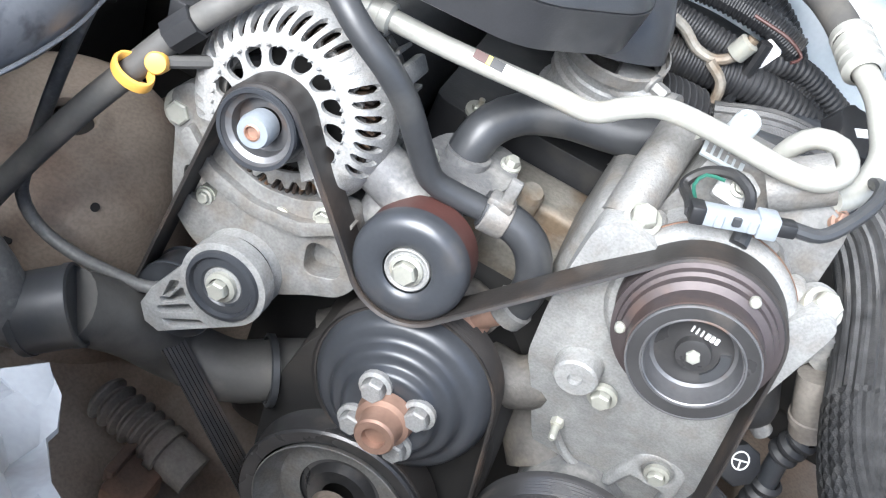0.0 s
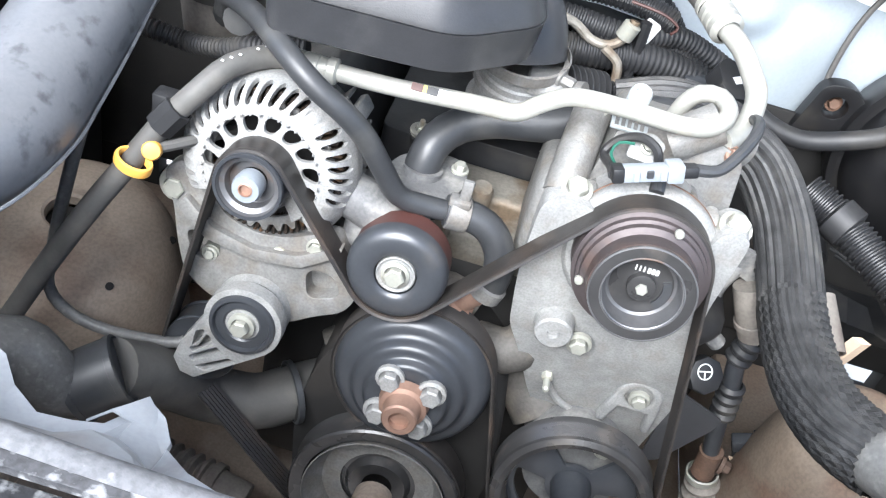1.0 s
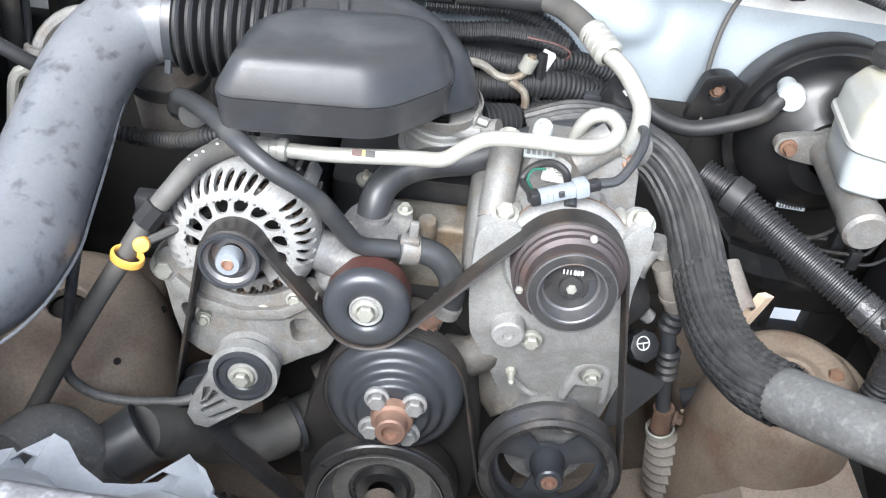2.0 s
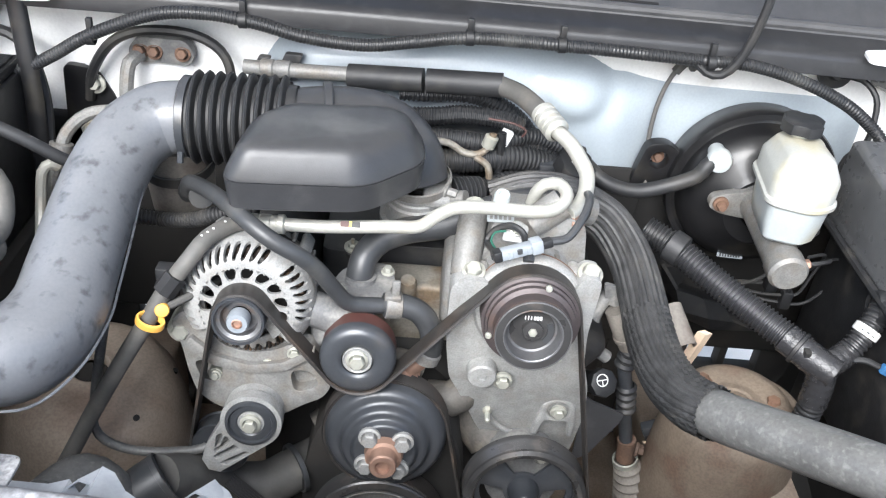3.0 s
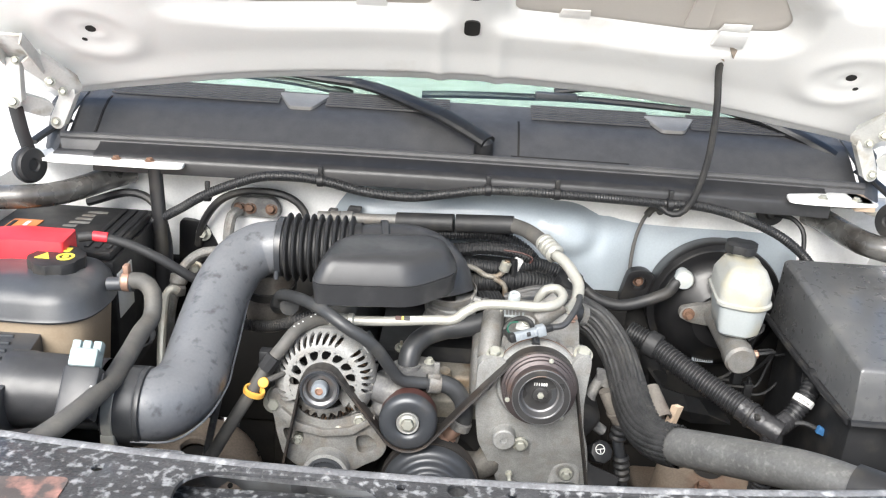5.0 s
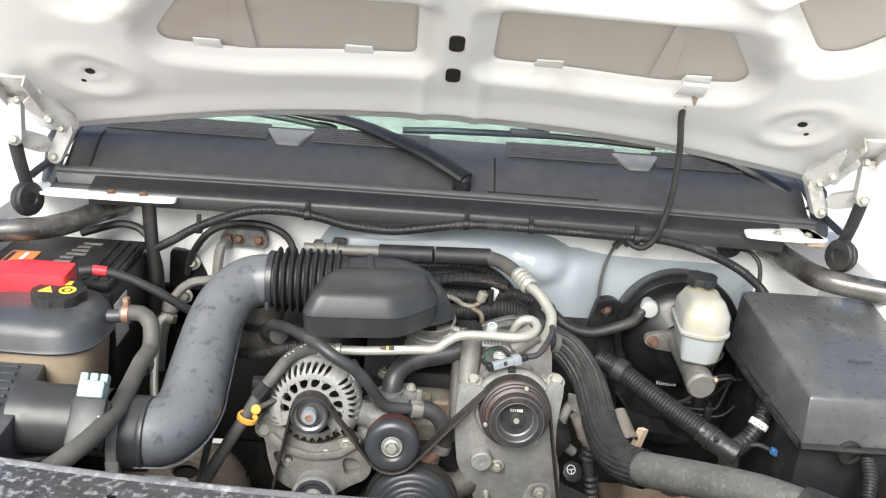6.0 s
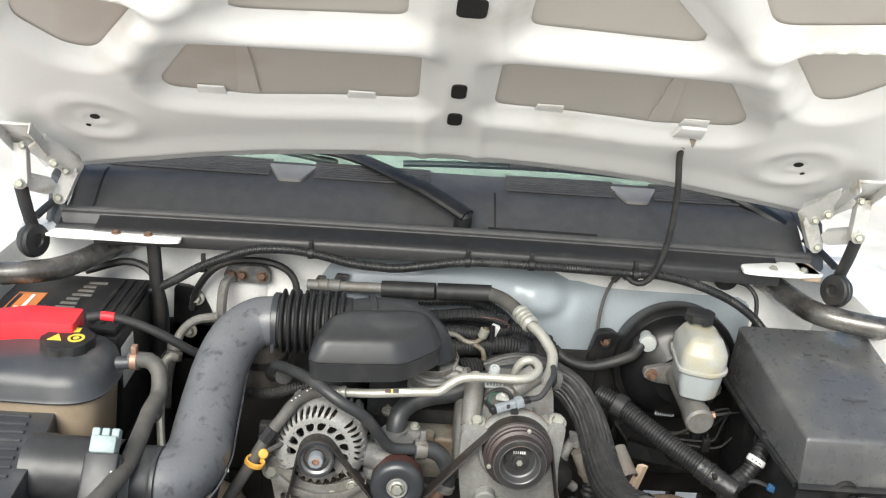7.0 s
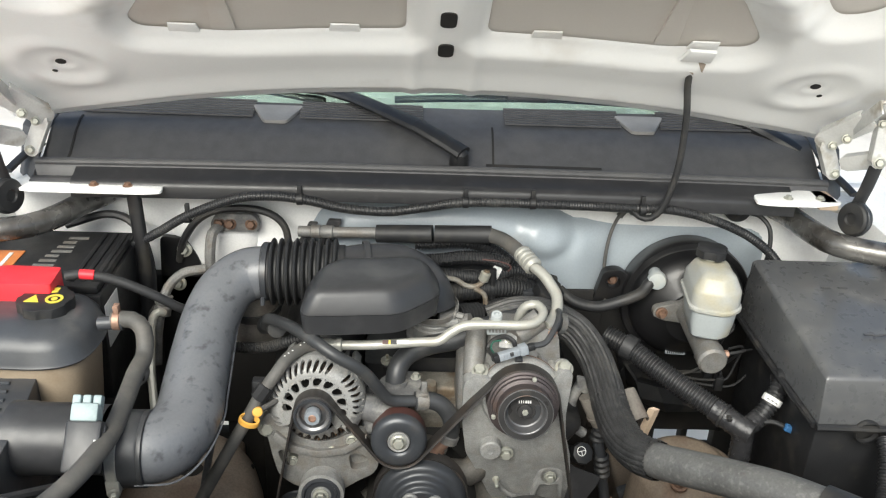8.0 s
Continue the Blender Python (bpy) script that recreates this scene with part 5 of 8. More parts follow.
for at, ax, r in (((0.068, 0.052, 1.052), (-0.1, -0.35, 0.9), 0.0095), ((0.204, 0.053, 1.060), (0.1, -0.45, 0.9), 0.0105), ((0.119, 0.029, 0.906), (0, -1, 0), 0.0085), ((0.2, 0.042, 0.845), (0, -1, 0), 0.0075), ((0.066, 0.128, 1.094), (0, -0.4, 0.9), 0.0095)):
    bm = B()
    bolt(bm, at, ax, r, r * 1.1)
    part("bolt", bm, M_STEEL, cbr)
bm = B()
lathe(bm, [(0.014, 0), (0.014, 0.002), (0, 0.002)], (0.108, 0.056, 0.836), (0, -1, 0), 20)
bolt(bm, (0.108, 0.053, 0.836), (0, -1, 0), 0.006, 0.012)
lathe(bm, [(0.0035, 0), (0.0035, 0.022), (0.002, 0.024), (0, 0.024)], (0.108, 0.049, 0.836), (0, -1, 0), 10)
part("stud", bm, M_STEEL, cbr)

# air conditioning compressor
lean(-0.005)
CX, CZ = 0.136, 1.021
comp = thing("compressor", (CX, 0.08, 0.98), "silver air conditioning compressor with a worn purple-grey clutch", "compressor")
bm = B()
K = 0.945
prof = [(0.044, 0.004), (0.047, 0.004), (0.0475, -0.012), (0.053, -0.014), (0.0535, -0.020), (0.0565, -0.021), (0.057, -0.026), (0.0605, -0.027), (0.0605, -0.030)]
for k in range(6):
    prof += [(0.0588, -0.032 - 0.0036 * k), (0.0604, -0.0338 - 0.0036 * k)]
prof += [(0.061, -0.056), (0.045, -0.056)]
lathe(bm, [(r * K, h) for r, h in prof], (CX, -0.034, CZ), (0, -1, 0), 64)
cl = part("clutch_pulley", bm, M_PURPLE, comp, "worn purple-grey clutch pulley", sharp=25)
bm = B()
lathe(bm, [(0.0430, -0.010), (0.0433, 0.003), (0.0420, 0.005), (0.034, 0.005), (0.0326, 0.003), (0.0323, -0.001)], (CX, -0.036, CZ), (0, -1, 0), 56)
part("clutch_plate", bm, M_RIM, cl, "dark clutch plate")
bm = B()
lathe(bm, [(0.0325, 0.0045), (0.0317, 0.004), (0.0308, -0.004), (0.0285, -0.011), (0.0260, -0.012)], (CX, -0.036, CZ), (0, -1, 0), 56)
part("cone", bm, M_WORN, cl, "worn inner cone")
for rr in (0.0425, 0.0330):
    bm = B()
    lathe(bm, [(rr - 0.0004, 0.0048), (rr, 0.0056), (rr + 0.0009, 0.0054), (rr + 0.0012, 0.0042)], (CX, -0.036, CZ), (0, -1, 0), 64)
    part("bare_edge", bm, M_WORN, cl, "bare metal edge")
bm = B()
lathe(bm, [(0.029, -0.013), (0.012, -0.012), (0.0115, -0.006), (0.0075, -0.005), (0, -0.005)], (CX, -0.036, CZ), (0, -1, 0), 40)
part("hub", bm, M_RIM, cl)
bm = B()
bolt(bm, (CX, -0.028, CZ), (0, -1, 0), 0.0052, 0.006, 1.5)
part("hub_bolt", bm, M_STEEL, cl)
for a in (75, 195, 315):
    bm = B()
    lathe(bm, [(0.0038, -0.002), (0.0038, 0.002), (0.0025, 0.0035), (0, 0.0035)], (CX + 0.0498 * math.cos(radians(a)), -0.021, CZ + 0.053 * math.sin(radians(a))), (0, -1, 0), 12)
    part("rivet", bm, M_STEEL, cl)
bm = B()
arc = [(CX + 0.0245 * math.cos(radians(a)), CZ + 0.0245 * math.sin(radians(a))) for a in range(-45, 26, 7)] + [(CX + 0.0175 * math.cos(radians(a)), CZ + 0.0175 * math.sin(radians(a))) for a in range(25, -46, -7)]
prism(bm, arc, 0.003, front(-0.0235))
part("counterweight", bm, M_GREYHOSE, cl, "grey arc plate")
for k in range(6):
    x = CX - 0.010 + 0.0034 * k
    bm = B()
    box(bm, (x, -0.0262, CZ + 0.0130), (x + (0.0011 if k < 3 else 0.0024), -0.0242, CZ + 0.0172), 0)
    part("print_bar", bm, M_PRINT, cl, "white unreadable stamp")
bm = B()
lathe(bm, [(0.050, 0.012), (0.062, 0.012), (0.0655, 0.009), (0.0670, 0.004), (0.0670, -0.006), (0.0640, -0.010), (0.0635, -0.020), (0.0655, -0.026), (0.0655, -0.060), (0.0645, -0.064), (0.0645, -0.13), (0.05, -0.14), (0, -0.14)], (CX, 0.034, CZ), (0, -1, 0), 64)
part("body", bm, M_CASTW, comp, sharp=40)
bm = B()
lathe(bm, [(0.0672, 0.0005), (0.0678, 0.0), (0.0678, -0.0015), (0.0672, -0.002)], (CX, 0.036, CZ), (0, -1, 0), 64)
part("gasket", bm, M_RUST, comp, "thin rusty seam round the front")
for a, ln in ((38, 0.022), (150, 0.020)):
    bm = B()
    c, q = math.cos(radians(a)), math.sin(radians(a))
    lathe(bm, [(0, 0.004), (0.0075, 0.004), (0.009, 0.001), (0.009, -ln), (0, -ln)], (CX + 0.0655 * c, 0.040, CZ + 0.0655 * q), (0, -1, 0), 16)
    part("bolt_lug", bm, M_ALT, comp)
bm = B()
prism(bm, round_corners([(0.075, 1.05), (0.205, 1.05), (0.198, 1.115), (0.165, 1.125), (0.09, 1.12)], 0.012), 0.09, front(0.16), bevel=0.008)
part("head", bm, M_CAST, comp)
lean(None)
bm = B()
box(bm, (-0.016, -0.010, -0.0012), (0.016, 0.010, 0.0012), 0, m=Matrix.Translation((0.095, 0.098, 1.104)) @ Matrix.Rotation(radians(28), 4, "X"))
lbl = part("label", bm, M_MILK, comp, "small worn white label")
for k in range(5):
    bm = B()
    box(bm, (-0.013 + 0.0055 * k, -0.007, 0.0012), (-0.0095 + 0.0055 * k, 0.003 + 0.002 * (k % 2), 0.0016), 0, m=Matrix.Translation((0.095, 0.098, 1.104)) @ Matrix.Rotation(radians(28), 4, "X"))
    part("print_bar", bm, M_CAST, lbl)
bm = B()
prism(bm, round_corners([(-0.015, -0.012), (0.012, -0.014), (0.016, 0.006), (0.004, 0.014), (-0.012, 0.010)], 0.004), 0.005, Matrix.Translation((0.112, 0.078, 1.094)) @ Matrix.Rotation(radians(40), 4, "X"), bevel=0.0015)
sw = part("switch_bracket", bm, M_CASTW, comp)
bm = B()
bolt(bm, (0.113, 0.073, 1.100), (0, -0.7, 0.7), 0.0048, 0.004)
part("bolt", bm, M_STEEL, sw)
bm = B()
tube(bm, [(0.132, 0.096, 1.098), (0.150, 0.099, 1.112), (0.166, 0.103, 1.124)], 0.0185, 22, 0.006)
part("pipe_flange", bm, M_CAST, comp)
bm = B()
bolt(bm, (0.188, 0.100, 1.100), (0.4, -0.6, 0.7), 0.0062, 0.006)
part("flange_bolt", bm, M_PINKHUB, comp, "pink plated bolt")
lean(-0.005)
bm = B()
tube(bm, [(0.128, 0.036, 1.094), (0.128, 0.026, 1.090), (0.128, 0.020, 1.084)], 0.0065, 10, 0.006)
part("switch_stem", bm, M_GREYHOSE, comp)

for a in (35, 62, 118, 145):
    bm = B()
    box(bm, (-0.004, 0.035, -0.004), (0.004, 0.12, 0.006), 0.002, m=Matrix.Translation((CX + 0.060 * math.cos(radians(a)), 0.0, CZ + 0.060 * math.sin(radians(a)))) @ Matrix.Rotation(radians(90 - a), 4, "Y"))
    part("fin", bm, M_CAST, comp)

# clutch connector with its wires
con = thing("clutch_connector", (0.12, 0.02, 1.085), "pale grey electrical connector with a green wire", "connector")
cm = Matrix.Translation((0.130, 0.016, 1.100)) @ Matrix.Rotation(radians(12), 4, "Z") @ Matrix.Rotation(radians(-15), 4, "Y")
bm = B()
box(bm, (-0.032, -0.008, -0.006), (0.014, 0.006, 0.006), 0.002, m=cm)
box(bm, (0.008, -0.009, -0.008), (0.022, 0.008, 0.008), 0.002, m=cm)
sh = part("shell", bm, M_CONN, con)
for k in range(3):
    bm = B()
    box(bm, (-0.020 + 0.011 * k, -0.0098, -0.005 + 0.003 * (k % 2)), (-0.014 + 0.011 * k, -0.007, 0.005), 0.001, 1, m=cm)
    part("clip", bm, M_CONN if k != 1 else M_GREYHOSE, sh)
bm = B()
box(bm, (-0.036, -0.009, -0.006), (-0.026, 0.006, 0.007), 0.002, m=cm)
part("latch", bm, M_BLACK, con)
bm = B()
box(bm, (0.018, -0.007, -0.005), (0.034, 0.005, 0.005), 0.002, m=cm)
part("wire_seal", bm, M_BLACK, con)
def back(x, y, z):
    """A place in the upright axes, given in the connector's own before it is moved."""
    return LEAN[0].inverted() @ Vector((x + 0.012, y + 0.007, z - 0.007))


bm = B()
tube(bm, [cm @ Vector((-0.034, 0, 0.003)), back(0.089, 0.045, 1.090), back(0.084, 0.060, 1.092), back(0.088, 0.066, 1.100), back(0.100, 0.064, 1.104)], 0.0014, 6, 0.005)
part("wire", bm, M_GREEN, con, "green wire")
bm = B()
tube(bm, [cm @ Vector((-0.034, 0, -0.002)), back(0.086, 0.050, 1.086), back(0.080, 0.070, 1.084), back(0.088, 0.074, 1.098), back(0.104, 0.070, 1.108), back(0.118, 0.062, 1.106), back(0.124, 0.058, 1.094)], 0.0040, 8, 0.004)
part("wire", bm, M_BLACK, con)
bm = B()
tube(bm, [cm @ Vector((0.032, 0, 0)), back(0.166, 0.045, 1.112), back(0.177, 0.055, 1.120), back(0.189, 0.075, 1.131), back(0.196, 0.100, 1.134), back(0.200, 0.135, 1.120), back(0.202, 0.165, 1.090)], 0.0050, 10, 0.005)
part("sheath", bm, M_GREYHOSE, con)

shift(con, -0.012, -0.007, 0.007)

# ---- serpentine belt ----
lean(0.0)
def belt_path():
    """Spans tangent to the pulleys, with arcs between; each pulley is (x, z, r, turn, set back): turn +1 runs clockwise seen from the front."""
    p = [(AX, AZ, 0.031, 1, -0.019), (IX, IZ, 0.0460, -1, 0.0), (CX, CZ, 0.0585, 1, 0.001), (PX, PZ, 0.0815, 1, 0.006), (WX, WZ, 0.078, -1, 0.022), (-0.024, 0.682, 0.0895, 1, 0.012), (-0.227, 0.796, 0.037, 1, 0.016)]
    out = []
    n = len(p)
    tang = []
    for i in range(n):
        a, b = p[i], p[(i + 1) % n]
        dx, dz = b[0] - a[0], b[1] - a[1]
        d = math.hypot(dx, dz)
        base = math.atan2(dz, dx)
        k = (a[2] * a[3] - b[2] * b[3]) / d
        off = math.acos(max(-1, min(1, k)))
        na = base + off
        ux, uz = math.cos(na), math.sin(na)
        tang.append(((a[0] + ux * a[2] * a[3], a[1] + uz * a[2] * a[3]), (b[0] + ux * b[2] * b[3], b[1] + uz * b[2] * b[3])))
    for i in range(n):
        c = p[i]
        s, e = tang[i - 1][1], tang[i][0]
        a0, a1 = math.atan2(s[1] - c[1], s[0] - c[0]), math.atan2(e[1] - c[1], e[0] - c[0])
        if c[3] > 0:
            while a1 > a0:
                a1 -= 2 * math.pi
        else:
            while a1 < a0:
                a1 += 2 * math.pi
        m = max(3, int(abs(a1 - a0) / 0.12))
        for k in range(m + 1):
            a = a0 + (a1 - a0) * k / m
            out.append((c[0] + c[2] * math.cos(a), c[1] + c[2] * math.sin(a), c[4]))
    return out


bp = belt_path()
belt = thing("serpentine_belt", (-0.02, 0.0, 0.75), "black ribbed serpentine belt round the pulleys", "belt")
n = len(bp)
YF, YB = -0.011, 0.018
for piece in ("backing", "ribbed_face"):
    bm = B()
    rows = []
    for i in range(n):
        q = Vector(bp[i][:2])
        yf, yb = YF + bp[i][2], YB + bp[i][2]
        t = (Vector(bp[(i + 1) % n][:2]) - Vector(bp[i - 1][:2])).normalized()
        nn = Vector((-t.y, t.x)) * 0.0018
        o, w = q + nn, q - nn
        if piece == "backing":
            ring = [(o.x, yf, o.y), (o.x, yb, o.y), (q.x, yb, q.y), (q.x, yf, q.y)]
        else:
            ring = [(q.x, yf, q.y), (q.x, yb, q.y)] + [(w.x + (nn.x * 0.9 if k % 2 else 0), yb - 0.00258 * k, w.y + (nn.y * 0.9 if k % 2 else 0)) for k in range(13)]
        rows.append([bm.verts.new(v) for v in ring])
    for i in range(n):
        a, b = rows[i], rows[(i + 1) % n]
        for k in range(len(a)):
            j = (k + 1) % len(a)
            bm.faces.new((a[k], a[j], b[j], b[k]))
    part(piece, bm, M_BELT, belt, sharp=25)
lean(None)


# ---- air intake ----
def ring_rows(rows):
    """Stack of outlines (z, inset, outline) lofted into a closed body."""
    out = []
    for z, ins, pts in rows:
        c = Vector((sum(p[0] for p in pts) / len(pts), sum(p[1] for p in pts) / len(pts)))
        out.append([(*(Vector(p) + (c - Vector(p)).normalized() * ins), z) for p in pts])
    return out


res = thing("intake_resonator", (-0.11, 0.09, 1.12), "satin dark grey plastic intake resonator cover", "resonator")
base = round_corners([(-0.218, 0.028), (-0.061, 0.040), (0.004, 0.108), (-0.004, 0.178), (-0.05, 0.195), (-0.18, 0.180), (-0.216, 0.13)], 0.026, 6)
bm = B()
loft(bm, ring_rows([(1.122, 0.012, base), (1.126, 0.004, base), (1.160, 0.0, base)]), closed=True, caps=True)
part("lower_shell", bm, M_BOX, res, sharp=30)
bm = B()
loft(bm, ring_rows([(1.161, 0.001, base), (1.165, 0.002, base), (1.186, 0.015, base), (1.192, 0.020, base), (1.196, 0.027, base), (1.198, 0.034, base), (1.1985, 0.048, base)]), closed=True, caps=True)
part("upper_shell", bm, M_BOX, res, sharp=30)

duct = thing("intake_duct", (-0.36, 0.0, 1.06), "dusty grey plastic intake duct with ribbed bellows", "air duct")
bm = B()
tube(bm, [(-0.283, 0.190, 1.152), (-0.325, 0.186, 1.146), (-0.355, 0.158, 1.130), (-0.370, 0.11, 1.105), (-0.374, 0.05, 1.078), (-0.374, -0.01, 1.055), (-0.372, -0.06, 1.042), (-0.380, -0.10, 1.037),
          (-0.398, -0.128, 1.037), (-0.432, -0.137, 1.038)], 0.044, 32, 0.006, taper=0.051)
part("duct_elbow", bm, M_DUCT, duct)
bm = B()
path = smooth_path([(-0.318, 0.140, 1.120), (-0.326, 0.105, 1.097), (-0.326, 0.05, 1.066), (-0.324, -0.01, 1.043), (-0.322, -0.06, 1.030), (-0.334, -0.125, 1.018), (-0.366, -0.172, 1.010), (-0.420, -0.184, 1.012)], 0.01)
tube(bm, path, 0.0016, 6, smooth=False)
part("mould_seam", bm, M_DUCT, duct)
bm = B()
n = 9
prof = []
for k in range(n):
    x = 0.013 * k
    prof += [(0.046, x), (0.056, x + 0.003), (0.0575, x + 0.005), (0.056, x + 0.007), (0.046, x + 0.010)]
lathe(bm, [(0.047, -0.014)] + prof + [(0.046, 0.125)], (-0.283, 0.190, 1.152), (1, 0.02, 0.01), 40)
part("bellows", bm, M_RUBBER, duct, "black ribbed rubber bellows")
bm = B()
lathe(bm, [(0.0475, 0), (0.050, 0.001), (0.050, 0.010), (0.0475, 0.011)], (-0.296, 0.190, 1.152), (1, 0, 0), 36)
lathe(bm, [(0, 0), (0.004, 0), (0.004, 0.014), (0, 0.014)], (-0.292, 0.150, 1.125), (0, -0.4, -1), 8)
part("clamp", bm, M_PULLEY, duct, "dark band clamp")
bm = B()
tube(bm, [(-0.165, 0.193, 1.153), (-0.12, 0.205, 1.155), (-0.075, 0.21, 1.152), (-0.048, 0.207, 1.144), (-0.028, 0.200, 1.130), (-0.016, 0.194, 1.112), (-0.010, 0.188, 1.090)], 0.042, 28, 0.008, taper=0.0435)
part("throttle_elbow", bm, M_BOX, duct)
bm = B()
lathe(bm, [(0.046, 0), (0.048, 0.002), (0.048, 0.010), (0.046, 0.012)], (-0.128, 0.203, 1.155), (1, 0.15, 0), 32)
part("joint_band", bm, M_BOX, duct)
# front bellows and sensor tube
bm = B()
lathe(bm, [(0.050, 0.0), (0.054, 0.001), (0.0545, 0.006), (0.0535, 0.008), (0.0545, 0.010), (0.0545, 0.050), (0.050, 0.052)], (-0.408, -0.136, 1.038), (-1, -0.02, 0), 44)
part("sleeve", bm, M_GREYHOSE, duct, "dark rubber sleeve")
bm = B()
lathe(bm, [(0.0545, 0), (0.0562, 0.001), (0.0562, 0.014), (0.0545, 0.015)], (-0.440, -0.137, 1.038), (-1, 0, 0), 44)
box(bm, (-0.457, -0.192, 1.0), (-0.438, -0.178, 1.024), 0.002)
clampb = part("clamp", bm, M_TUBE, duct, "steel hose clamp")
bm = B()
bolt(bm, (-0.446, -0.192, 1.004), (0.2, -1, -0.3), 0.006, 0.008)
part("clamp_screw", bm, M_STEEL, clampb)

# the air box corner: scaled and set as one group of things
CORNER = Matrix.Translation((0.004, 0.071, -0.108)) @ Matrix.Scale(1.06, 4)
LEAN[0] = CORNER
maf = thing("airflow_sensor", (-0.49, -0.19, 1.04), "dark grey plastic airflow sensor tube with a connector", "sensor")
bm = B()
lathe(bm, [(0.046, 0), (0.046, 0.040), (0.0475, 0.046), (0.048, 0.095), (0.0495, 0.10), (0.0495, 0.125), (0.0, 0.125)], (-0.440, -0.197, 1.096), (-1, 0, 0), 40)
part("tube", bm, M_BOX, maf)
bm = B()
sm = Matrix.Translation((-0.470, -0.204, 1.098)) @ Matrix.Scale(1.1, 4) @ Matrix.Rotation(radians(48), 4, "X") @ Matrix.Rotation(radians(3), 4, "Y")
lean(None)
box(bm, (-0.021, -0.034, -0.014), (0.021, 0.028, 0.012), 0.004, m=sm)
box(bm, (-0.024, -0.012, -0.020), (0.024, 0.024, 0.002), 0.004, m=sm)
part("housing", bm, M_BOX, maf)
bm = B()
box(bm, (-0.016, 0.026, -0.010), (0.016, 0.048, 0.016), 0.003, m=sm)
for k in (-1, 0, 1):
    box(bm, (-0.005 + 0.012 * k, 0.044, -0.006), (0.005 + 0.012 * k, 0.058, 0.010), 0.002, m=sm)
part("plug", bm, material("pale_teal_plastic", (0.33, 0.41, 0.42), 0.45, grain=60, bump=0.05, spread=0.2), maf, "pale green-grey plug")
for k in range(3):
    bm = B()
    box(bm, (0.014, -0.022 + 0.010 * k, 0.0122), (0.0162, -0.015 + 0.010 * k, 0.0127), 0, m=sm)
    part("print_bar", bm, M_PRINT, maf)
LEAN[0] = CORNER

filt = thing("air_filter_box", (-0.68, -0.17, 0.98), "black plastic air filter box with ribbed lid", "air filter box")
bm = B()
prism(bm, round_corners([(-0.86, -0.33), (-0.545, -0.33), (-0.552, -0.20), (-0.578, -0.025), (-0.86, -0.025)], 0.02), 0.13, Matrix.Translation((0, 0, 0.995)), bevel=0.012, seg=3)
box(bm, (-0.84, -0.31, 0.60), (-0.58, -0.05, 1.0), 0.02)
part("body", bm, M_LIDDARK, filt)
for k in range(9):
    bm = B()
    y = -0.10 - 0.020 * k
    box(bm, (-0.78 + 0.006 * k, y, 1.124), (-0.60 + 0.004 * k, y + 0.006, 1.129), 0.002)
    part("rib", bm, M_LIDDARK, filt)
bm = B()
tube(bm, [(-0.60, -0.335, 1.10), (-0.56, -0.34, 1.11), (-0.50, -0.325, 1.115), (-0.47, -0.30, 1.105)], 0.006, 8, 0.01)
part("wire_clip", bm, M_BLACK, filt)

# ---- coolant reservoir and battery corner ----
cr = thing("coolant_reservoir", (-0.60, -0.02, 0.98), "amber translucent coolant reservoir with a dark grey top", "reservoir")
o = round_corners([(-0.80, -0.105), (-0.54, -0.112), (-0.502, -0.085), (-0.494, -0.01), (-0.525, 0.055), (-0.80, 0.065)], 0.04, 6)
bm = B()
loft(bm, ring_rows([(0.97, 0.03, o), (0.99, 0.02, o), (1.146, 0.006, o)]), closed=True, caps=True)
part("tank", bm, M_AMBER, cr)
bm = B()
loft(bm, ring_rows([(1.143, 0.0, o), (1.147, -0.003, o), (1.151, 0.0, o), (1.168, 0.004, o), (1.180, 0.014, o), (1.188, 0.03, o), (1.191, 0.06, o)]), closed=True, caps=True)
part("top_shell", bm, M_LIDDARK, cr, "dark grey top half")
bm = B()
capo = [(0.0365 + (0.0028 if k % 8 < 5 else 0.0)) for k in range(48)]
prism(bm, [(-0.574 + r * math.cos(2 * math.pi * k / 48), -0.017 + r * math.sin(2 * math.pi * k / 48)) for k, r in enumerate(capo)], 0.017, Matrix.Translation((0, 0, 1.188)), bevel=0.004)
capob = part("cap", bm, M_BLACK, cr, "black screw cap with yellow warning marks")
bm = B()
prism(bm, [(-0.600, -0.030), (-0.579, -0.030), (-0.5895, -0.010)], 0.0012, Matrix.Translation((0, 0, 1.2052)))
part("mark", bm, M_YELLOWPRINT, capob)
bm = B()
prism(bm, circle(-0.560, -0.020, 0.0125, 24), 0.0012, Matrix.Translation((0, 0, 1.2052)), [circle(-0.560, -0.020, 0.0085, 20)])
part("mark", bm, M_YELLOWPRINT, capob)
bm = B()
prism(bm, circle(-0.560, -0.020, 0.0045, 12), 0.0012, Matrix.Translation((0, 0, 1.2052)))
part("mark", bm, M_YELLOWPRINT, capob)
bm = B()
prism(bm, [(-0.584, 0.0), (-0.574, -0.003), (-0.562, 0.0), (-0.562, 0.012), (-0.584, 0.012)], 0.0012, Matrix.Translation((0, 0, 1.2052)), [circle(-0.573, 0.006, 0.004, 12)])
part("mark", bm, M_YELLOWPRINT, capob)
bm = B()
lathe(bm, [(0, 0), (0.010, 0), (0.010, 0.03), (0.012, 0.03), (0.012, 0.036), (0, 0.036)], (-0.498, -0.03, 1.172), (1, 0, 0.1), 16)
part("spout", bm, M_LIDDARK, cr)
rh = thing("reservoir_hose", (-0.44, -0.1, 1.0), "dusty brown-grey rubber overflow hose with spring clamps", "hose")
bm = B()
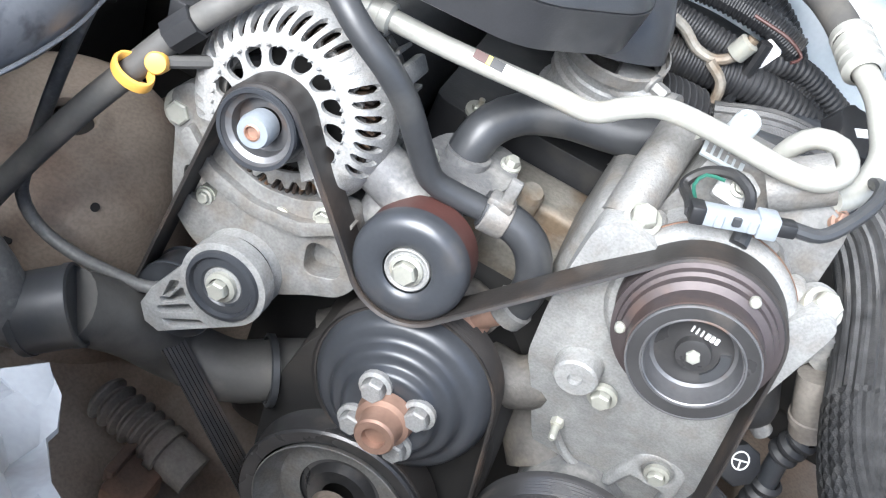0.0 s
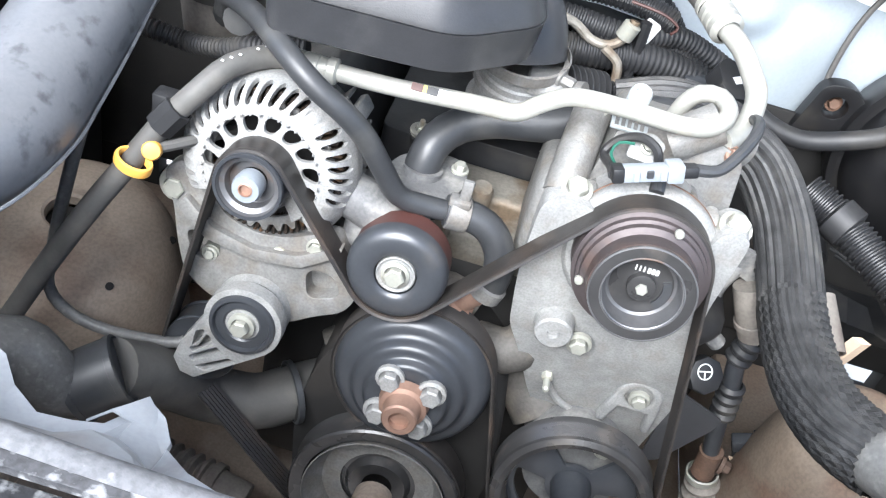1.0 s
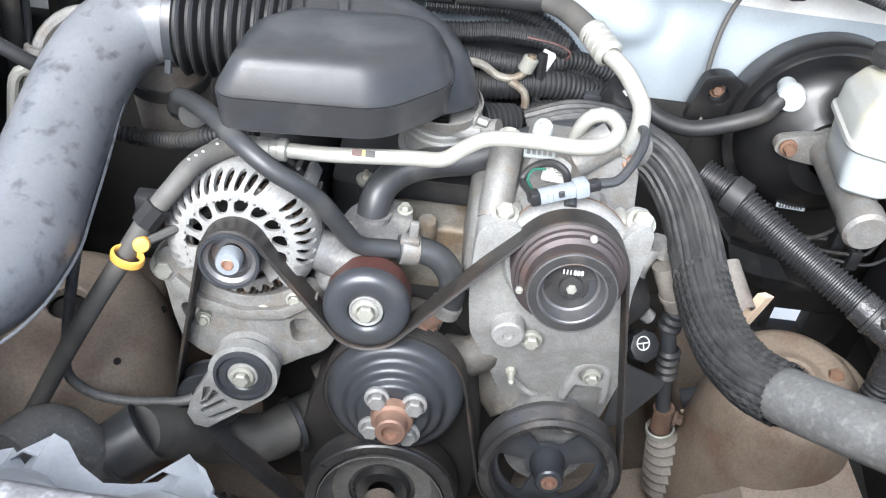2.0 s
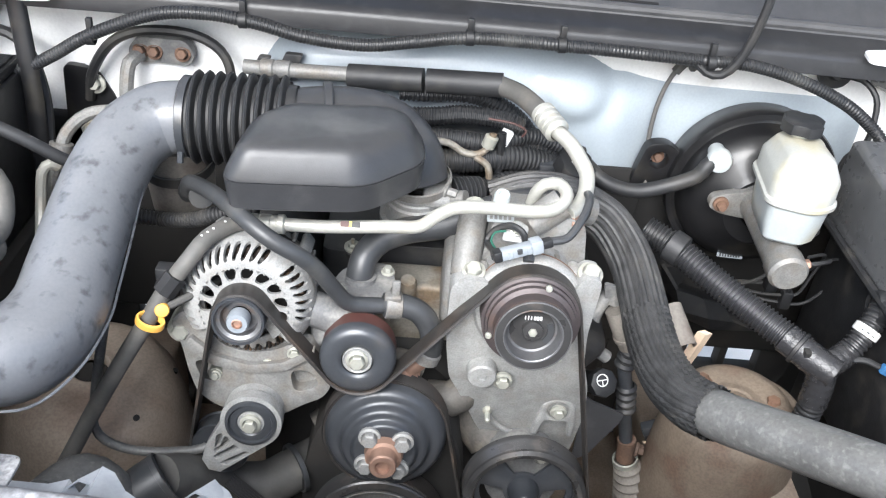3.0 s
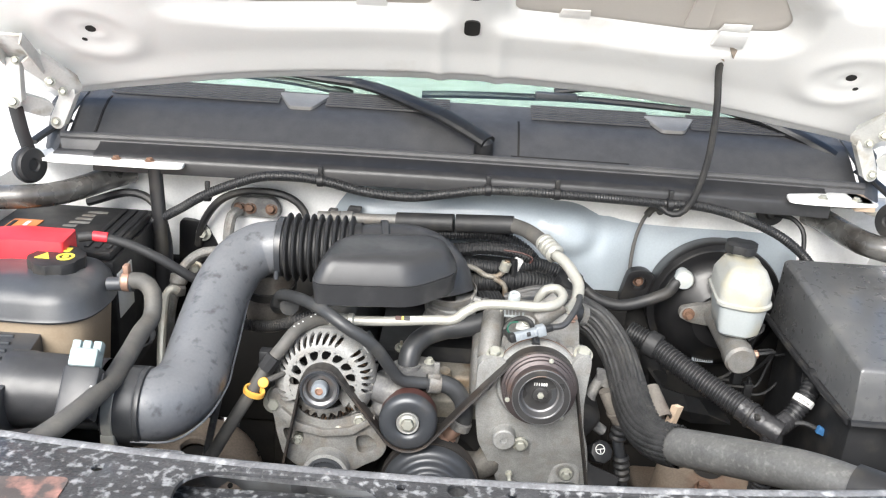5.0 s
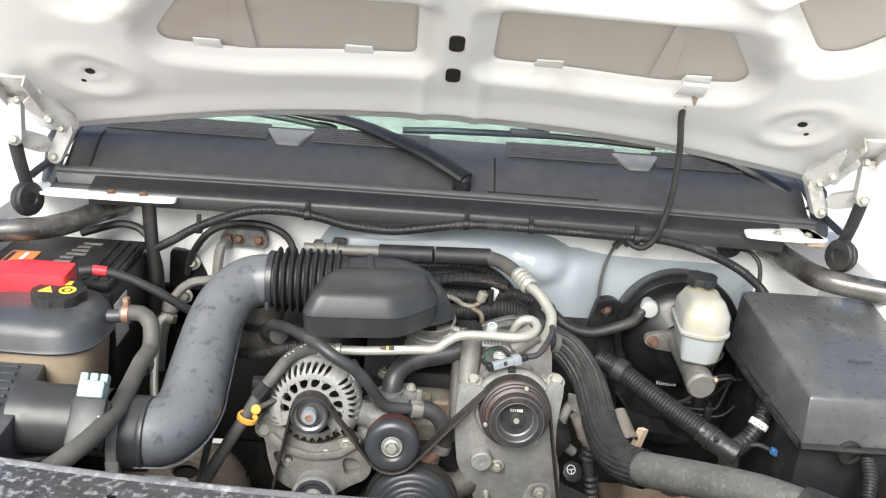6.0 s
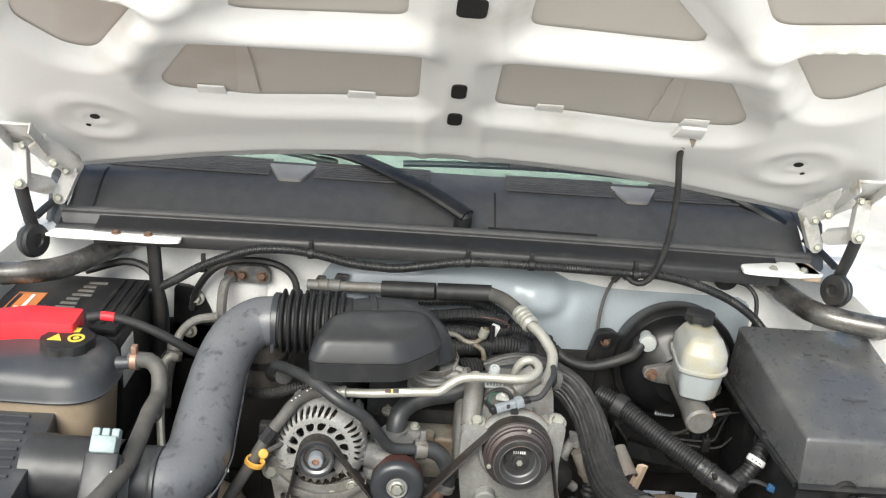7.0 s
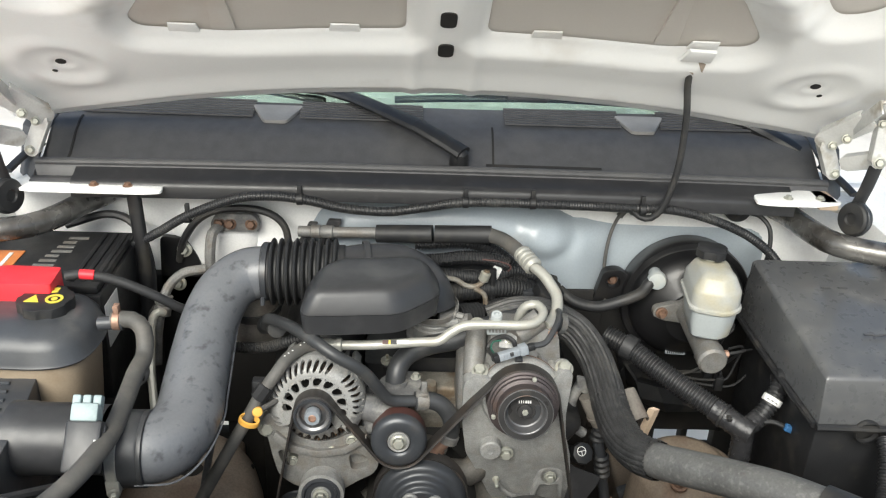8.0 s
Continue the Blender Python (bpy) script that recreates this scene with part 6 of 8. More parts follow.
tube(bm, [(-0.478, -0.03, 1.178), (-0.450, -0.03, 1.180), (-0.432, -0.04, 1.168), (-0.428, -0.06, 1.14), (-0.429, -0.1, 1.137), (-0.426, -0.161, 1.134), (-0.423, -0.223, 1.134), (-0.427, -0.284, 1.139), (-0.443, -0.336, 1.137), (-0.471, -0.378, 1.129)], 0.0125, 14, 0.01)
part("hose", bm, M_DUSTHOSE, rh)
bm = B()
lathe(bm, [(0.0135, 0), (0.0145, 0.001), (0.0145, 0.010), (0.0135, 0.011)], (-0.476, -0.03, 1.178), (1, 0, 0), 16)
box(bm, (-0.474, -0.036, 1.190), (-0.466, -0.024, 1.204), 0.001)
part("spring_clamp", bm, M_PINKHUB, rh, "rusty spring clamp")
bm = B()
lathe(bm, [(0.014, -0.012), (0.0155, -0.006), (0.0155, 0.006), (0.014, 0.012)], (-0.431, -0.09, 1.126), (0, -1, 0.3), 16)
part("joint", bm, M_DUSTHOSE, rh)
lean(None)

bat = thing("battery", (-0.68, 0.28, 0.92), "black car battery with an orange and white label", "battery")
bm = B()
box(bm, (-0.80, 0.14, 0.92), (-0.555, 0.36, 1.125), 0.006)
part("case", bm, M_BLACK, bat)
bm = B()
box(bm, (-0.795, 0.145, 1.125), (-0.56, 0.355, 1.140), 0.004)
part("lid", bm, M_BLACK, bat)
bm = B()
box(bm, (-0.772, 0.165, 1.1395), (-0.722, 0.265, 1.1415), 0)
part("label", bm, M_ORANGE, bat, "orange and white warning label")
for k in range(4):
    bm = B()
    box(bm, (-0.769 + 0.012 * k, 0.170, 1.1415), (-0.762 + 0.012 * k, 0.255 - 0.05 * (k % 2), 1.1425), 0)
    part("print_bar", bm, M_PRINT if k % 3 else M_BLACK, bat, "unreadable print")
for k in range(7):
    bm = B()
    box(bm, (-0.690 + 0.004 * k, 0.21 + 0.018 * k, 1.1395), (-0.655 - 0.006 * (k % 3) + 0.004 * k, 0.218 + 0.018 * k, 1.1412), 0)
    part("print_bar", bm, M_CAST, bat, "unreadable grey print")
for k in range(3):
    bm = B()
    box(bm, (-0.61 + 0.018 * k, 0.16, 1.1395), (-0.602 + 0.018 * k, 0.345, 1.143), 0.001)
    part("lid_rib", bm, M_BLACK, bat)
bm = B()
box(bm, (-0.5605, 0.15, 1.02), (-0.5535, 0.215, 1.10), 0.001)
part("side_label", bm, M_PRINT, bat, "torn white side label")
bm = B()
box(bm, (-0.82, 0.12, 0.56), (-0.54, 0.40, 0.92), 0.01)
solid("battery_tray", bm, M_DARK, "dark plastic battery tray", "tray")
red = thing("terminal_cover", (-0.64, 0.09, 1.141), "bright red plastic battery terminal cover", "terminal cover")
bm = B()
prism(bm, round_corners([(-0.80, 0.040), (-0.72, 0.055), (-0.68, 0.066), (-0.600, 0.066), (-0.603, 0.125), (-0.69, 0.128), (-0.745, 0.105), (-0.80, 0.095)], 0.006), 0.034, Matrix.Translation((0, 0, 1.151)), bevel=0.005)
box(bm, (-0.79, 0.07, 1.13), (-0.605, 0.118, 1.158), 0.004)
part("cover", bm, M_RED, red)
pc = thing("battery_cable", (-0.5, 0.12, 1.12), "black taped battery cable with a red tape band", "cable")
bm = B()
tube(bm, [(-0.59, 0.10, 1.182), (-0.565, 0.108, 1.182), (-0.52, 0.115, 1.170), (-0.47, 0.12, 1.145), (-0.43, 0.13, 1.115), (-0.41, 0.15, 1.09), (-0.40, 0.2, 1.02)], 0.0078, 12, 0.008)
part("conduit", bm, M_RUBBER, pc)
bm = B()
lathe(bm, [(0.0074, 0), (0.0082, 0.001), (0.0082, 0.022), (0.0074, 0.023)], (-0.570, 0.107, 1.183), (1, 0.15, -0.12), 16)
part("tape", bm, M_RED, pc, "red tape band")

# strut bar beside the battery
bm = B()
tube(bm, [(-0.552, 0.352, 1.232), (-0.548, 0.345, 1.18), (-0.541, 0.330, 1.10), (-0.538, 0.315, 1.0), (-0.535, 0.30, 0.8)], 0.0135, 12, 0.02, flat=0.6, up=(0, 1, 0))
solid("support_strut", bm, M_GLOSS, "gloss black steel support strut below the cowl", "strut")

# firewall fittings behind the duct
fit = thing("evaporator_fittings", (-0.39, 0.42, 1.05), "rusty fittings on a grey block with two grey pipes", "pipe fittings")
bm = B()
prism(bm, round_corners([(-0.430, 1.118), (-0.345, 1.118), (-0.338, 1.135), (-0.350, 1.155), (-0.42, 1.155), (-0.434, 1.135)], 0.010), 0.018, front(0.432), bevel=0.003)
part("plate", bm, M_PAINTCAST, fit, "grey fitting block")
for x in (-0.415, -0.395, -0.355):
    bm = B()
    bolt(bm, (x, 0.414, 1.135), (0, -1, 0.3), 0.008, 0.012)
    part("fitting", bm, M_RUST, fit)
bm = B()
tube(bm, [(-0.415, 0.41, 1.13), (-0.425, 0.39, 1.125), (-0.43, 0.38, 1.09), (-0.43, 0.37, 1.04), (-0.43, 0.35, 0.98)], 0.010, 10, 0.01)
part("pipe", bm, M_CAST, fit)
bm = B()
tube(bm, [(-0.43, 0.34, 1.075), (-0.47, 0.33, 1.07), (-0.495, 0.31, 1.05), (-0.503, 0.29, 1.02), (-0.51, 0.27, 0.98), (-0.512, 0.25, 0.92)], 0.009, 10, 0.01)
part("pipe", bm, M_CAST, fit)
bm = B()
lathe(bm, [(0.011, -0.02), (0.016, -0.018), (0.016, -0.004), (0.013, 0), (0.016, 0.004), (0.016, 0.018), (0.011, 0.02)], (-0.502, 0.292, 1.022), (0.15, 0.3, 1), 16)
part("joint", bm, M_CAST, fit)
bm = B()
tube(bm, [(-0.490, 0.252, 1.028), (-0.497, 0.247, 1.034), (-0.507, 0.241, 1.024), (-0.510, 0.225, 0.98), (-0.505, 0.19, 0.93), (-0.49, 0.14, 0.88)], 0.0075, 10, 0.01)
solid("liquid_line", bm, M_TUBE, "pale aluminium refrigerant line beside the duct", "pipe")

# grey canister behind the duct
can = thing("vacuum_canister", (-0.34, 0.24, 0.9), "grey-beige plastic canister with a dark band", "canister")
bm = B()
lathe(bm, [(0, -0.10), (0.03, -0.10), (0.043, -0.09), (0.046, -0.01), (0.046, 0.03), (0, 0.03)], (-0.325, 0.245, 1.07), (0, -0.2, 1), 32)
part("body", bm, M_GAITER, can)
bm = B()
lathe(bm, [(0.0462, -0.006), (0.0485, -0.005), (0.0485, 0.010), (0.0462, 0.011)], (-0.325, 0.245, 1.055), (0, -0.2, 1), 32)
part("band", bm, M_RUBBER, can)

# ---- brake booster and master cylinder ----
bb = thing("brake_booster", (0.49, 0.38, 0.88), "large gloss black round brake booster on the firewall", "brake booster")
BX, BZ = 0.497, 1.012
bm = B()
lathe(bm, [(0.03, 0.005), (0.055, 0.006), (0.062, 0.0), (0.085, -0.010), (0.105, -0.026), (0.112, -0.045), (0.113, -0.056), (0.120, -0.058)], (BX, 0.315, BZ), (0, -1, 0), 72)
part("front_shell", bm, M_GLOSS, bb, sharp=40)
bm = B()
lathe(bm, [(0.1185, -0.054), (0.1265, -0.055), (0.1285, -0.060), (0.1275, -0.072), (0.125, -0.10), (0.10, -0.125), (0, -0.125)], (BX, 0.315, BZ), (0, -1, 0), 72)
part("rear_shell", bm, M_GLOSS, bb, "black rear shell with a rusty crimped edge", sharp=40)
bm = B()
prism(bm, round_corners([(0.472, 0.913), (0.512, 0.911), (0.513, 0.925), (0.473, 0.927)], 0.002), 0.001, Matrix.Translation((0, 0.336, 0)) @ Matrix.Translation((0, 0, 0.919)) @ Matrix.Rotation(radians(-24), 4, "X") @ Matrix.Translation((0, 0, -0.919)) @ XZ)
lab = part("label", bm, M_CONN, bb, "small pale grey type label")
for k in range(8):
    bm = B()
    x = 0.476 + 0.0042 * k
    prism(bm, [(x, 0.914), (x + 0.0022, 0.914), (x + 0.0022, 0.920), (x, 0.920)], 0.0006, Matrix.Translation((0, 0.3348, 0)) @ Matrix.Translation((0, 0, 0.919)) @ Matrix.Rotation(radians(-24), 4, "X") @ Matrix.Translation((0, 0, -0.919)) @ XZ)
    part("print_bar", bm, M_BLACK, lab)
bm = B()
lathe(bm, [(0.012, -0.03), (0.0125, 0.0), (0.0175, 0.002), (0.0175, 0.012), (0.0155, 0.016), (0.008, 0.018), (0, 0.018)], (0.416, 0.320, 1.088), (-0.15, -1, 0.1), 28)
part("check_valve", bm, M_MILK, bb, "white plastic check valve")
bm = B()
tube(bm, [(0.409, 0.316, 1.086), (0.398, 0.31, 1.079), (0.389, 0.31, 1.062), (0.349, 0.31, 1.042), (0.305, 0.31, 1.030), (0.262, 0.315, 1.038), (0.235, 0.33, 1.055)], 0.0108, 14, 0.010)
solid("vacuum_hose", bm, M_RUBBER, "black rubber vacuum hose to the brake booster", "hose")
bl = thing("brake_pipes", (0.53, 0.24, 0.9), "thin steel brake pipes held in a black clip", "pipe")
for pts in ([(0.40, 0.30, 0.915), (0.45, 0.26, 0.918), (0.492, 0.24, 0.919), (0.532, 0.24, 0.917), (0.556, 0.24, 0.921), (0.566, 0.24, 0.955), (0.571, 0.235, 0.988), (0.56, 0.22, 1.005), (0.53, 0.2, 1.012)],
            [(0.42, 0.32, 0.895), (0.48, 0.26, 0.902), (0.54, 0.24, 0.903), (0.571, 0.24, 0.906), (0.593, 0.24, 0.932), (0.610, 0.24, 0.958), (0.617, 0.24, 0.975), (0.600, 0.235, 0.990), (0.573, 0.23, 0.990)]):
    bm = B()
    tube(bm, pts, 0.0023, 8, 0.008)
    part("pipe", bm, M_RUBBER, bl)
bm = B()
box(bm, (0.533, 0.232, 0.896), (0.549, 0.248, 0.926), 0.003)
box(bm, (0.538, 0.234, 0.924), (0.544, 0.246, 0.936), 0.002)
part("clip", bm, M_BLACK, bl)
cbk = thing("column_bracket", (0.46, 0.36, 0.83), "black dusty steel steering column bracket", "bracket")
bm = B()
loft(bm, [[(0.385, 0.33, 0.895), (0.402, 0.29, 0.880), (0.44, 0.285, 0.868), (0.475, 0.30, 0.850)], [(0.395, 0.33, 0.862), (0.415, 0.285, 0.846), (0.455, 0.28, 0.838), (0.50, 0.295, 0.822)],
          [(0.405, 0.34, 0.835), (0.43, 0.30, 0.822), (0.47, 0.295, 0.808), (0.55, 0.31, 0.800)], [(0.41, 0.42, 0.82), (0.44, 0.42, 0.80), (0.49, 0.42, 0.785), (0.55, 0.42, 0.785)]])
thick(bm, 0.006)
part("plate", bm, M_BLACK, cbk, sharp=25)
bm = B()
tube(bm, [(0.40, 0.33, 0.87), (0.405, 0.42, 0.88)], 0.022, 14, 0.02)
part("sleeve", bm, M_BLACK, cbk)
bp2 = thing("booster_bracket", (0.33, 0.42, 1.0), "black bracket with a rusty bolt beside the booster", "bracket")
bm = B()
prism(bm, round_corners([(0.315, 1.0), (0.40, 1.0), (0.40, 1.045), (0.36, 1.075), (0.33, 1.07)], 0.012), 0.02, front(0.40), [circle(0.352, 1.045, 0.014, 16)], bevel=0.004)
part("plate", bm, M_GLOSS, bp2)
bm = B()
bolt(bm, (0.352, 0.395, 1.045), (0, -1, 0.2), 0.007, 0.008)
part("bolt", bm, M_RUST, bp2)

mc = thing("master_cylinder", (0.49, 0.2, 0.99), "grey cast brake master cylinder with a milky fluid reservoir", "master cylinder")
bm = B()
lathe(bm, [(0.030, 0.0), (0.028, 0.02), (0.024, 0.03), (0.024, 0.15), (0.026, 0.155), (0.026, 0.18), (0.022, 0.185), (0, 0.185)], (0.49, 0.318, 1.028), (0, -1, -0.06), 32)
prism(bm, round_corners([(0.420, 1.018), (0.44, 1.008), (0.50, 1.0), (0.56, 1.02), (0.56, 1.035), (0.50, 1.055), (0.44, 1.04), (0.422, 1.035)], 0.008), 0.014, front(0.305), bevel=0.004)
part("body", bm, M_CAST, mc)
bm = B()
bolt(bm, (0.436, 0.288, 1.026), (0, -1, 0), 0.0070, 0.012, 1.6)
part("bolt", bm, M_RUST, mc)
ro = round_corners([(0.444, 0.165), (0.50, 0.145), (0.535, 0.165), (0.540, 0.25), (0.515, 0.285), (0.455, 0.275)], 0.018, 4)
lo = round_corners([(0.449, 0.166), (0.50, 0.149), (0.531, 0.168), (0.535, 0.245), (0.511, 0.275), (0.459, 0.265)], 0.014, 4)
bm = B()
loft(bm, ring_rows([(1.044, 0.014, lo), (1.050, 0.007, lo), (1.070, 0.003, lo), (1.100, 0.0, lo), (1.104, 0.0, lo)]), closed=True, caps=True)
rb = part("reservoir_base", bm, M_MILK, mc, "milky white reservoir with yellowed top")
bm = B()
loft(bm, ring_rows([(1.100, 0.001, ro), (1.103, -0.002, ro), (1.108, -0.002, ro), (1.110, 0.002, ro), (1.136, 0.003, ro), (1.141, 0.006, ro), (1.158, 0.017, ro), (1.162, 0.021, ro), (1.166, 0.034, ro)]), closed=True, caps=True)
part("reservoir_top", bm, material("yellowed_plastic", (0.395, 0.40, 0.375), 0.36, grain=14, bump=0.03, spread=0.1, dirt=(0.38, 0.355, 0.27), dirt_at=0.56, dirt_scale=16), mc, "yellowed white upper reservoir")
bm = B()
lathe(bm, [(0.016, -0.012), (0.016, 0.0), (0, 0.0)], (0.492, 0.245, 1.172), (0, -0.1, 1), 24)
part("neck", bm, M_MILK, mc)
bm = B()
prism(bm, [(0.492 + r * math.cos(2 * math.pi * k / 32), 0.245 + r * math.sin(2 * math.pi * k / 32)) for k in range(32) for r in ((0.028 if k % 8 < 5 else 0.0235),)], 0.014, Matrix.Translation((0, 0, 1.172)), bevel=0.003)
cp2 = part("cap", bm, M_BLACK, mc, "black cap with a yellow mark")
bm = B()
prism(bm, circle(0.492, 0.245, 0.011, 20), 0.001, Matrix.Translation((0, 0, 1.1848)), [circle(0.492, 0.245, 0.008, 16)])
part("mark", bm, M_FADED, cp2)
bm = B()
for pts in ([(0.515, 0.16, 1.018), (0.535, 0.16, 1.022), (0.555, 0.17, 1.02), (0.565, 0.20, 1.0), (0.56, 0.24, 0.95), (0.54, 0.27, 0.91), (0.50, 0.28, 0.90), (0.46, 0.27, 0.905)],
            [(0.515, 0.19, 1.03), (0.54, 0.20, 1.045), (0.548, 0.23, 1.04), (0.545, 0.26, 0.97), (0.52, 0.27, 0.915), (0.47, 0.265, 0.90)]):
    tube(bm, pts, 0.003, 8, 0.012)
part("brake_line", bm, M_RUBBER, mc)
bm = B()
lathe(bm, [(0.006, 0), (0.007, 0.002), (0.007, 0.012), (0.004, 0.014)], (0.512, 0.16, 1.018), (1, 0, 0.15), 6)
part("line_nut", bm, M_PINKHUB, mc)
bm = B()
box(bm, (0.528, 0.255, 0.90), (0.545, 0.275, 0.935), 0.003)
part("line_clip", bm, M_BLACK, mc)

shift(mc, -0.007, 0.008, 0.002)
for o in (lab, *[c for c in bb.children if c.name.startswith("print")]):
    shift(o, -0.010, 0, 0)

# ---- fuse box ----
fb = thing("fuse_box", (0.72, 0.12, 0.95), "large black plastic fuse box with a sloping lid", "fuse box")
bm = B()
lid = [[(0.600, 0.292, 1.035), (0.612, -0.052, 1.035), (0.90, -0.052, 1.035), (0.90, 0.292, 1.035)],
       [(0.602, 0.290, 1.050), (0.613, -0.050, 1.047), (0.90, -0.050, 1.047), (0.90, 0.290, 1.050)],
       [(0.604, 0.287, 1.148), (0.614, -0.038, 1.112), (0.90, -0.038, 1.112), (0.90, 0.287, 1.148)],
       [(0.612, 0.282, 1.153), (0.620, -0.032, 1.117), (0.895, -0.032, 1.117), (0.895, 0.282, 1.153)]]
loft(bm, lid, closed=True, caps=True)
bmesh.ops.bevel(bm, geom=[e for e in bm.edges], offset=0.004, segments=2, profile=0.5, affect="EDGES", clamp_overlap=True)
lidp = part("lid", bm, M_LID, fb, "black lid with worn grey marks")
bm = B()
tube(bm, [(0.598, 0.30, 1.034), (0.600, 0.13, 1.034), (0.609, -0.05, 1.034)], 0.006, 8, 0.05)
tube(bm, [(0.609, -0.055, 1.034), (0.70, -0.057, 1.034), (0.80, -0.057, 1.034), (0.90, -0.057, 1.034)], 0.006, 8, 0.05)
lathe(bm, [(0.019, -0.006), (0.021, 0.0), (0.019, 0.006)], (0.690, -0.055, 1.028), (0, -1, 0), 20)
lathe(bm, [(0.020, -0.012), (0.022, 0.0), (0.020, 0.008)], (0.606, 0.085, 1.022), (-1, 0, 0), 24)
part("rim", bm, M_BLACK, fb)
bm = B()
box(bm, (0.618, -0.04, 0.80), (0.90, 0.28, 1.034), 0.008)
part("base", bm, M_BLACK, fb)
for x, y in ((0.70, 0.19), (0.73, 0.19), (0.72, 0.06), (0.745, 0.06), (0.7325, 0.058)):
    bm = B()
    box(bm, (x - 0.008, y - 0.002, 1.0), (x + 0.008, y + 0.002, 1.0015), 0, m=Matrix.Translation((0, 0, 0.122 + 0.115 * (y + 0.03))))
    part("moulded_mark", bm, M_COWL, lidp)
bm = B()
box(bm, (0.62, -0.03, 0.55), (0.90, 0.27, 0.80), 0.01)
solid("fuse_box_bracket", bm, M_DARK, "dark steel bracket under the fuse box", "bracket")


shift(fb, -0.028, 0, 0)

# ---- looms ----
def loom(name, pts, r, label, pitch=0.0055, depth=0.0018, mat=None):
    t = thing(name, pts[0], label, "wiring loom", "wiring looms")
    b = B()
    tube(b, pts, r, 12, ribs=(pitch, depth))
    part("conduit", b, mat or M_CONDUIT, t)
    return t


lm = loom("wiring_loom", [(0.31, 0.225, 1.02), (0.345, 0.20, 1.012), (0.395, 0.150, 0.995), (0.448, 0.10, 0.978), (0.492, 0.058, 0.966)], 0.0180, "thick black corrugated wiring loom", 0.0058, 0.0028, M_CONDUIT)
bm = B()
lathe(bm, [(0.0195, -0.012), (0.023, -0.010), (0.023, 0.010), (0.0195, 0.012)], (0.348, 0.198, 1.011), (0.75, -0.55, -0.2), 20)
part("collar", bm, M_RUBBER, lm)
bm = B()
tube(bm, [(0.472, 0.075, 0.971), (0.490, 0.058, 0.965), (0.507, 0.042, 0.960), (0.524, 0.030, 0.955)], 0.0200, 16, 0.006, ribs=(0.011, 0.0005))
tube(bm, [(0.512, 0.038, 0.957), (0.528, 0.046, 0.962), (0.548, 0.058, 0.970)], 0.0165, 14, 0.006, ribs=(0.009, 0.0005))
tube(bm, [(0.512, 0.038, 0.957), (0.514, 0.034, 0.932), (0.513, 0.03, 0.905)], 0.0180, 14, 0.006, ribs=(0.010, 0.0005))
part("tape_wrap", bm, material("shiny_black_tape", (0.03, 0.03, 0.032), 0.25, grain=120, bump=0.5, spread=0.3), lm, "shiny black tape wrapping")
bm = B()
tube(bm, [(0.541, 0.053, 0.967), (0.562, 0.066, 0.990), (0.585, 0.09, 1.018), (0.60, 0.112, 1.04)], 0.0145, 12, ribs=(0.007, 0.0025))
part("branch", bm, M_CONDUIT, lm)
bm = B()
lathe(bm, [(0.0155, -0.006), (0.0168, -0.005), (0.0168, 0.005), (0.0155, 0.006)], (0.566, 0.070, 0.994), (0.5, 0.35, 0.8), 20)
part("tie_band", bm, M_PRINT, lm, "white tie band")
bm = B()
lathe(bm, [(0.0204, -0.003), (0.0222, -0.002), (0.0222, 0.002), (0.0204, 0.003)], (0.486, 0.062, 0.966), (0.7, -0.65, -0.2), 20)
box(bm, (0.483, 0.036, 0.972), (0.491, 0.048, 0.980), 0.001)
part("cable_tie", bm, M_BLACK, lm)
bm = B()
tube(bm, [(0.513, 0.03, 0.91), (0.510, 0.028, 0.87), (0.498, 0.025, 0.82), (0.475, 0.02, 0.77), (0.46, 0.0, 0.72)], 0.0155, 12, ribs=(0.0075, 0.0026))
part("branch", bm, M_CONDUIT, lm)
bp3 = thing("blue_plug", (0.585, 0.035, 0.955), "small blue plug with a black wire beside the fuse box", "plug")
bm = B()
box(bm, (-0.009, -0.005, -0.006), (0.009, 0.005, 0.006), 0.002, m=Matrix.Translation((0.588, 0.033, 0.964)) @ Matrix.Rotation(radians(25), 4, "Y"))
part("shell", bm, M_BLUE, bp3)
bm = B()
tube(bm, [(0.578, 0.034, 0.968), (0.560, 0.040, 0.972), (0.540, 0.045, 0.966)], 0.004, 8, 0.006)
part("wire", bm, M_RUBBER, bp3)
loom("wiring_loom", [(0.69, -0.06, 1.02), (0.688, -0.085, 1.0), (0.675, -0.12, 0.97), (0.65, -0.17, 0.955), (0.615, -0.21, 0.955), (0.58, -0.24, 0.96)], 0.0115, "black corrugated loom out of the fuse box")
hl = loom("wiring_loom", [(-0.69, 0.30, 1.115), (-0.62, 0.325, 1.116), (-0.559, 0.337, 1.124), (-0.511, 0.337, 1.149), (-0.464, 0.337, 1.179), (-0.409, 0.337, 1.205), (-0.356, 0.337, 1.223), (-0.294, 0.338, 1.227), (-0.232, 0.34, 1.219), (-0.17, 0.34, 1.206), (-0.09, 0.34, 1.202), (-0.02, 0.34, 1.213),
                          (0.06, 0.34, 1.225), (0.21, 0.34, 1.225), (0.36, 0.345, 1.220), (0.43, 0.345, 1.219), (0.50, 0.343, 1.205), (0.57, 0.335, 1.180), (0.62, 0.325, 1.148), (0.645, 0.30, 1.12)], 0.0085, "long black corrugated loom clipped along the firewall", 0.0046, 0.0009)
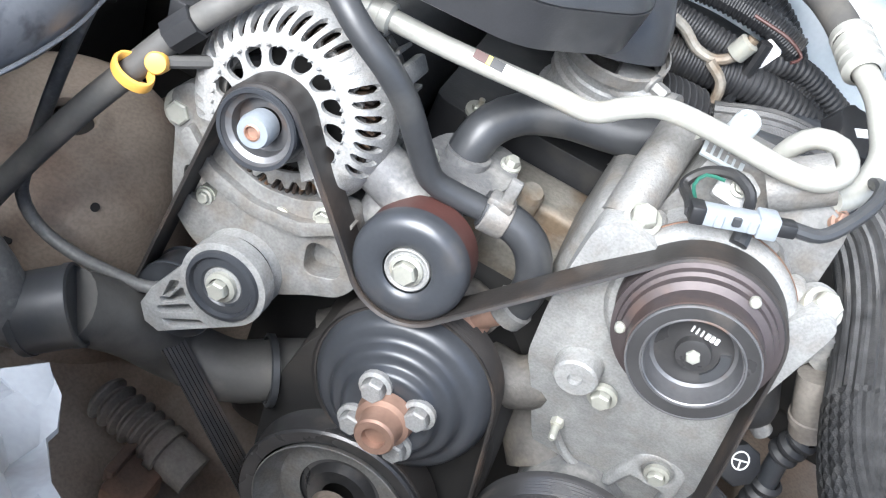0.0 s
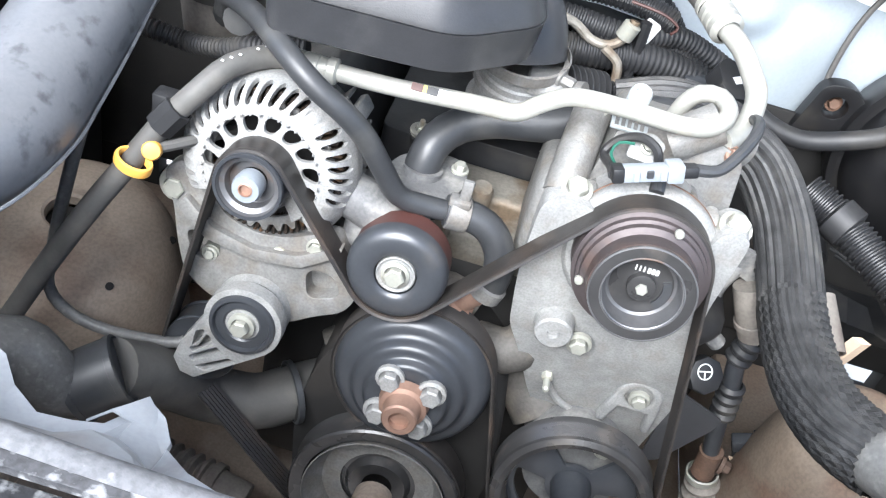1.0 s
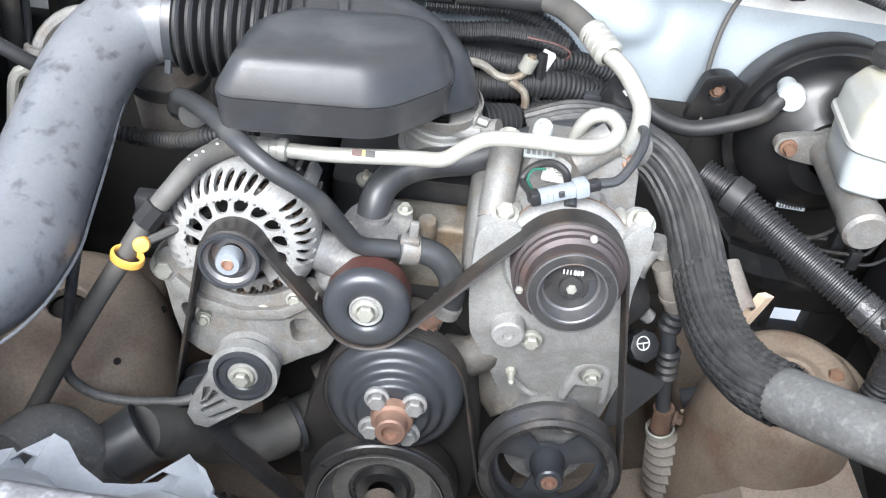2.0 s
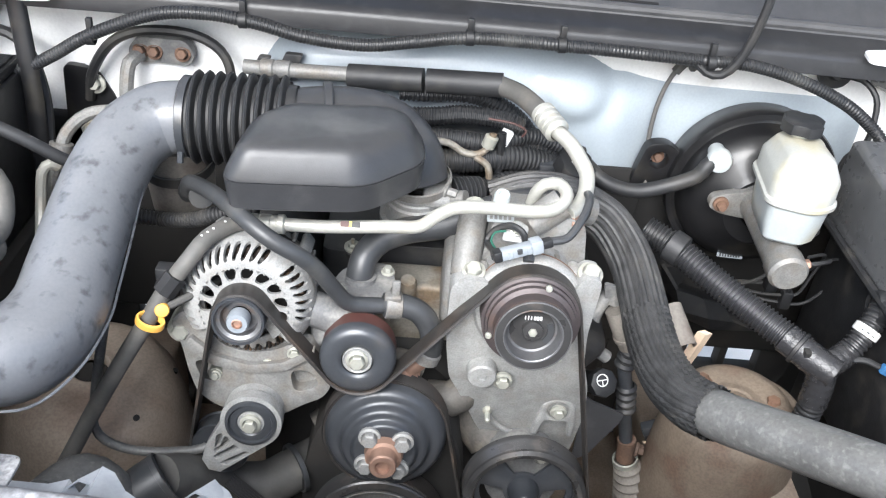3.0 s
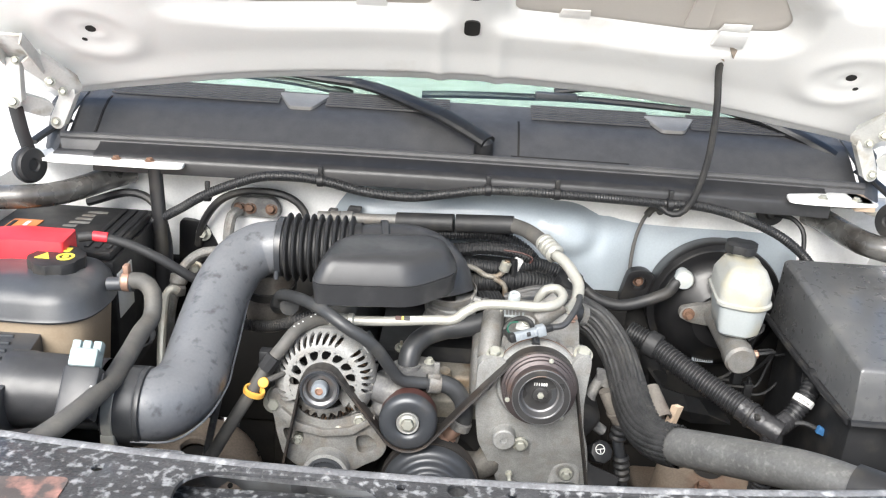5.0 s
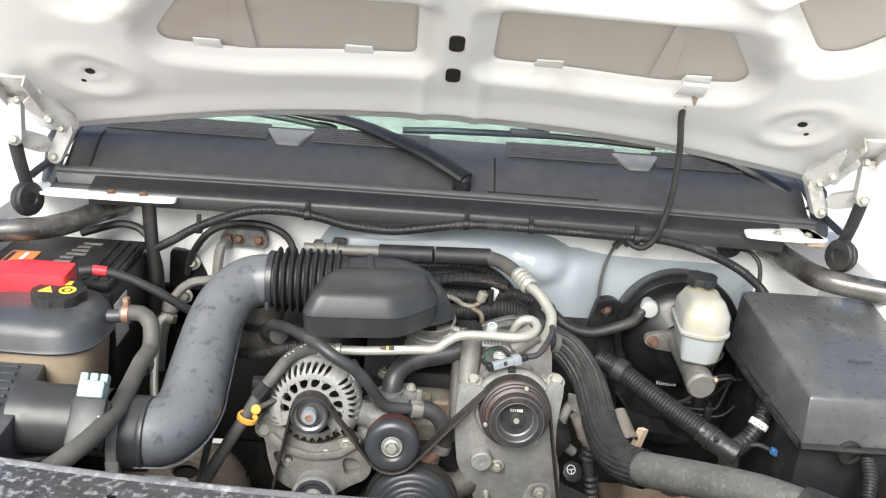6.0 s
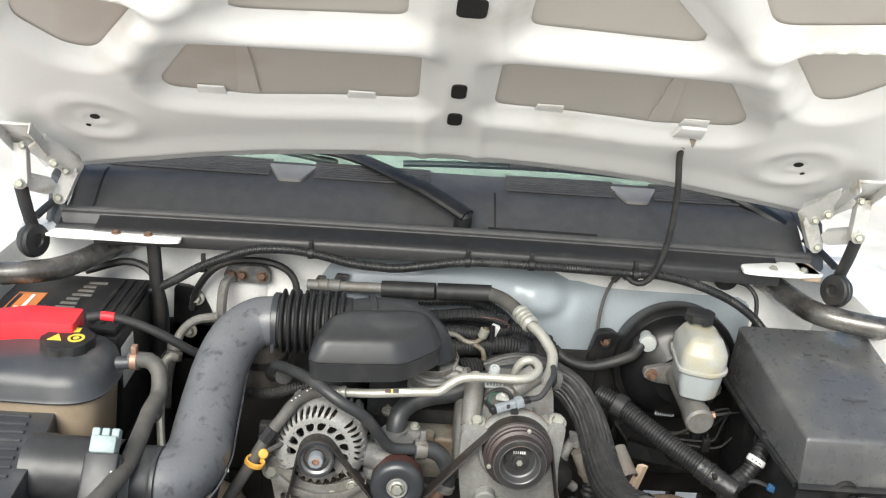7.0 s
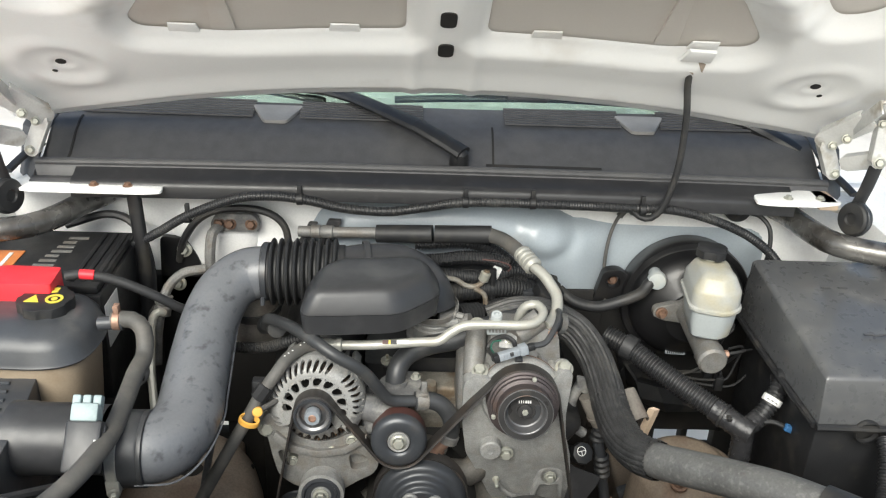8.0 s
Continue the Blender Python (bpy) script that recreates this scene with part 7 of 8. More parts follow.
for x, z in ((0.049, 1.225), (0.172, 1.226), (-0.251, 1.222), (-0.455, 1.18), (0.375, 1.220)):
    bm = B()
    lathe(bm, [(0.0092, -0.006), (0.0108, -0.005), (0.0108, 0.005), (0.0092, 0.006)], (x, 0.34, z), (1, 0, 0.05), 16)
    box(bm, (x - 0.004, 0.338, z + 0.005), (x + 0.004, 0.346, z + 0.026), 0.001)
    part("clip", bm, M_BLACK, hl)
ul = thing("hood_lamp_cable", (0.38, 0.345, 1.2), "thin black cable rising to the raised hood", "cable")
bm = B()
tube(bm, [(0.352, 0.346, 1.222), (0.372, 0.340, 1.206), (0.392, 0.335, 1.206), (0.408, 0.33, 1.228), (0.418, 0.328, 1.265), (0.425, 0.328, 1.32), (0.424, 0.328, 1.40), (0.416, 0.326, 1.46), (0.413, 0.312, 1.495), (0.411, 0.300, 1.519)], 0.0062, 10, 0.01)
part("conduit", bm, M_RUBBER, ul)
bm = B()
prism(bm, [(0.392, 1.498), (0.416, 1.482), (0.412, 1.506)], 0.01, front(0.315))
prism(bm, [(0.414, 1.522), (0.440, 1.512), (0.430, 1.505), (0.426, 1.490), (0.418, 1.505)], 0.008, front(0.300))
part("clip", bm, M_DIRTY, ul)
bm = B()
prism(bm, [(0.395, -0.05), (0.45, -0.055), (0.448, -0.018), (0.402, -0.015)], 0.006, HOOD @ Matrix.Translation((0, 0, 0.006)), bevel=0.003)
CROWN[0] = crowned
part("bracket", bm, M_HOOD, ul, "white bracket on the hood")
CROWN[0] = None
# grommet with pigtail
gr = thing("grommet", (0.587, 0.43, 1.19), "black rubber grommet with a short cable", "grommet")
bm = B()
lathe(bm, [(0, 0.016), (0.008, 0.016), (0.012, 0.008), (0.024, 0.006), (0.026, 0.0), (0.024, -0.004), (0, -0.004)], (0.587, 0.425, 1.190), (-0.1, -1, 0.1), 24)
part("disc", bm, M_RUBBER, gr)
bm = B()
tube(bm, [(0.59, 0.41, 1.190), (0.615, 0.395, 1.192), (0.635, 0.38, 1.175), (0.640, 0.37, 1.145), (0.635, 0.36, 1.11), (0.61, 0.35, 1.09), (0.60, 0.34, 1.05)], 0.0045, 8, 0.01)
part("cable", bm, M_BLACK, gr)
bm = B()
tube(bm, [(0.372, 0.432, 1.182), (0.358, 0.42, 1.176), (0.345, 0.415, 1.150), (0.337, 0.41, 1.11), (0.335, 0.40, 1.06), (0.34, 0.38, 1.0)], 0.0035, 8, 0.01)
tube(bm, [(0.385, 0.436, 1.172), (0.378, 0.43, 1.182), (0.366, 0.425, 1.182), (0.355, 0.42, 1.170)], 0.007, 8, 0.006)
solid("ground_strap", bm, M_DUSTHOSE, "dusty braided ground strap bolted to the firewall", "strap")
bm = B()
tube(bm, [(-0.50, 0.42, 1.05), (-0.485, 0.405, 1.10), (-0.45, 0.40, 1.15), (-0.40, 0.40, 1.172), (-0.33, 0.40, 1.17), (-0.29, 0.40, 1.14), (-0.28, 0.39, 1.08)], 0.0075, 8, 0.012)
solid("black_cable", bm, M_RUBBER, "black cable arched on the firewall", "cable")
bm = B()
tube(bm, [(-0.70, 0.40, 1.13), (-0.62, 0.40, 1.155), (-0.57, 0.39, 1.14), (-0.54, 0.36, 1.09), (-0.53, 0.33, 1.03), (-0.53, 0.3, 0.97)], 0.008, 8, 0.012)
solid("black_cable", bm, M_RUBBER, "black cable curving behind the battery", "cable")

loom("wiring_loom", [(-0.42, 0.22, 0.98), (-0.375, 0.17, 1.015), (-0.328, 0.17, 1.012), (-0.285, 0.15, 1.028), (-0.252, 0.14, 1.045), (-0.20, 0.14, 1.06)], 0.0095, "black corrugated loom behind the alternator", 0.005, 0.0018, M_RUBBER)
bk = thing("firewall_bracket", (-0.48, 0.43, 1.0), "black steel bracket with zinc bolts on the firewall", "bracket")
bm = B()
prism(bm, round_corners([(-0.545, 0.93), (-0.455, 0.93), (-0.462, 1.05), (-0.485, 1.095), (-0.535, 1.10)], 0.012), 0.012, front(0.436), bevel=0.003)
part("plate", bm, M_GLOSS, bk)
for at in ((-0.488, 0.418, 1.075), (-0.505, 0.418, 1.0)):
    bm = B()
    bolt(bm, at, (0, -1, 0.2), 0.0085, 0.012, 1.7)
    part("bolt", bm, M_STEEL, bk)

hb = thing("hose_bracket", (-0.22, 0.40, 1.13), "dark steel bracket with two bent straps on the firewall", "bracket")
for o in ([(-0.268, 1.100), (-0.246, 1.100), (-0.225, 1.150), (-0.242, 1.151)], [(-0.228, 1.105), (-0.204, 1.105), (-0.180, 1.157), (-0.205, 1.158)]):
    bm = B()
    prism(bm, round_corners(o, 0.004), 0.010, front(0.402), bevel=0.002)
    part("strap", bm, M_PAINTDARK, hb)
bm = B()
prism(bm, round_corners([(-0.275, 1.085), (-0.195, 1.090), (-0.195, 1.112), (-0.275, 1.107)], 0.004), 0.010, front(0.402), bevel=0.002)
part("crossbar", bm, M_PAINTDARK, hb)

# ---- refrigerant lines ----
al = thing("refrigerant_line", (0, 0.05, 1.09), "bright aluminium refrigerant line with a looped end", "pipe")
bm = B()
tube(bm, [(-0.172, 0.058, 1.104), (-0.14, 0.056, 1.106), (-0.10, 0.052, 1.110), (-0.03, 0.05, 1.118), (0.005, 0.052, 1.120), (0.025, 0.056, 1.134), (0.048, 0.060, 1.145), (0.09, 0.06, 1.148), (0.14, 0.06, 1.148), (0.165, 0.070, 1.150), (0.176, 0.088, 1.156),
          (0.168, 0.106, 1.160), (0.152, 0.110, 1.156), (0.143, 0.112, 1.142), (0.140, 0.115, 1.125)], 0.0078, 14, 0.006)
part("pipe", bm, M_TUBE, al)
bm = B()
prof = [(0.0078, -0.024)]
for h in (-0.020, -0.006):
    prof += [(0.0108, h), (0.0112, h + 0.003), (0.0108, h + 0.012), (0.0100, h + 0.013)]
prof += [(0.0100, 0.014), (0.0115, 0.015), (0.0115, 0.022)]
lathe(bm, prof + [(0.0085, 0.024)], (-0.172, 0.058, 1.104), (1, -0.05, 0.06), 20)
part("crimp", bm, M_TUBE, al)
bm = B()
lathe(bm, [(0.0, 0.003), (0.0045, 0.003), (0.005, 0.007), (0.008, 0.007), (0.0095, 0.004), (0.0095, -0.010), (0.0075, -0.012), (0, -0.012)], (0.098, 0.068, 1.158), (0, -0.4, 1), 24)
part("port_cap", bm, M_MILK, al, "milky service port cap")
for x0, x1, mt in ((-0.012, -0.002, M_REDBROWN), (-0.002, 0.001, M_YELLOWPRINT), (0.001, 0.011, M_BLACK), (0.011, 0.030, M_PRINT)):
    bm = B()
    box(bm, (x0, -0.0010, -0.0032), (x1, 0.0004, 0.0032), 0, m=Matrix.Translation((-0.072, 0.0440, 1.1210)) @ Matrix.Rotation(radians(2), 4, "Z") @ Matrix.Rotation(radians(-42), 4, "X"))
    part("sticker", bm, mt, al, "patch of a small coloured sticker")
bm = B()
tube(bm, [(-0.186, 0.058, 1.104), (-0.205, 0.050, 1.106), (-0.230, 0.022, 1.103), (-0.250, 0.0, 1.082), (-0.272, -0.012, 1.052), (-0.292, -0.030, 1.018), (-0.32, -0.045, 0.97), (-0.36, -0.055, 0.895), (-0.40, -0.06, 0.815), (-0.45, -0.07, 0.72)], 0.0102, 12, 0.01)
hs = part("rubber_hose", bm, M_DUSTHOSE, al, "dusty dark rubber hose")
bm = B()
lathe(bm, [(0.0115, -0.013), (0.0135, -0.012), (0.0135, 0.012), (0.0115, 0.013)], (-0.268, -0.010, 1.058), (0.55, 0.3, 0.75), 8)
box(bm, (-0.285, -0.008, 1.045), (-0.262, 0.010, 1.075), 0.003)
part("clip", bm, M_BLACK, hs)
for k in range(7):
    if k == 3:
        continue
    q = Vector((-0.200, 0.047, 1.114)).lerp(Vector((-0.234, 0.019, 1.101)), k / 6)
    bm = B()
    box(bm, (-0.0012, -0.0008, 0.0), (0.0012, 0.0008, 0.0007), 0, m=axis_matrix(q + Vector((-0.1, -0.45, 0.9)).normalized() * 0.0100, (-0.1, -0.45, 0.9)))
    part("print_bar", bm, M_PRINT, hs, "white unreadable print")

shift(al, -0.006, 0.016, -0.022)

sl = thing("suction_line", (0.1, 0.3, 1.15), "aluminium suction pipe with black foam sleeves", "pipe")
bm = B()
tube(bm, [(-0.26, 0.378, 1.140), (-0.16, 0.370, 1.144), (-0.10, 0.362, 1.149)], 0.0105, 14, 0.02)
part("pipe", bm, M_CAST, sl, "dull aluminium pipe")
bm = B()
lathe(bm, [(0.0105, -0.022), (0.0125, -0.020), (0.0125, -0.004), (0.0110, -0.002), (0.0125, 0.002), (0.0125, 0.020), (0.0105, 0.022)], (-0.215, 0.375, 1.142), (1, -0.08, 0.04), 18)
part("joint", bm, M_CAST, sl)
for a, b in ((-0.112, -0.008), (-0.003, 0.100)):
    bm = B()
    tube(bm, [(x, 0.347 - 0.15 * x, 1.156 + 0.09 * x) for x in (a, (a + b) / 2, b)], 0.0168, 18, 0.02)
    part("foam_sleeve", bm, M_RUBBER, sl)
bm = B()
tube(bm, [(0.095, 0.332, 1.165), (0.120, 0.310, 1.165), (0.140, 0.275, 1.164), (0.151, 0.252, 1.161)], 0.0135, 14, 0.01)
part("rubber_hose", bm, M_DUSTHOSE, sl)
bm = B()
prof = [(0.010, -0.024)]
for h in (-0.022, -0.010, 0.002, 0.012):
    prof += [(0.0165, h), (0.0165, h + 0.007), (0.0140, h + 0.009)]
lathe(bm, prof + [(0.011, 0.024)], (0.158, 0.240, 1.160), (0.35, -0.85, -0.12), 24)
part("crimp", bm, M_TUBE, sl)
bm = B()
tube(bm, [(0.165, 0.225, 1.157), (0.182, 0.205, 1.150), (0.195, 0.185, 1.138), (0.202, 0.165, 1.128), (0.198, 0.140, 1.114), (0.186, 0.118, 1.106), (0.176, 0.106, 1.106)], 0.0098, 16, 0.006)
part("bent_pipe", bm, M_TUBE, sl)

# ---- hoses ----
hh = thing("heater_hose", (-0.08, 0.04, 0.98), "smooth grey heater hose with a spring clamp", "hose")
bm = B()
tube(bm, [(-0.295, 0.175, 1.055), (-0.285, 0.155, 1.080), (-0.251, 0.11, 1.098), (-0.226, 0.075, 1.108), (-0.198, 0.034, 1.117), (-0.173, 0.015, 1.110), (-0.152, 0.010, 1.098), (-0.132, 0.012, 1.085), (-0.112, 0.02, 1.062), (-0.096, 0.028, 1.034), (-0.078, 0.035, 1.006), (-0.06, 0.042, 0.998), (-0.025, 0.052, 0.992)], 0.0098, 14, 0.008)
part("narrow_hose", bm, M_GREYHOSE, hh)
bm = B()
tube(bm, [(-0.035, 0.05, 0.994), (-0.012, 0.054, 0.992), (0.008, 0.054, 0.984), (0.022, 0.052, 0.966), (0.027, 0.048, 0.945), (0.024, 0.044, 0.925)], 0.0145, 16, 0.006)
part("wide_hose", bm, M_GREYHOSE, hh)
bm = B()
lathe(bm, [(0.0150, -0.010), (0.0165, -0.009), (0.0165, 0.009), (0.0150, 0.010)], (-0.024, 0.052, 0.993), (1, 0.2, -0.1), 20)
box(bm, (-0.026, 0.046, 1.006), (-0.016, 0.052, 1.032), 0.002)
box(bm, (-0.034, 0.042, 1.004), (-0.014, 0.056, 1.012), 0.002)
part("spring_clamp", bm, M_CAST, hh)
bm = B()
tube(bm, [(0.024, 0.044, 0.930), (0.014, 0.042, 0.915), (0.004, 0.040, 0.905), (-0.002, 0.042, 0.895)], 0.011, 12, 0.006)
lathe(bm, [(0.016, 0), (0.016, 0.006), (0.011, 0.008)], (0.0, 0.042, 0.898), (0.4, -0.1, 0.8), 16)
part("metal_neck", bm, M_PINKHUB, hh, "rusty metal neck")
bm = B()
lathe(bm, [(0.0155, -0.008), (0.018, -0.006), (0.018, 0.006), (0.0155, 0.008)], (0.022, 0.044, 0.925), (-0.3, -0.1, -0.9), 16)
part("clamp", bm, M_CAST, hh)
bm = B()
tube(bm, [(-0.30, 0.20, 1.04), (-0.28, 0.175, 1.055), (-0.272, 0.155, 1.06)], 0.016, 12, 0.01)
part("neck", bm, M_GREYHOSE, hh)

uh = thing("upper_radiator_hose", (0.29, 0.0, 0.96), "thick grey radiator hose in a black woven sleeve", "hose")
braid_pts = [(0.095, 0.200, 1.058), (0.140, 0.204, 1.074), (0.188, 0.208, 1.070), (0.225, 0.205, 1.056), (0.252, 0.188, 1.044), (0.276, 0.150, 1.020), (0.286, 0.10, 1.0), (0.288, 0.05, 0.990), (0.290, 0.0, 0.988), (0.295, -0.05, 0.994), (0.305, -0.095, 1.008), (0.320, -0.125, 1.022)]
path = smooth_path(braid_pts, 0.0055)
bm = B()
sides = 66
rings, side = [], None
for i, q in enumerate(path):
    t = (path[min(i + 1, len(path) - 1)] - path[max(i - 1, 0)]).normalized()
    side = side or t.cross(Vector((0, 0, 1)))
    side = (side - t * side.dot(t)).normalized()
    top = side.cross(t)
    loose = 0.0013 if i < len(path) * 0.55 else 0.0016
    rings.append([bm.verts.new(q + (side * math.cos(2 * math.pi * k / sides) + top * math.sin(2 * math.pi * k / sides)) * (0.0285 + ((0.0012 if k % 3 else -0.0018) * (0.7 + 0.5 * math.sin(k * 1.7 + i * 0.11)) if i < len(path) * 0.6 else (loose if (k + i) % 2 else -loose) + (0.0004 if k % 3 else -0.0008)))) for k in range(sides)])
for a, b in zip(rings, rings[1:]):
    for k in range(sides):
        bm.faces.new((a[k], a[(k + 1) % sides], b[(k + 1) % sides], b[k]))
part("woven_sleeve", bm, M_BRAID, uh, "black woven sleeve", sharp=12)
bm = B()
tube(bm, [(0.300, -0.08, 1.002), (0.320, -0.125, 1.022), (0.345, -0.16, 1.040), (0.385, -0.205, 1.062), (0.44, -0.265, 1.088), (0.49, -0.315, 1.098), (0.52, -0.345, 1.10)], 0.0262, 24, 0.012)
part("hose", bm, M_RADHOSE, uh)
bm = B()
tube(bm, [(0.475, -0.30, 1.096), (0.50, -0.325, 1.10), (0.53, -0.35, 1.10)], 0.030, 20, 0.01)
part("tank_neck", bm, M_BLACK, uh)

lh = thing("lower_radiator_hose", (-0.25, -0.03, 0.72), "thick dusty grey lower radiator hose with clamps", "hose")
bm = B()
tube(bm, [(-0.109, 0.05, 0.721), (-0.141, 0.042, 0.703), (-0.179, 0.03, 0.684), (-0.231, 0.01, 0.701), (-0.257, -0.03, 0.756), (-0.287, -0.075, 0.8)], 0.031, 20, 0.012)
part("hose", bm, M_DUSTHOSE, lh)
bm = B()
tube(bm, [(-0.278, -0.078, 0.808), (-0.294, -0.088, 0.8), (-0.309, -0.097, 0.791)], 0.0335, 20, 0.01)
part("coupling", bm, M_GREYHOSE, lh, "dark grey coupling")
bm = B()
tube(bm, [(-0.304, -0.095, 0.794), (-0.32, -0.105, 0.796), (-0.334, -0.11, 0.816), (-0.348, -0.11, 0.834), (-0.364, -0.12, 0.844), (-0.378, -0.16, 0.854)], 0.029, 20, 0.012)
part("bend", bm, M_RADHOSE, lh)
for c, ax in (((-0.138, 0.025, 0.724), (-0.063, -0.045, -0.004)), ((-0.278, -0.078, 0.808), (-0.016, -0.01, -0.008)), ((-0.309, -0.097, 0.791), (-0.015, -0.009, -0.009))):
    bm = B()
    lathe(bm, [(0.0315, -0.004), (0.0345, -0.003), (0.0345, 0.003), (0.0315, 0.004)], c, ax, 24)
    part("clamp", bm, M_GREYHOSE, lh)

bm = B()
tube(bm, [(-0.243, -0.015, 0.80), (-0.257, -0.02, 0.796), (-0.318, -0.02, 0.787), (-0.359, -0.02, 0.796), (-0.378, -0.02, 0.824), (-0.371, -0.02, 0.873), (-0.357, -0.02, 0.939), (-0.343, -0.015, 1.003), (-0.335, 0.0, 1.05)], 0.0058, 12, 0.01)
solid("vent_hose", bm, M_RADHOSE, "thin grey rubber hose sagging behind the belt", "hose")

dip = thing("oil_dipstick", (-0.272, -0.05, 1.03), "yellow plastic dipstick handle with a loop", "dipstick")
bm = B()
dm = Matrix.Translation((-0.290, -0.020, 0.996)) @ Matrix.Scale(0.92, 4) @ Matrix.Rotation(radians(18), 4, "Y") @ Matrix.Rotation(radians(12), 4, "X")
ringo = [(0.0180 * math.cos(2 * math.pi * k / 28) - 0.004, 0.0125 * math.sin(2 * math.pi * k / 28)) for k in range(28)]
ringi = [(0.0138 * math.cos(2 * math.pi * k / 28) - 0.004, 0.0085 * math.sin(2 * math.pi * k / 28)) for k in range(28)]
prism(bm, ringo, 0.011, dm, [ringi], bevel=0.003)
part("loop", bm, M_YELLOW, dip)
bm = B()
lathe(bm, [(0, 0.008), (0.0072, 0.007), (0.0086, 0.004), (0.0086, -0.009), (0, -0.009)], (-0.281, -0.010, 1.011), (0.3, -1, 0.5), 20)
part("plug", bm, M_YELLOW, dip)
bm = B()
tube(bm, [(-0.281, -0.010, 1.012), (-0.270, 0.0, 1.013), (-0.25, 0.02, 1.015), (-0.232, 0.05, 1.012)], 0.005, 8, 0.01)
part("tube", bm, M_DUSTHOSE, dip)

# ---- throttle body and rear top of the engine ----
tb = thing("throttle_body", (0.02, 0.16, 1.05), "silver cast throttle body below the intake elbow", "throttle body")
bm = B()
lathe(bm, [(0, -0.062), (0.044, -0.062), (0.046, -0.058), (0.046, -0.050), (0.040, -0.048), (0.038, -0.030), (0.043, -0.027), (0.043, -0.020), (0.040, -0.018), (0.040, -0.012), (0.038, -0.010), (0.038, -0.004), (0.042, -0.002), (0.042, 0.0), (0.043, 0.002), (0.043, 0.006), (0.038, 0.008)], (0.012, 0.190, 1.086), (0, -0.15, 1), 32)
box(bm, (0.020, 0.150, 1.072), (0.056, 0.20, 1.088), 0.006)
part("body", bm, M_ALT, tb)
for a in (-60, -20, 25):
    bm = B()
    c, q = math.cos(radians(a)), math.sin(radians(a))
    box(bm, (-0.004, -0.003, -0.052), (0.006, 0.003, -0.024), 0.002, m=Matrix.Translation((0.012 + 0.041 * c, 0.190 + 0.041 * q, 1.086)) @ Matrix.Rotation(radians(a), 4, "Z"))
    part("cast_rib", bm, M_ALT, tb)
bm = B()
lathe(bm, [(0.0435, -0.004), (0.0455, -0.003), (0.0455, 0.007), (0.0435, 0.008)], (0.010, 0.184, 1.094), (0, -0.15, 1), 32)
bolt(bm, (0.050, 0.162, 1.092), (1, -0.5, 0), 0.006, 0.014)
part("clamp", bm, M_CAST, tb)
bm = B()
lathe(bm, [(0, 0), (0.010, 0), (0.010, 0.022), (0, 0.022)], (0.055, 0.165, 1.080), (0.7, -0.3, 0.3), 14)
part("boss", bm, M_CAST, tb)
bm = B()
tube(bm, [(0.056, 0.20, 1.063), (0.075, 0.208, 1.061), (0.094, 0.216, 1.058)], 0.023, 20, ribs=(0.006, 0.005))
part("boot", bm, M_RUBBER, tb)
shift(tb, -0.018, 0, 0)
fr = thing("fuel_rail", (0.06, 0.28, 1.05), "brass coloured fuel pipe with clips and connectors", "fuel pipe")
bm = B()
tube(bm, [(0.0, 0.27, 1.105), (0.032, 0.28, 1.098), (0.055, 0.28, 1.085), (0.075, 0.28, 1.085), (0.088, 0.282, 1.098), (0.092, 0.285, 1.115)], 0.005, 10, 0.006)
tube(bm, [(0.07, 0.275, 1.083), (0.088, 0.272, 1.072), (0.092, 0.268, 1.05), (0.092, 0.26, 1.02)], 0.005, 8, 0.006)
part("pipe", bm, M_TAN, fr)
bm = B()
lathe(bm, [(0.006, -0.01), (0.0095, -0.008), (0.0095, 0.008), (0.006, 0.01)], (0.088, 0.282, 1.104), (0.3, 0, 1), 14)
part("fitting", bm, M_STEEL, fr)
bm = B()
tube(bm, [(0.105, 0.29, 1.03), (0.105, 0.29, 1.07), (0.104, 0.29, 1.115)], 0.006, 8, 0.01)
tube(bm, [(-0.06, 0.33, 1.105), (0.012, 0.33, 1.112), (0.05, 0.33, 1.118), (0.10, 0.325, 1.118), (0.135, 0.32, 1.11)], 0.0125, 10, ribs=(0.005, 0.0015))
part("harness", bm, M_BLACK, fr)
bm = B()
tube(bm, [(0.085, 0.315, 1.122), (0.12, 0.31, 1.12), (0.138, 0.307, 1.112), (0.132, 0.30, 1.106)], 0.0016, 8, 0.006)
part("wire", bm, M_REDBROWN, fr, "red wire")
bm = B()
box(bm, (-0.008, -0.005, -0.012), (0.008, 0.005, 0.012), 0.002, m=Matrix.Translation((0.110, 0.305, 1.100)) @ Matrix.Rotation(radians(20), 4, "Y"))
part("tag", bm, M_PRINT, fr, "white plastic tag")
for pts, r in (([(0.11, 0.33, 1.085), (0.16, 0.33, 1.075), (0.20, 0.325, 1.055), (0.21, 0.32, 1.02), (0.205, 0.31, 0.98)], 0.007), ([(-0.04, 0.36, 1.13), (0.05, 0.36, 1.135), (0.09, 0.365, 1.125), (0.13, 0.37, 1.10), (0.17, 0.37, 1.06), (0.22, 0.36, 1.04)], 0.012),
               ([(0.15, 0.33, 1.04), (0.18, 0.325, 1.035), (0.20, 0.31, 1.02)], 0.015), ([(0.06, 0.25, 1.03), (0.10, 0.25, 1.05), (0.14, 0.26, 1.04), (0.2, 0.27, 1.0)], 0.012)):
    bm = B()
    tube(bm, pts, r, 10, ribs=(0.006, 0.002))
    part("loom", bm, M_BLACK, fr)
bm = B()
box(bm, (0.135, 0.315, 1.035), (0.165, 0.34, 1.055), 0.003)
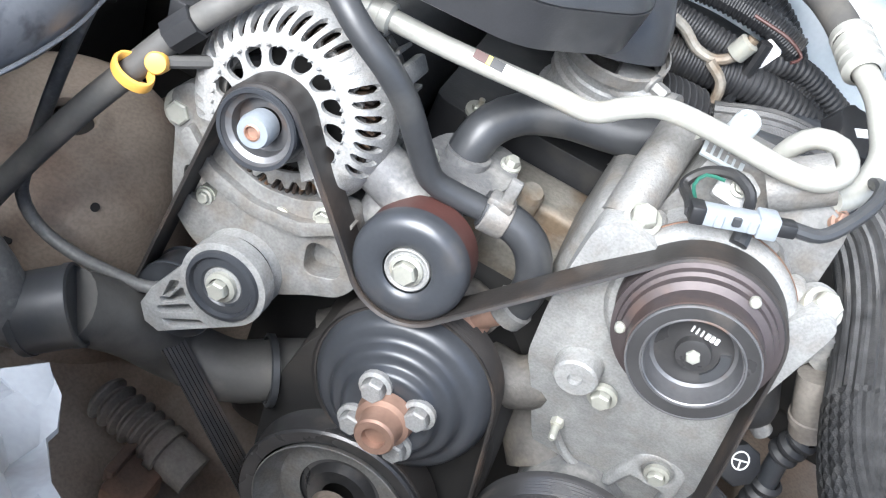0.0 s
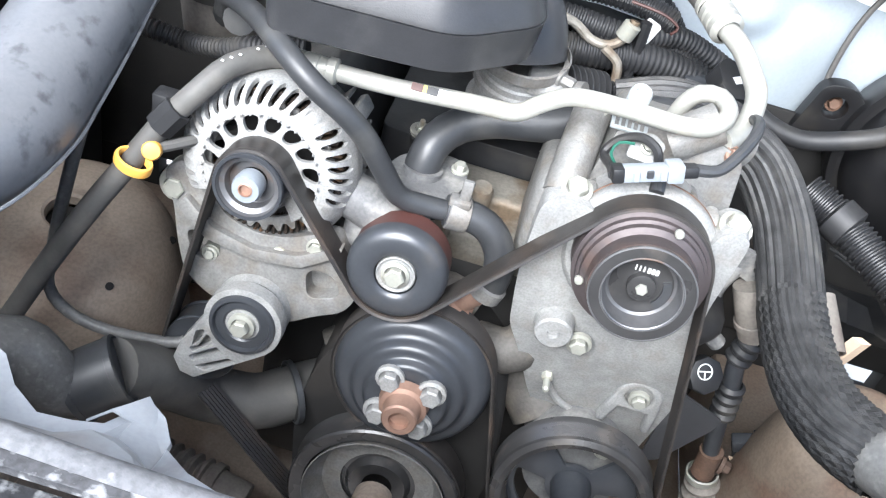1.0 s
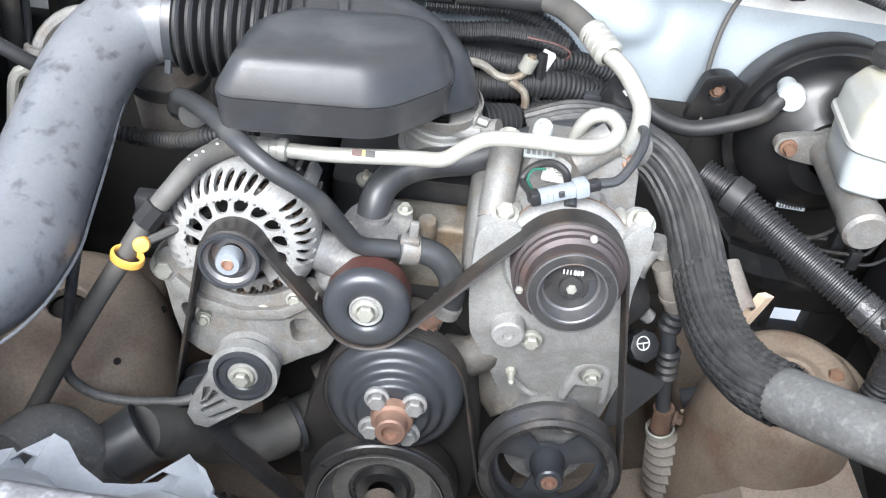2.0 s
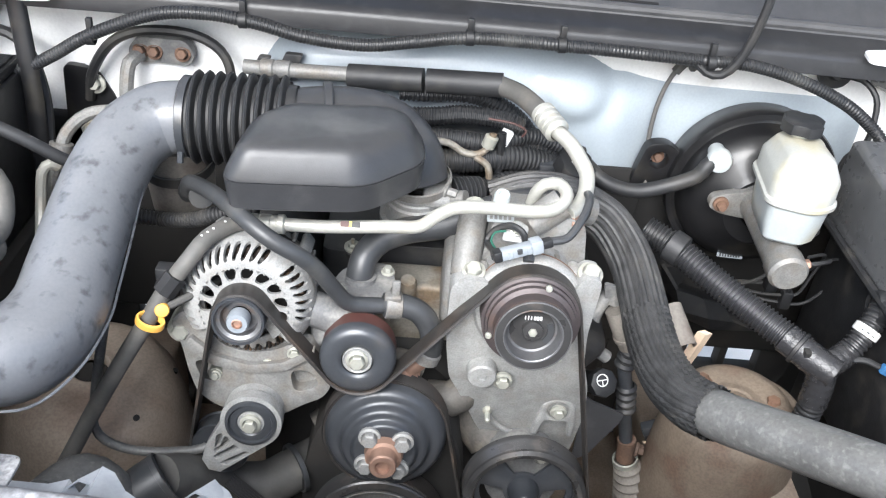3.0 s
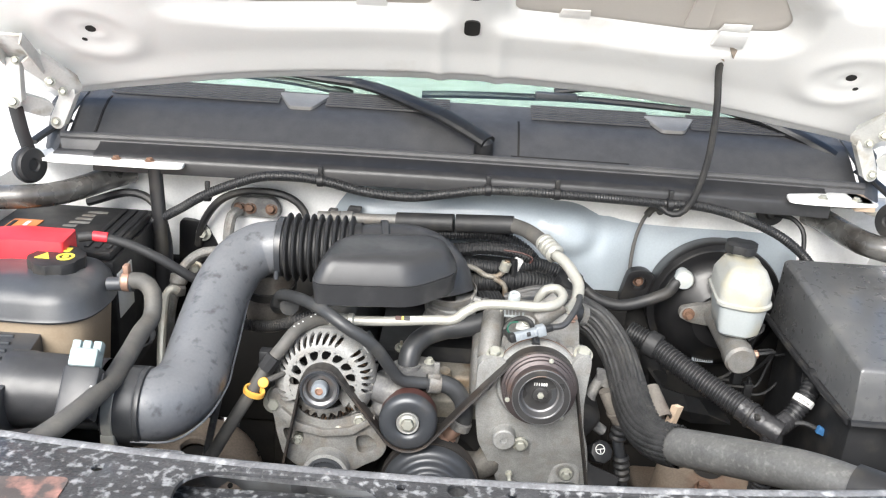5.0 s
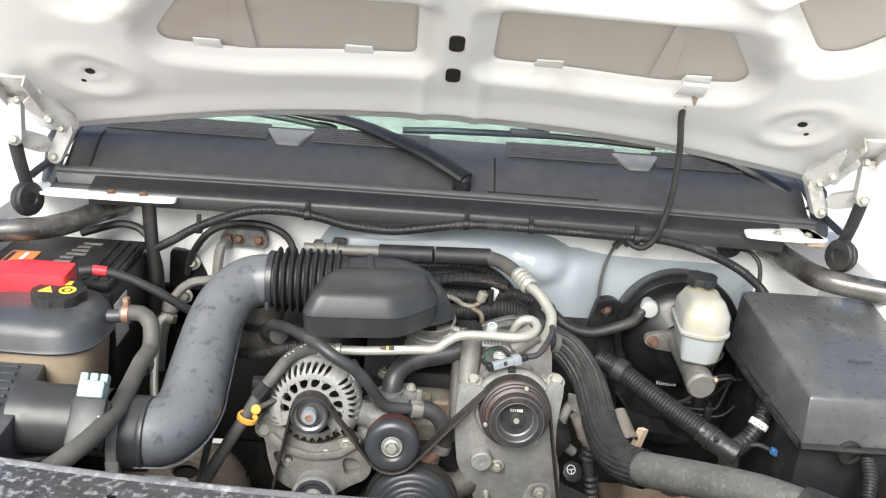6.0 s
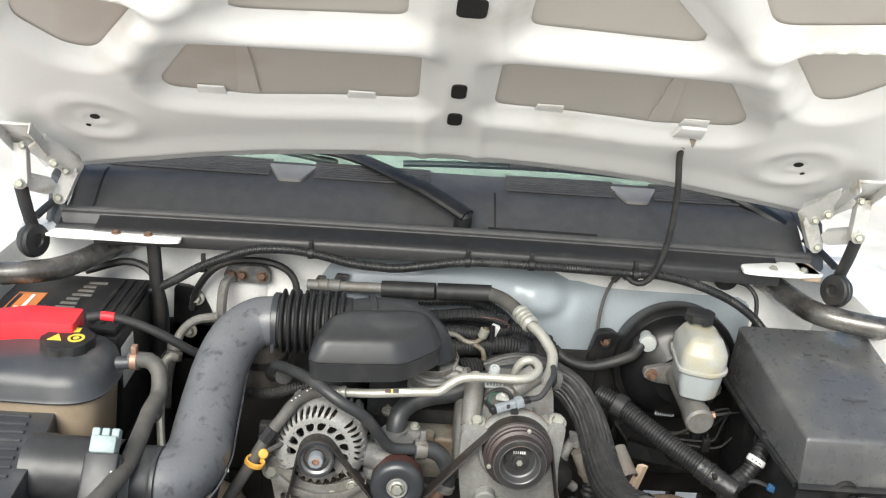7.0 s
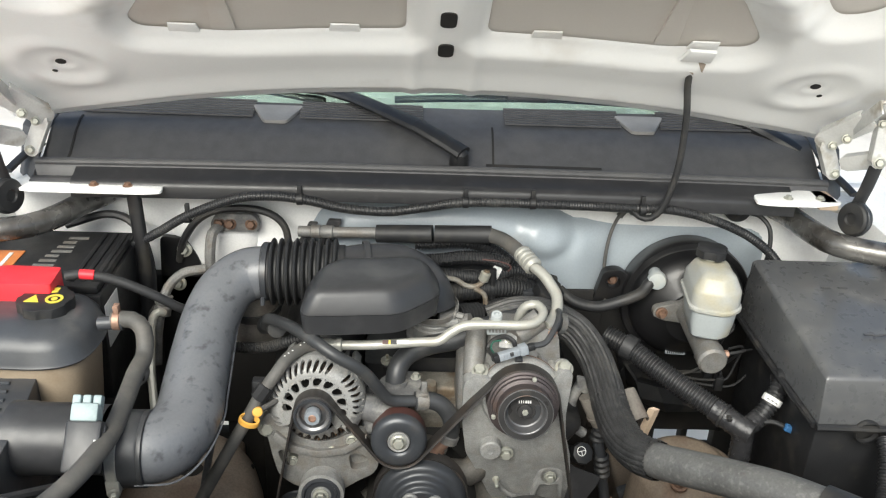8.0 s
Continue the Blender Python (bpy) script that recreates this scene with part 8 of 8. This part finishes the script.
part("connector", bm, M_GREYHOSE, fr)
for pts, r in (([(0.0, 0.285, 1.065), (0.06, 0.29, 1.068), (0.115, 0.30, 1.072), (0.17, 0.315, 1.060), (0.215, 0.325, 1.035)], 0.017), ([(0.02, 0.255, 1.045), (0.075, 0.262, 1.04), (0.13, 0.285, 1.045), (0.19, 0.30, 1.03)], 0.014), ([(-0.05, 0.30, 1.09), (0.02, 0.305, 1.093), (0.09, 0.305, 1.09), (0.15, 0.335, 1.09), (0.23, 0.36, 1.055)], 0.012)):
    bm = B()
    tube(bm, pts, r, 12, ribs=(0.006, 0.0016))
    part("loom", bm, M_RUBBER, fr)
bm = B()
prism(bm, round_corners([(-0.02, 0.98), (0.19, 0.98), (0.19, 1.045), (0.165, 1.078), (0.06, 1.086), (-0.02, 1.08)], 0.012), 0.03, front(0.375), bevel=0.006)
coil = part("coil_bracket", bm, M_BLACK, fr, "black bracket behind the throttle body")
for cx, cz in ((0.07, 1.07), (0.115, 1.066), (0.158, 1.06)):
    bm = B()
    box(bm, (cx - 0.014, 0.325, cz - 0.012), (cx + 0.014, 0.350, cz + 0.014), 0.004)
    box(bm, (cx - 0.009, 0.312, cz - 0.007), (cx + 0.009, 0.327, cz + 0.008), 0.002)
    part("plug", bm, M_BOX, coil)
bm = B()
box(bm, (0.162, 0.290, 1.052), (0.190, 0.312, 1.070), 0.003, m=Matrix.Identity(4))
part("grey_plug", bm, M_PULLEY, fr, "grey plug on the harness")
oc = thing("oil_filler_cap", (0.2, 0.25, 1.07), "black oil filler cap with a white oil can mark", "cap")
bm = B()
prism(bm, [(r * math.cos(2 * math.pi * k / 32), r * math.sin(2 * math.pi * k / 32)) for k in range(32) for r in ((0.027 if k % 8 < 5 else 0.024),)], 0.022, axis_matrix((0.198, 0.25, 1.085), (0.3, -0.35, 1)), bevel=0.004)
part("cap", bm, M_BLACK, oc)
bm = B()
box(bm, (-0.010, -0.004, 0.0222), (0.006, 0.004, 0.0230), 0, m=axis_matrix((0.198, 0.25, 1.085), (0.3, -0.35, 1)))
box(bm, (0.004, 0.0, 0.0222), (0.012, 0.003, 0.0230), 0, m=axis_matrix((0.198, 0.25, 1.085), (0.3, -0.35, 1)))
part("mark", bm, M_PRINT, oc)
bm = B()
lathe(bm, [(0.022, 0), (0.022, -0.14), (0, -0.14)], (0.198, 0.25, 1.085), (0.1, -0.1, 1), 20)
part("neck", bm, M_BLACK, oc)

# ---- lower driver side ----
pc2 = thing("steering_fluid_cap", (0.25, 0.09, 0.84), "black fluid cap with a white steering wheel mark", "cap")
cmx = axis_matrix((0.258, 0.088, 0.860), (0.25, -0.75, 0.65))
bm = B()
prism(bm, circle(0, 0, 0.020, 8), 0.014, cmx, bevel=0.003)
lathe(bm, [(0.015, 0.0), (0.015, -0.06), (0, -0.06)], (0.258, 0.088, 0.860), (0.25, -0.75, 0.65), 16)
capb = part("cap", bm, M_BLACK, pc2)
bm = B()
prism(bm, circle(-0.003, 0.004, 0.0085, 24), 0.0008, cmx @ Matrix.Translation((0, 0, 0.0142)), [circle(-0.003, 0.004, 0.0073, 24)])
prism(bm, [(-0.010, 0.0035), (0.004, 0.0035), (0.004, 0.0048), (-0.010, 0.0048)], 0.0008, cmx @ Matrix.Translation((0, 0, 0.0142)))
prism(bm, [(-0.0036, -0.004), (-0.0024, -0.004), (-0.0024, 0.0035), (-0.0036, 0.0035)], 0.0008, cmx @ Matrix.Translation((0, 0, 0.0142)))
part("mark", bm, M_PRINT, capb)
bm = B()
prism(bm, round_corners([(0.236, 0.86), (0.245, 0.852), (0.292, 0.832), (0.288, 0.815), (0.255, 0.75), (0.236, 0.74)], 0.004), 0.003, front(0.062))
solid("splash_plate", bm, M_BOX, "flat dark grey steel splash plate beside the belt", "plate")
st = thing("steering_shaft", (0.32, 0.1, 0.62), "steering shaft with two black ribbed boots and a rusty joint", "steering shaft")
for top, low, n in (((0.291, 0.10, 0.915), (0.288, 0.10, 0.880), 3), ((0.298, 0.10, 0.851), (0.307, 0.10, 0.800), 4)):
    bm = B()
    axis = Vector(top) - Vector(low)
    h = axis.length / n
    prof = []
    for k in range(n):
        prof += [(0.0105, k * h), (0.0142, (k + 0.3) * h), (0.0142, (k + 0.55) * h), (0.0105, (k + 0.85) * h)]
    lathe(bm, prof, low, tuple(axis), 24)
    part("boot", bm, M_RUBBER, st, "black ribbed rubber boot")
bm = B()
tube(bm, [(0.289, 0.10, 0.93), (0.289, 0.10, 0.88), (0.297, 0.10, 0.85), (0.308, 0.10, 0.79), (0.322, 0.10, 0.73)], 0.0095, 14, 0.012)
part("shaft", bm, M_PULLEY, st)
bm = B()
tube(bm, [(0.320, 0.10, 0.745), (0.323, 0.10, 0.728), (0.325, 0.10, 0.706)], 0.0135, 14, 0.01)
bolt(bm, (0.336, 0.095, 0.732), (1, -0.3, 0), 0.0075, 0.010)
part("joint", bm, M_RUST, st)
bm = B()
lathe(bm, [(0.0165, -0.005), (0.0185, -0.004), (0.0185, 0.004), (0.0165, 0.005)], (0.326, 0.10, 0.703), (-0.25, 0, 1), 24)
part("clamp", bm, M_STEEL, st)
bm = B()
prof = []
for k in range(7):
    h = -0.11 + 0.0155 * k
    r = 0.036 - 0.0026 * k
    prof += [(r - 0.006, h), (r, h + 0.004), (r, h + 0.007), (r - 0.006, h + 0.012)]
lathe(bm, prof, (0.328, 0.10, 0.700), (-0.36, 0, 1), 24)
part("gaiter", bm, M_GAITER, st, "dusty grey ribbed gaiter")
bm = B()
tube(bm, [(0.262, 0.105, 0.972), (0.274, 0.10, 0.948), (0.289, 0.10, 0.920)], 0.0165, 16, 0.008)
lathe(bm, [(0.0170, -0.004), (0.0185, -0.003), (0.0185, 0.003), (0.0170, 0.004)], (0.281, 0.10, 0.935), (-0.45, 0, 0.9), 20)
part("yoke", bm, M_GAITER, st, "worn grey steel yoke")
bm = B()
prism(bm, round_corners([(0.240, 1.005), (0.272, 0.998), (0.290, 0.972), (0.280, 0.955), (0.262, 0.968), (0.246, 0.975)], 0.006), 0.006, front(0.118), [circle(0.264, 0.985, 0.004, 12)], bevel=0.002)
part("bracket", bm, M_PAINTCAST, st, "grey steel bracket")
bm = B()
tube(bm, [(0.255, 0.125, 0.99), (0.236, 0.11, 0.955), (0.240, 0.10, 0.915), (0.262, 0.10, 0.895)], 0.009, 12, 0.008)
part("arm", bm, M_PAINTCAST, st)

wc = thing("wire_connector", (0.369, 0.13, 0.74), "grey plastic wire connector hanging on a taped wire", "connector")
bm = B()
cm = Matrix.Translation((0.366, 0.128, 0.746)) @ Matrix.Rotation(radians(-25), 4, "Y")
box(bm, (-0.020, -0.008, -0.008), (0.004, 0.008, 0.008), 0.002, m=cm)
box(bm, (0.004, -0.010, -0.011), (0.024, 0.010, 0.011), 0.002, m=cm)
part("plug", bm, M_PULLEY, wc)
bm = B()
tube(bm, [(0.350, 0.128, 0.740), (0.362, 0.13, 0.715), (0.376, 0.13, 0.69), (0.390, 0.13, 0.655), (0.406, 0.13, 0.62)], 0.0035, 8, 0.01)
part("wire", bm, M_RUBBER, wc)
bm = B()
loft(bm, [[(0.352, 0.124, 0.718), (0.366, 0.120, 0.722), (0.374, 0.124, 0.716)], [(0.366, 0.120, 0.700), (0.374, 0.116, 0.700), (0.382, 0.12, 0.698)], [(0.378, 0.122, 0.682), (0.381, 0.12, 0.682), (0.384, 0.122, 0.681)]])
thick(bm, 0.0015)
part("tape_flag", bm, M_PINKCARD, wc, "torn tan tape")

cb = thing("loom_bracket", (0.36, 0.1, 0.9), "curved zinc steel bracket and a pale pink wooden strip", "bracket")
bm = B()
low, high = Vector((0.369, 0.078, 0.925)), Vector((0.352, 0.126, 0.952))
out = Vector((0.1, -0.3, 1.0))
along = (high - low).normalized()
out = (out - along * out.dot(along)).normalized()
across = along.cross(out)
loft(bm, [[tuple(low.lerp(high, k / 4) + (out * math.cos(radians(a)) + across * math.sin(radians(a))) * 0.017) for a in range(-95, 96, 19)] for k in range(5)])
thick(bm, 0.0025)
part("clip", bm, M_GAITER, cb)
for o in (0.0, 0.016):
    bm = B()
    tube(bm, [(0.358 + o, 0.112, 0.930), (0.366 + o, 0.115, 0.895), (0.378 + o, 0.12, 0.855)], 0.0042, 8, 0.01)
    part("rod", bm, M_GAITER, cb, "cream coloured rod")
bm = B()
tube(bm, [(0.392, 0.085, 0.948), (0.386, 0.095, 0.90), (0.379, 0.105, 0.855)], 0.010, 4, 0.03, flat=0.4, up=(0, 1, 0))
part("strip", bm, M_PINKCARD, cb, "pale pink strip")
shift(cb, -0.018, 0, 0.013)

for sx, cx in ((1, 0.438), (-1, -0.428)):
    tw = thing("spring_tower", (cx, 0.08, 0.6), "rusty brown spring tower covered in dirt", "spring tower", "spring towers")
    cy, cz = (0.070, 0.851) if sx > 0 else (0.105, 0.800)
    bm = B()
    flare = [(0.066, 0.002), (0.078, -0.004), (0.084, -0.014), (0.093, -0.06), (0.104, -0.15), (0.120, -0.30), (0, -0.30)] if sx > 0 else [(0.062, 0.001), (0.088, -0.005), (0.106, -0.018), (0.118, -0.042), (0.130, -0.09), (0.142, -0.17), (0.15, -0.30), (0, -0.30)]
    lathe(bm, [(0.0225, -0.006), (0.024, 0.004), (0.027, 0.006), (0.032, 0.005), (0.038, 0.001), (0.044, 0.0)] + flare, (cx, cy, cz), (-sx * 0.1, -0.12, 1), 48)
    part("dome", bm, M_DOME if sx > 0 else M_DIRTY, tw)
    bm = B()
    lathe(bm, [(0, 0.0), (0.025, -0.002)], (cx, cy, cz - 0.010), (-sx * 0.1, -0.12, 1), 24)
    part("opening", bm, M_DARK, tw)
    for a in (8, 128, 248) if sx > 0 else ():
        bm = B()
        bolt(bm, (cx + 0.055 * math.cos(radians(a)), cy + 0.055 * math.sin(radians(a)), cz), (-sx * 0.1, -0.12, 1), 0.0095, 0.012, 1.5)
        part("bolt", bm, M_RUST, tw)
    for a, rr, hh in ((-38, 0.098, -0.011), (-75, 0.120, -0.050), (20, 0.110, -0.025)) if sx < 0 else ():
        bm = B()
        ax = Vector((0.1, -0.12, 1)).normalized()
        out = Vector((math.cos(radians(a)), math.sin(radians(a)), 0))
        out = (out - ax * out.dot(ax)).normalized()
        lathe(bm, [(0, 0.0022), (0.0042, 0.0022), (0.0042, -0.002), (0, -0.002)], Vector((cx, cy, cz)) + out * rr + ax * hh, tuple((out * 0.5 + ax).normalized()), 12)
        part("pinhole", bm, M_DARK, tw, "small dark drain hole")
    if sx > 0:
        bm = B()
        lathe(bm, [(0, 0.004), (0.070, 0.004), (0.074, 0.001), (0.074, -0.004), (0.070, -0.008), (0, -0.008)], (0.462, 0.072, 0.836), (-0.1, -0.12, 1), 40)
        lathe(bm, [(0, 0.009), (0.004, 0.009), (0.005, 0.004)], (0.522, 0.085, 0.836), (-0.1, -0.12, 1), 12)
        part("flange_plate", bm, M_DOME, tw)
        bm = B()
        loft(bm, [[(sx * x, y, z) for x, z in ((0.36, 0.60), (0.375, 0.68), (0.40, 0.735), (0.46, 0.76), (0.53, 0.765))] for y in (-0.10, 0.02, 0.14)])
        thick(bm, 0.005)
        part("skirt", bm, M_DIRTY, tw, "brown dirty sheet steel skirt")
bm = B()
lathe(bm, [(0, 0), (0.10, 0), (0.11, -0.01), (0.10, -0.04), (0, -0.04)], (0.60, 0.16, 0.66), (-0.4, -0.3, 1), 32)
solid("horn", bm, M_DARK, "dark round horn low beside the wheel liner", "horn")

# passenger low parts: tie rod boot and rusty bracket
tr = thing("tie_rod_boot", (-0.24, -0.1, 0.5), "ribbed dusty rubber boot on the steering rack", "boot")
bm = B()
prof = []
for k in range(6):
    h = -0.045 + 0.014 * k
    prof += [(0.022, h), (0.029, h + 0.004), (0.029, h + 0.007), (0.022, h + 0.012)]
lathe(bm, [(r * 0.88, h) for r, h in prof], (-0.258, 0.006, 0.56), (-1, 0.18, 0.0), 24)
part("bellows", bm, M_GAITER, tr)
bm = B()
tube(bm, [(-0.225, 0.0, 0.56), (-0.195, -0.006, 0.556), (-0.165, -0.010, 0.552)], 0.023, 16, 0.01)
lathe(bm, [(0.0245, -0.006), (0.028, -0.005), (0.028, 0.005), (0.0245, 0.006)], (-0.205, -0.004, 0.557), (1, -0.18, 0), 20)
part("rack_end", bm, M_GAITER, tr)
bm = B()
box(bm, (-0.235, -0.075, 0.515), (-0.19, -0.020, 0.555), 0.008)
box(bm, (-0.240, -0.060, 0.540), (-0.228, -0.015, 0.565), 0.004)
part("clamp_block", bm, M_RUST, tr, "rusty clamp")
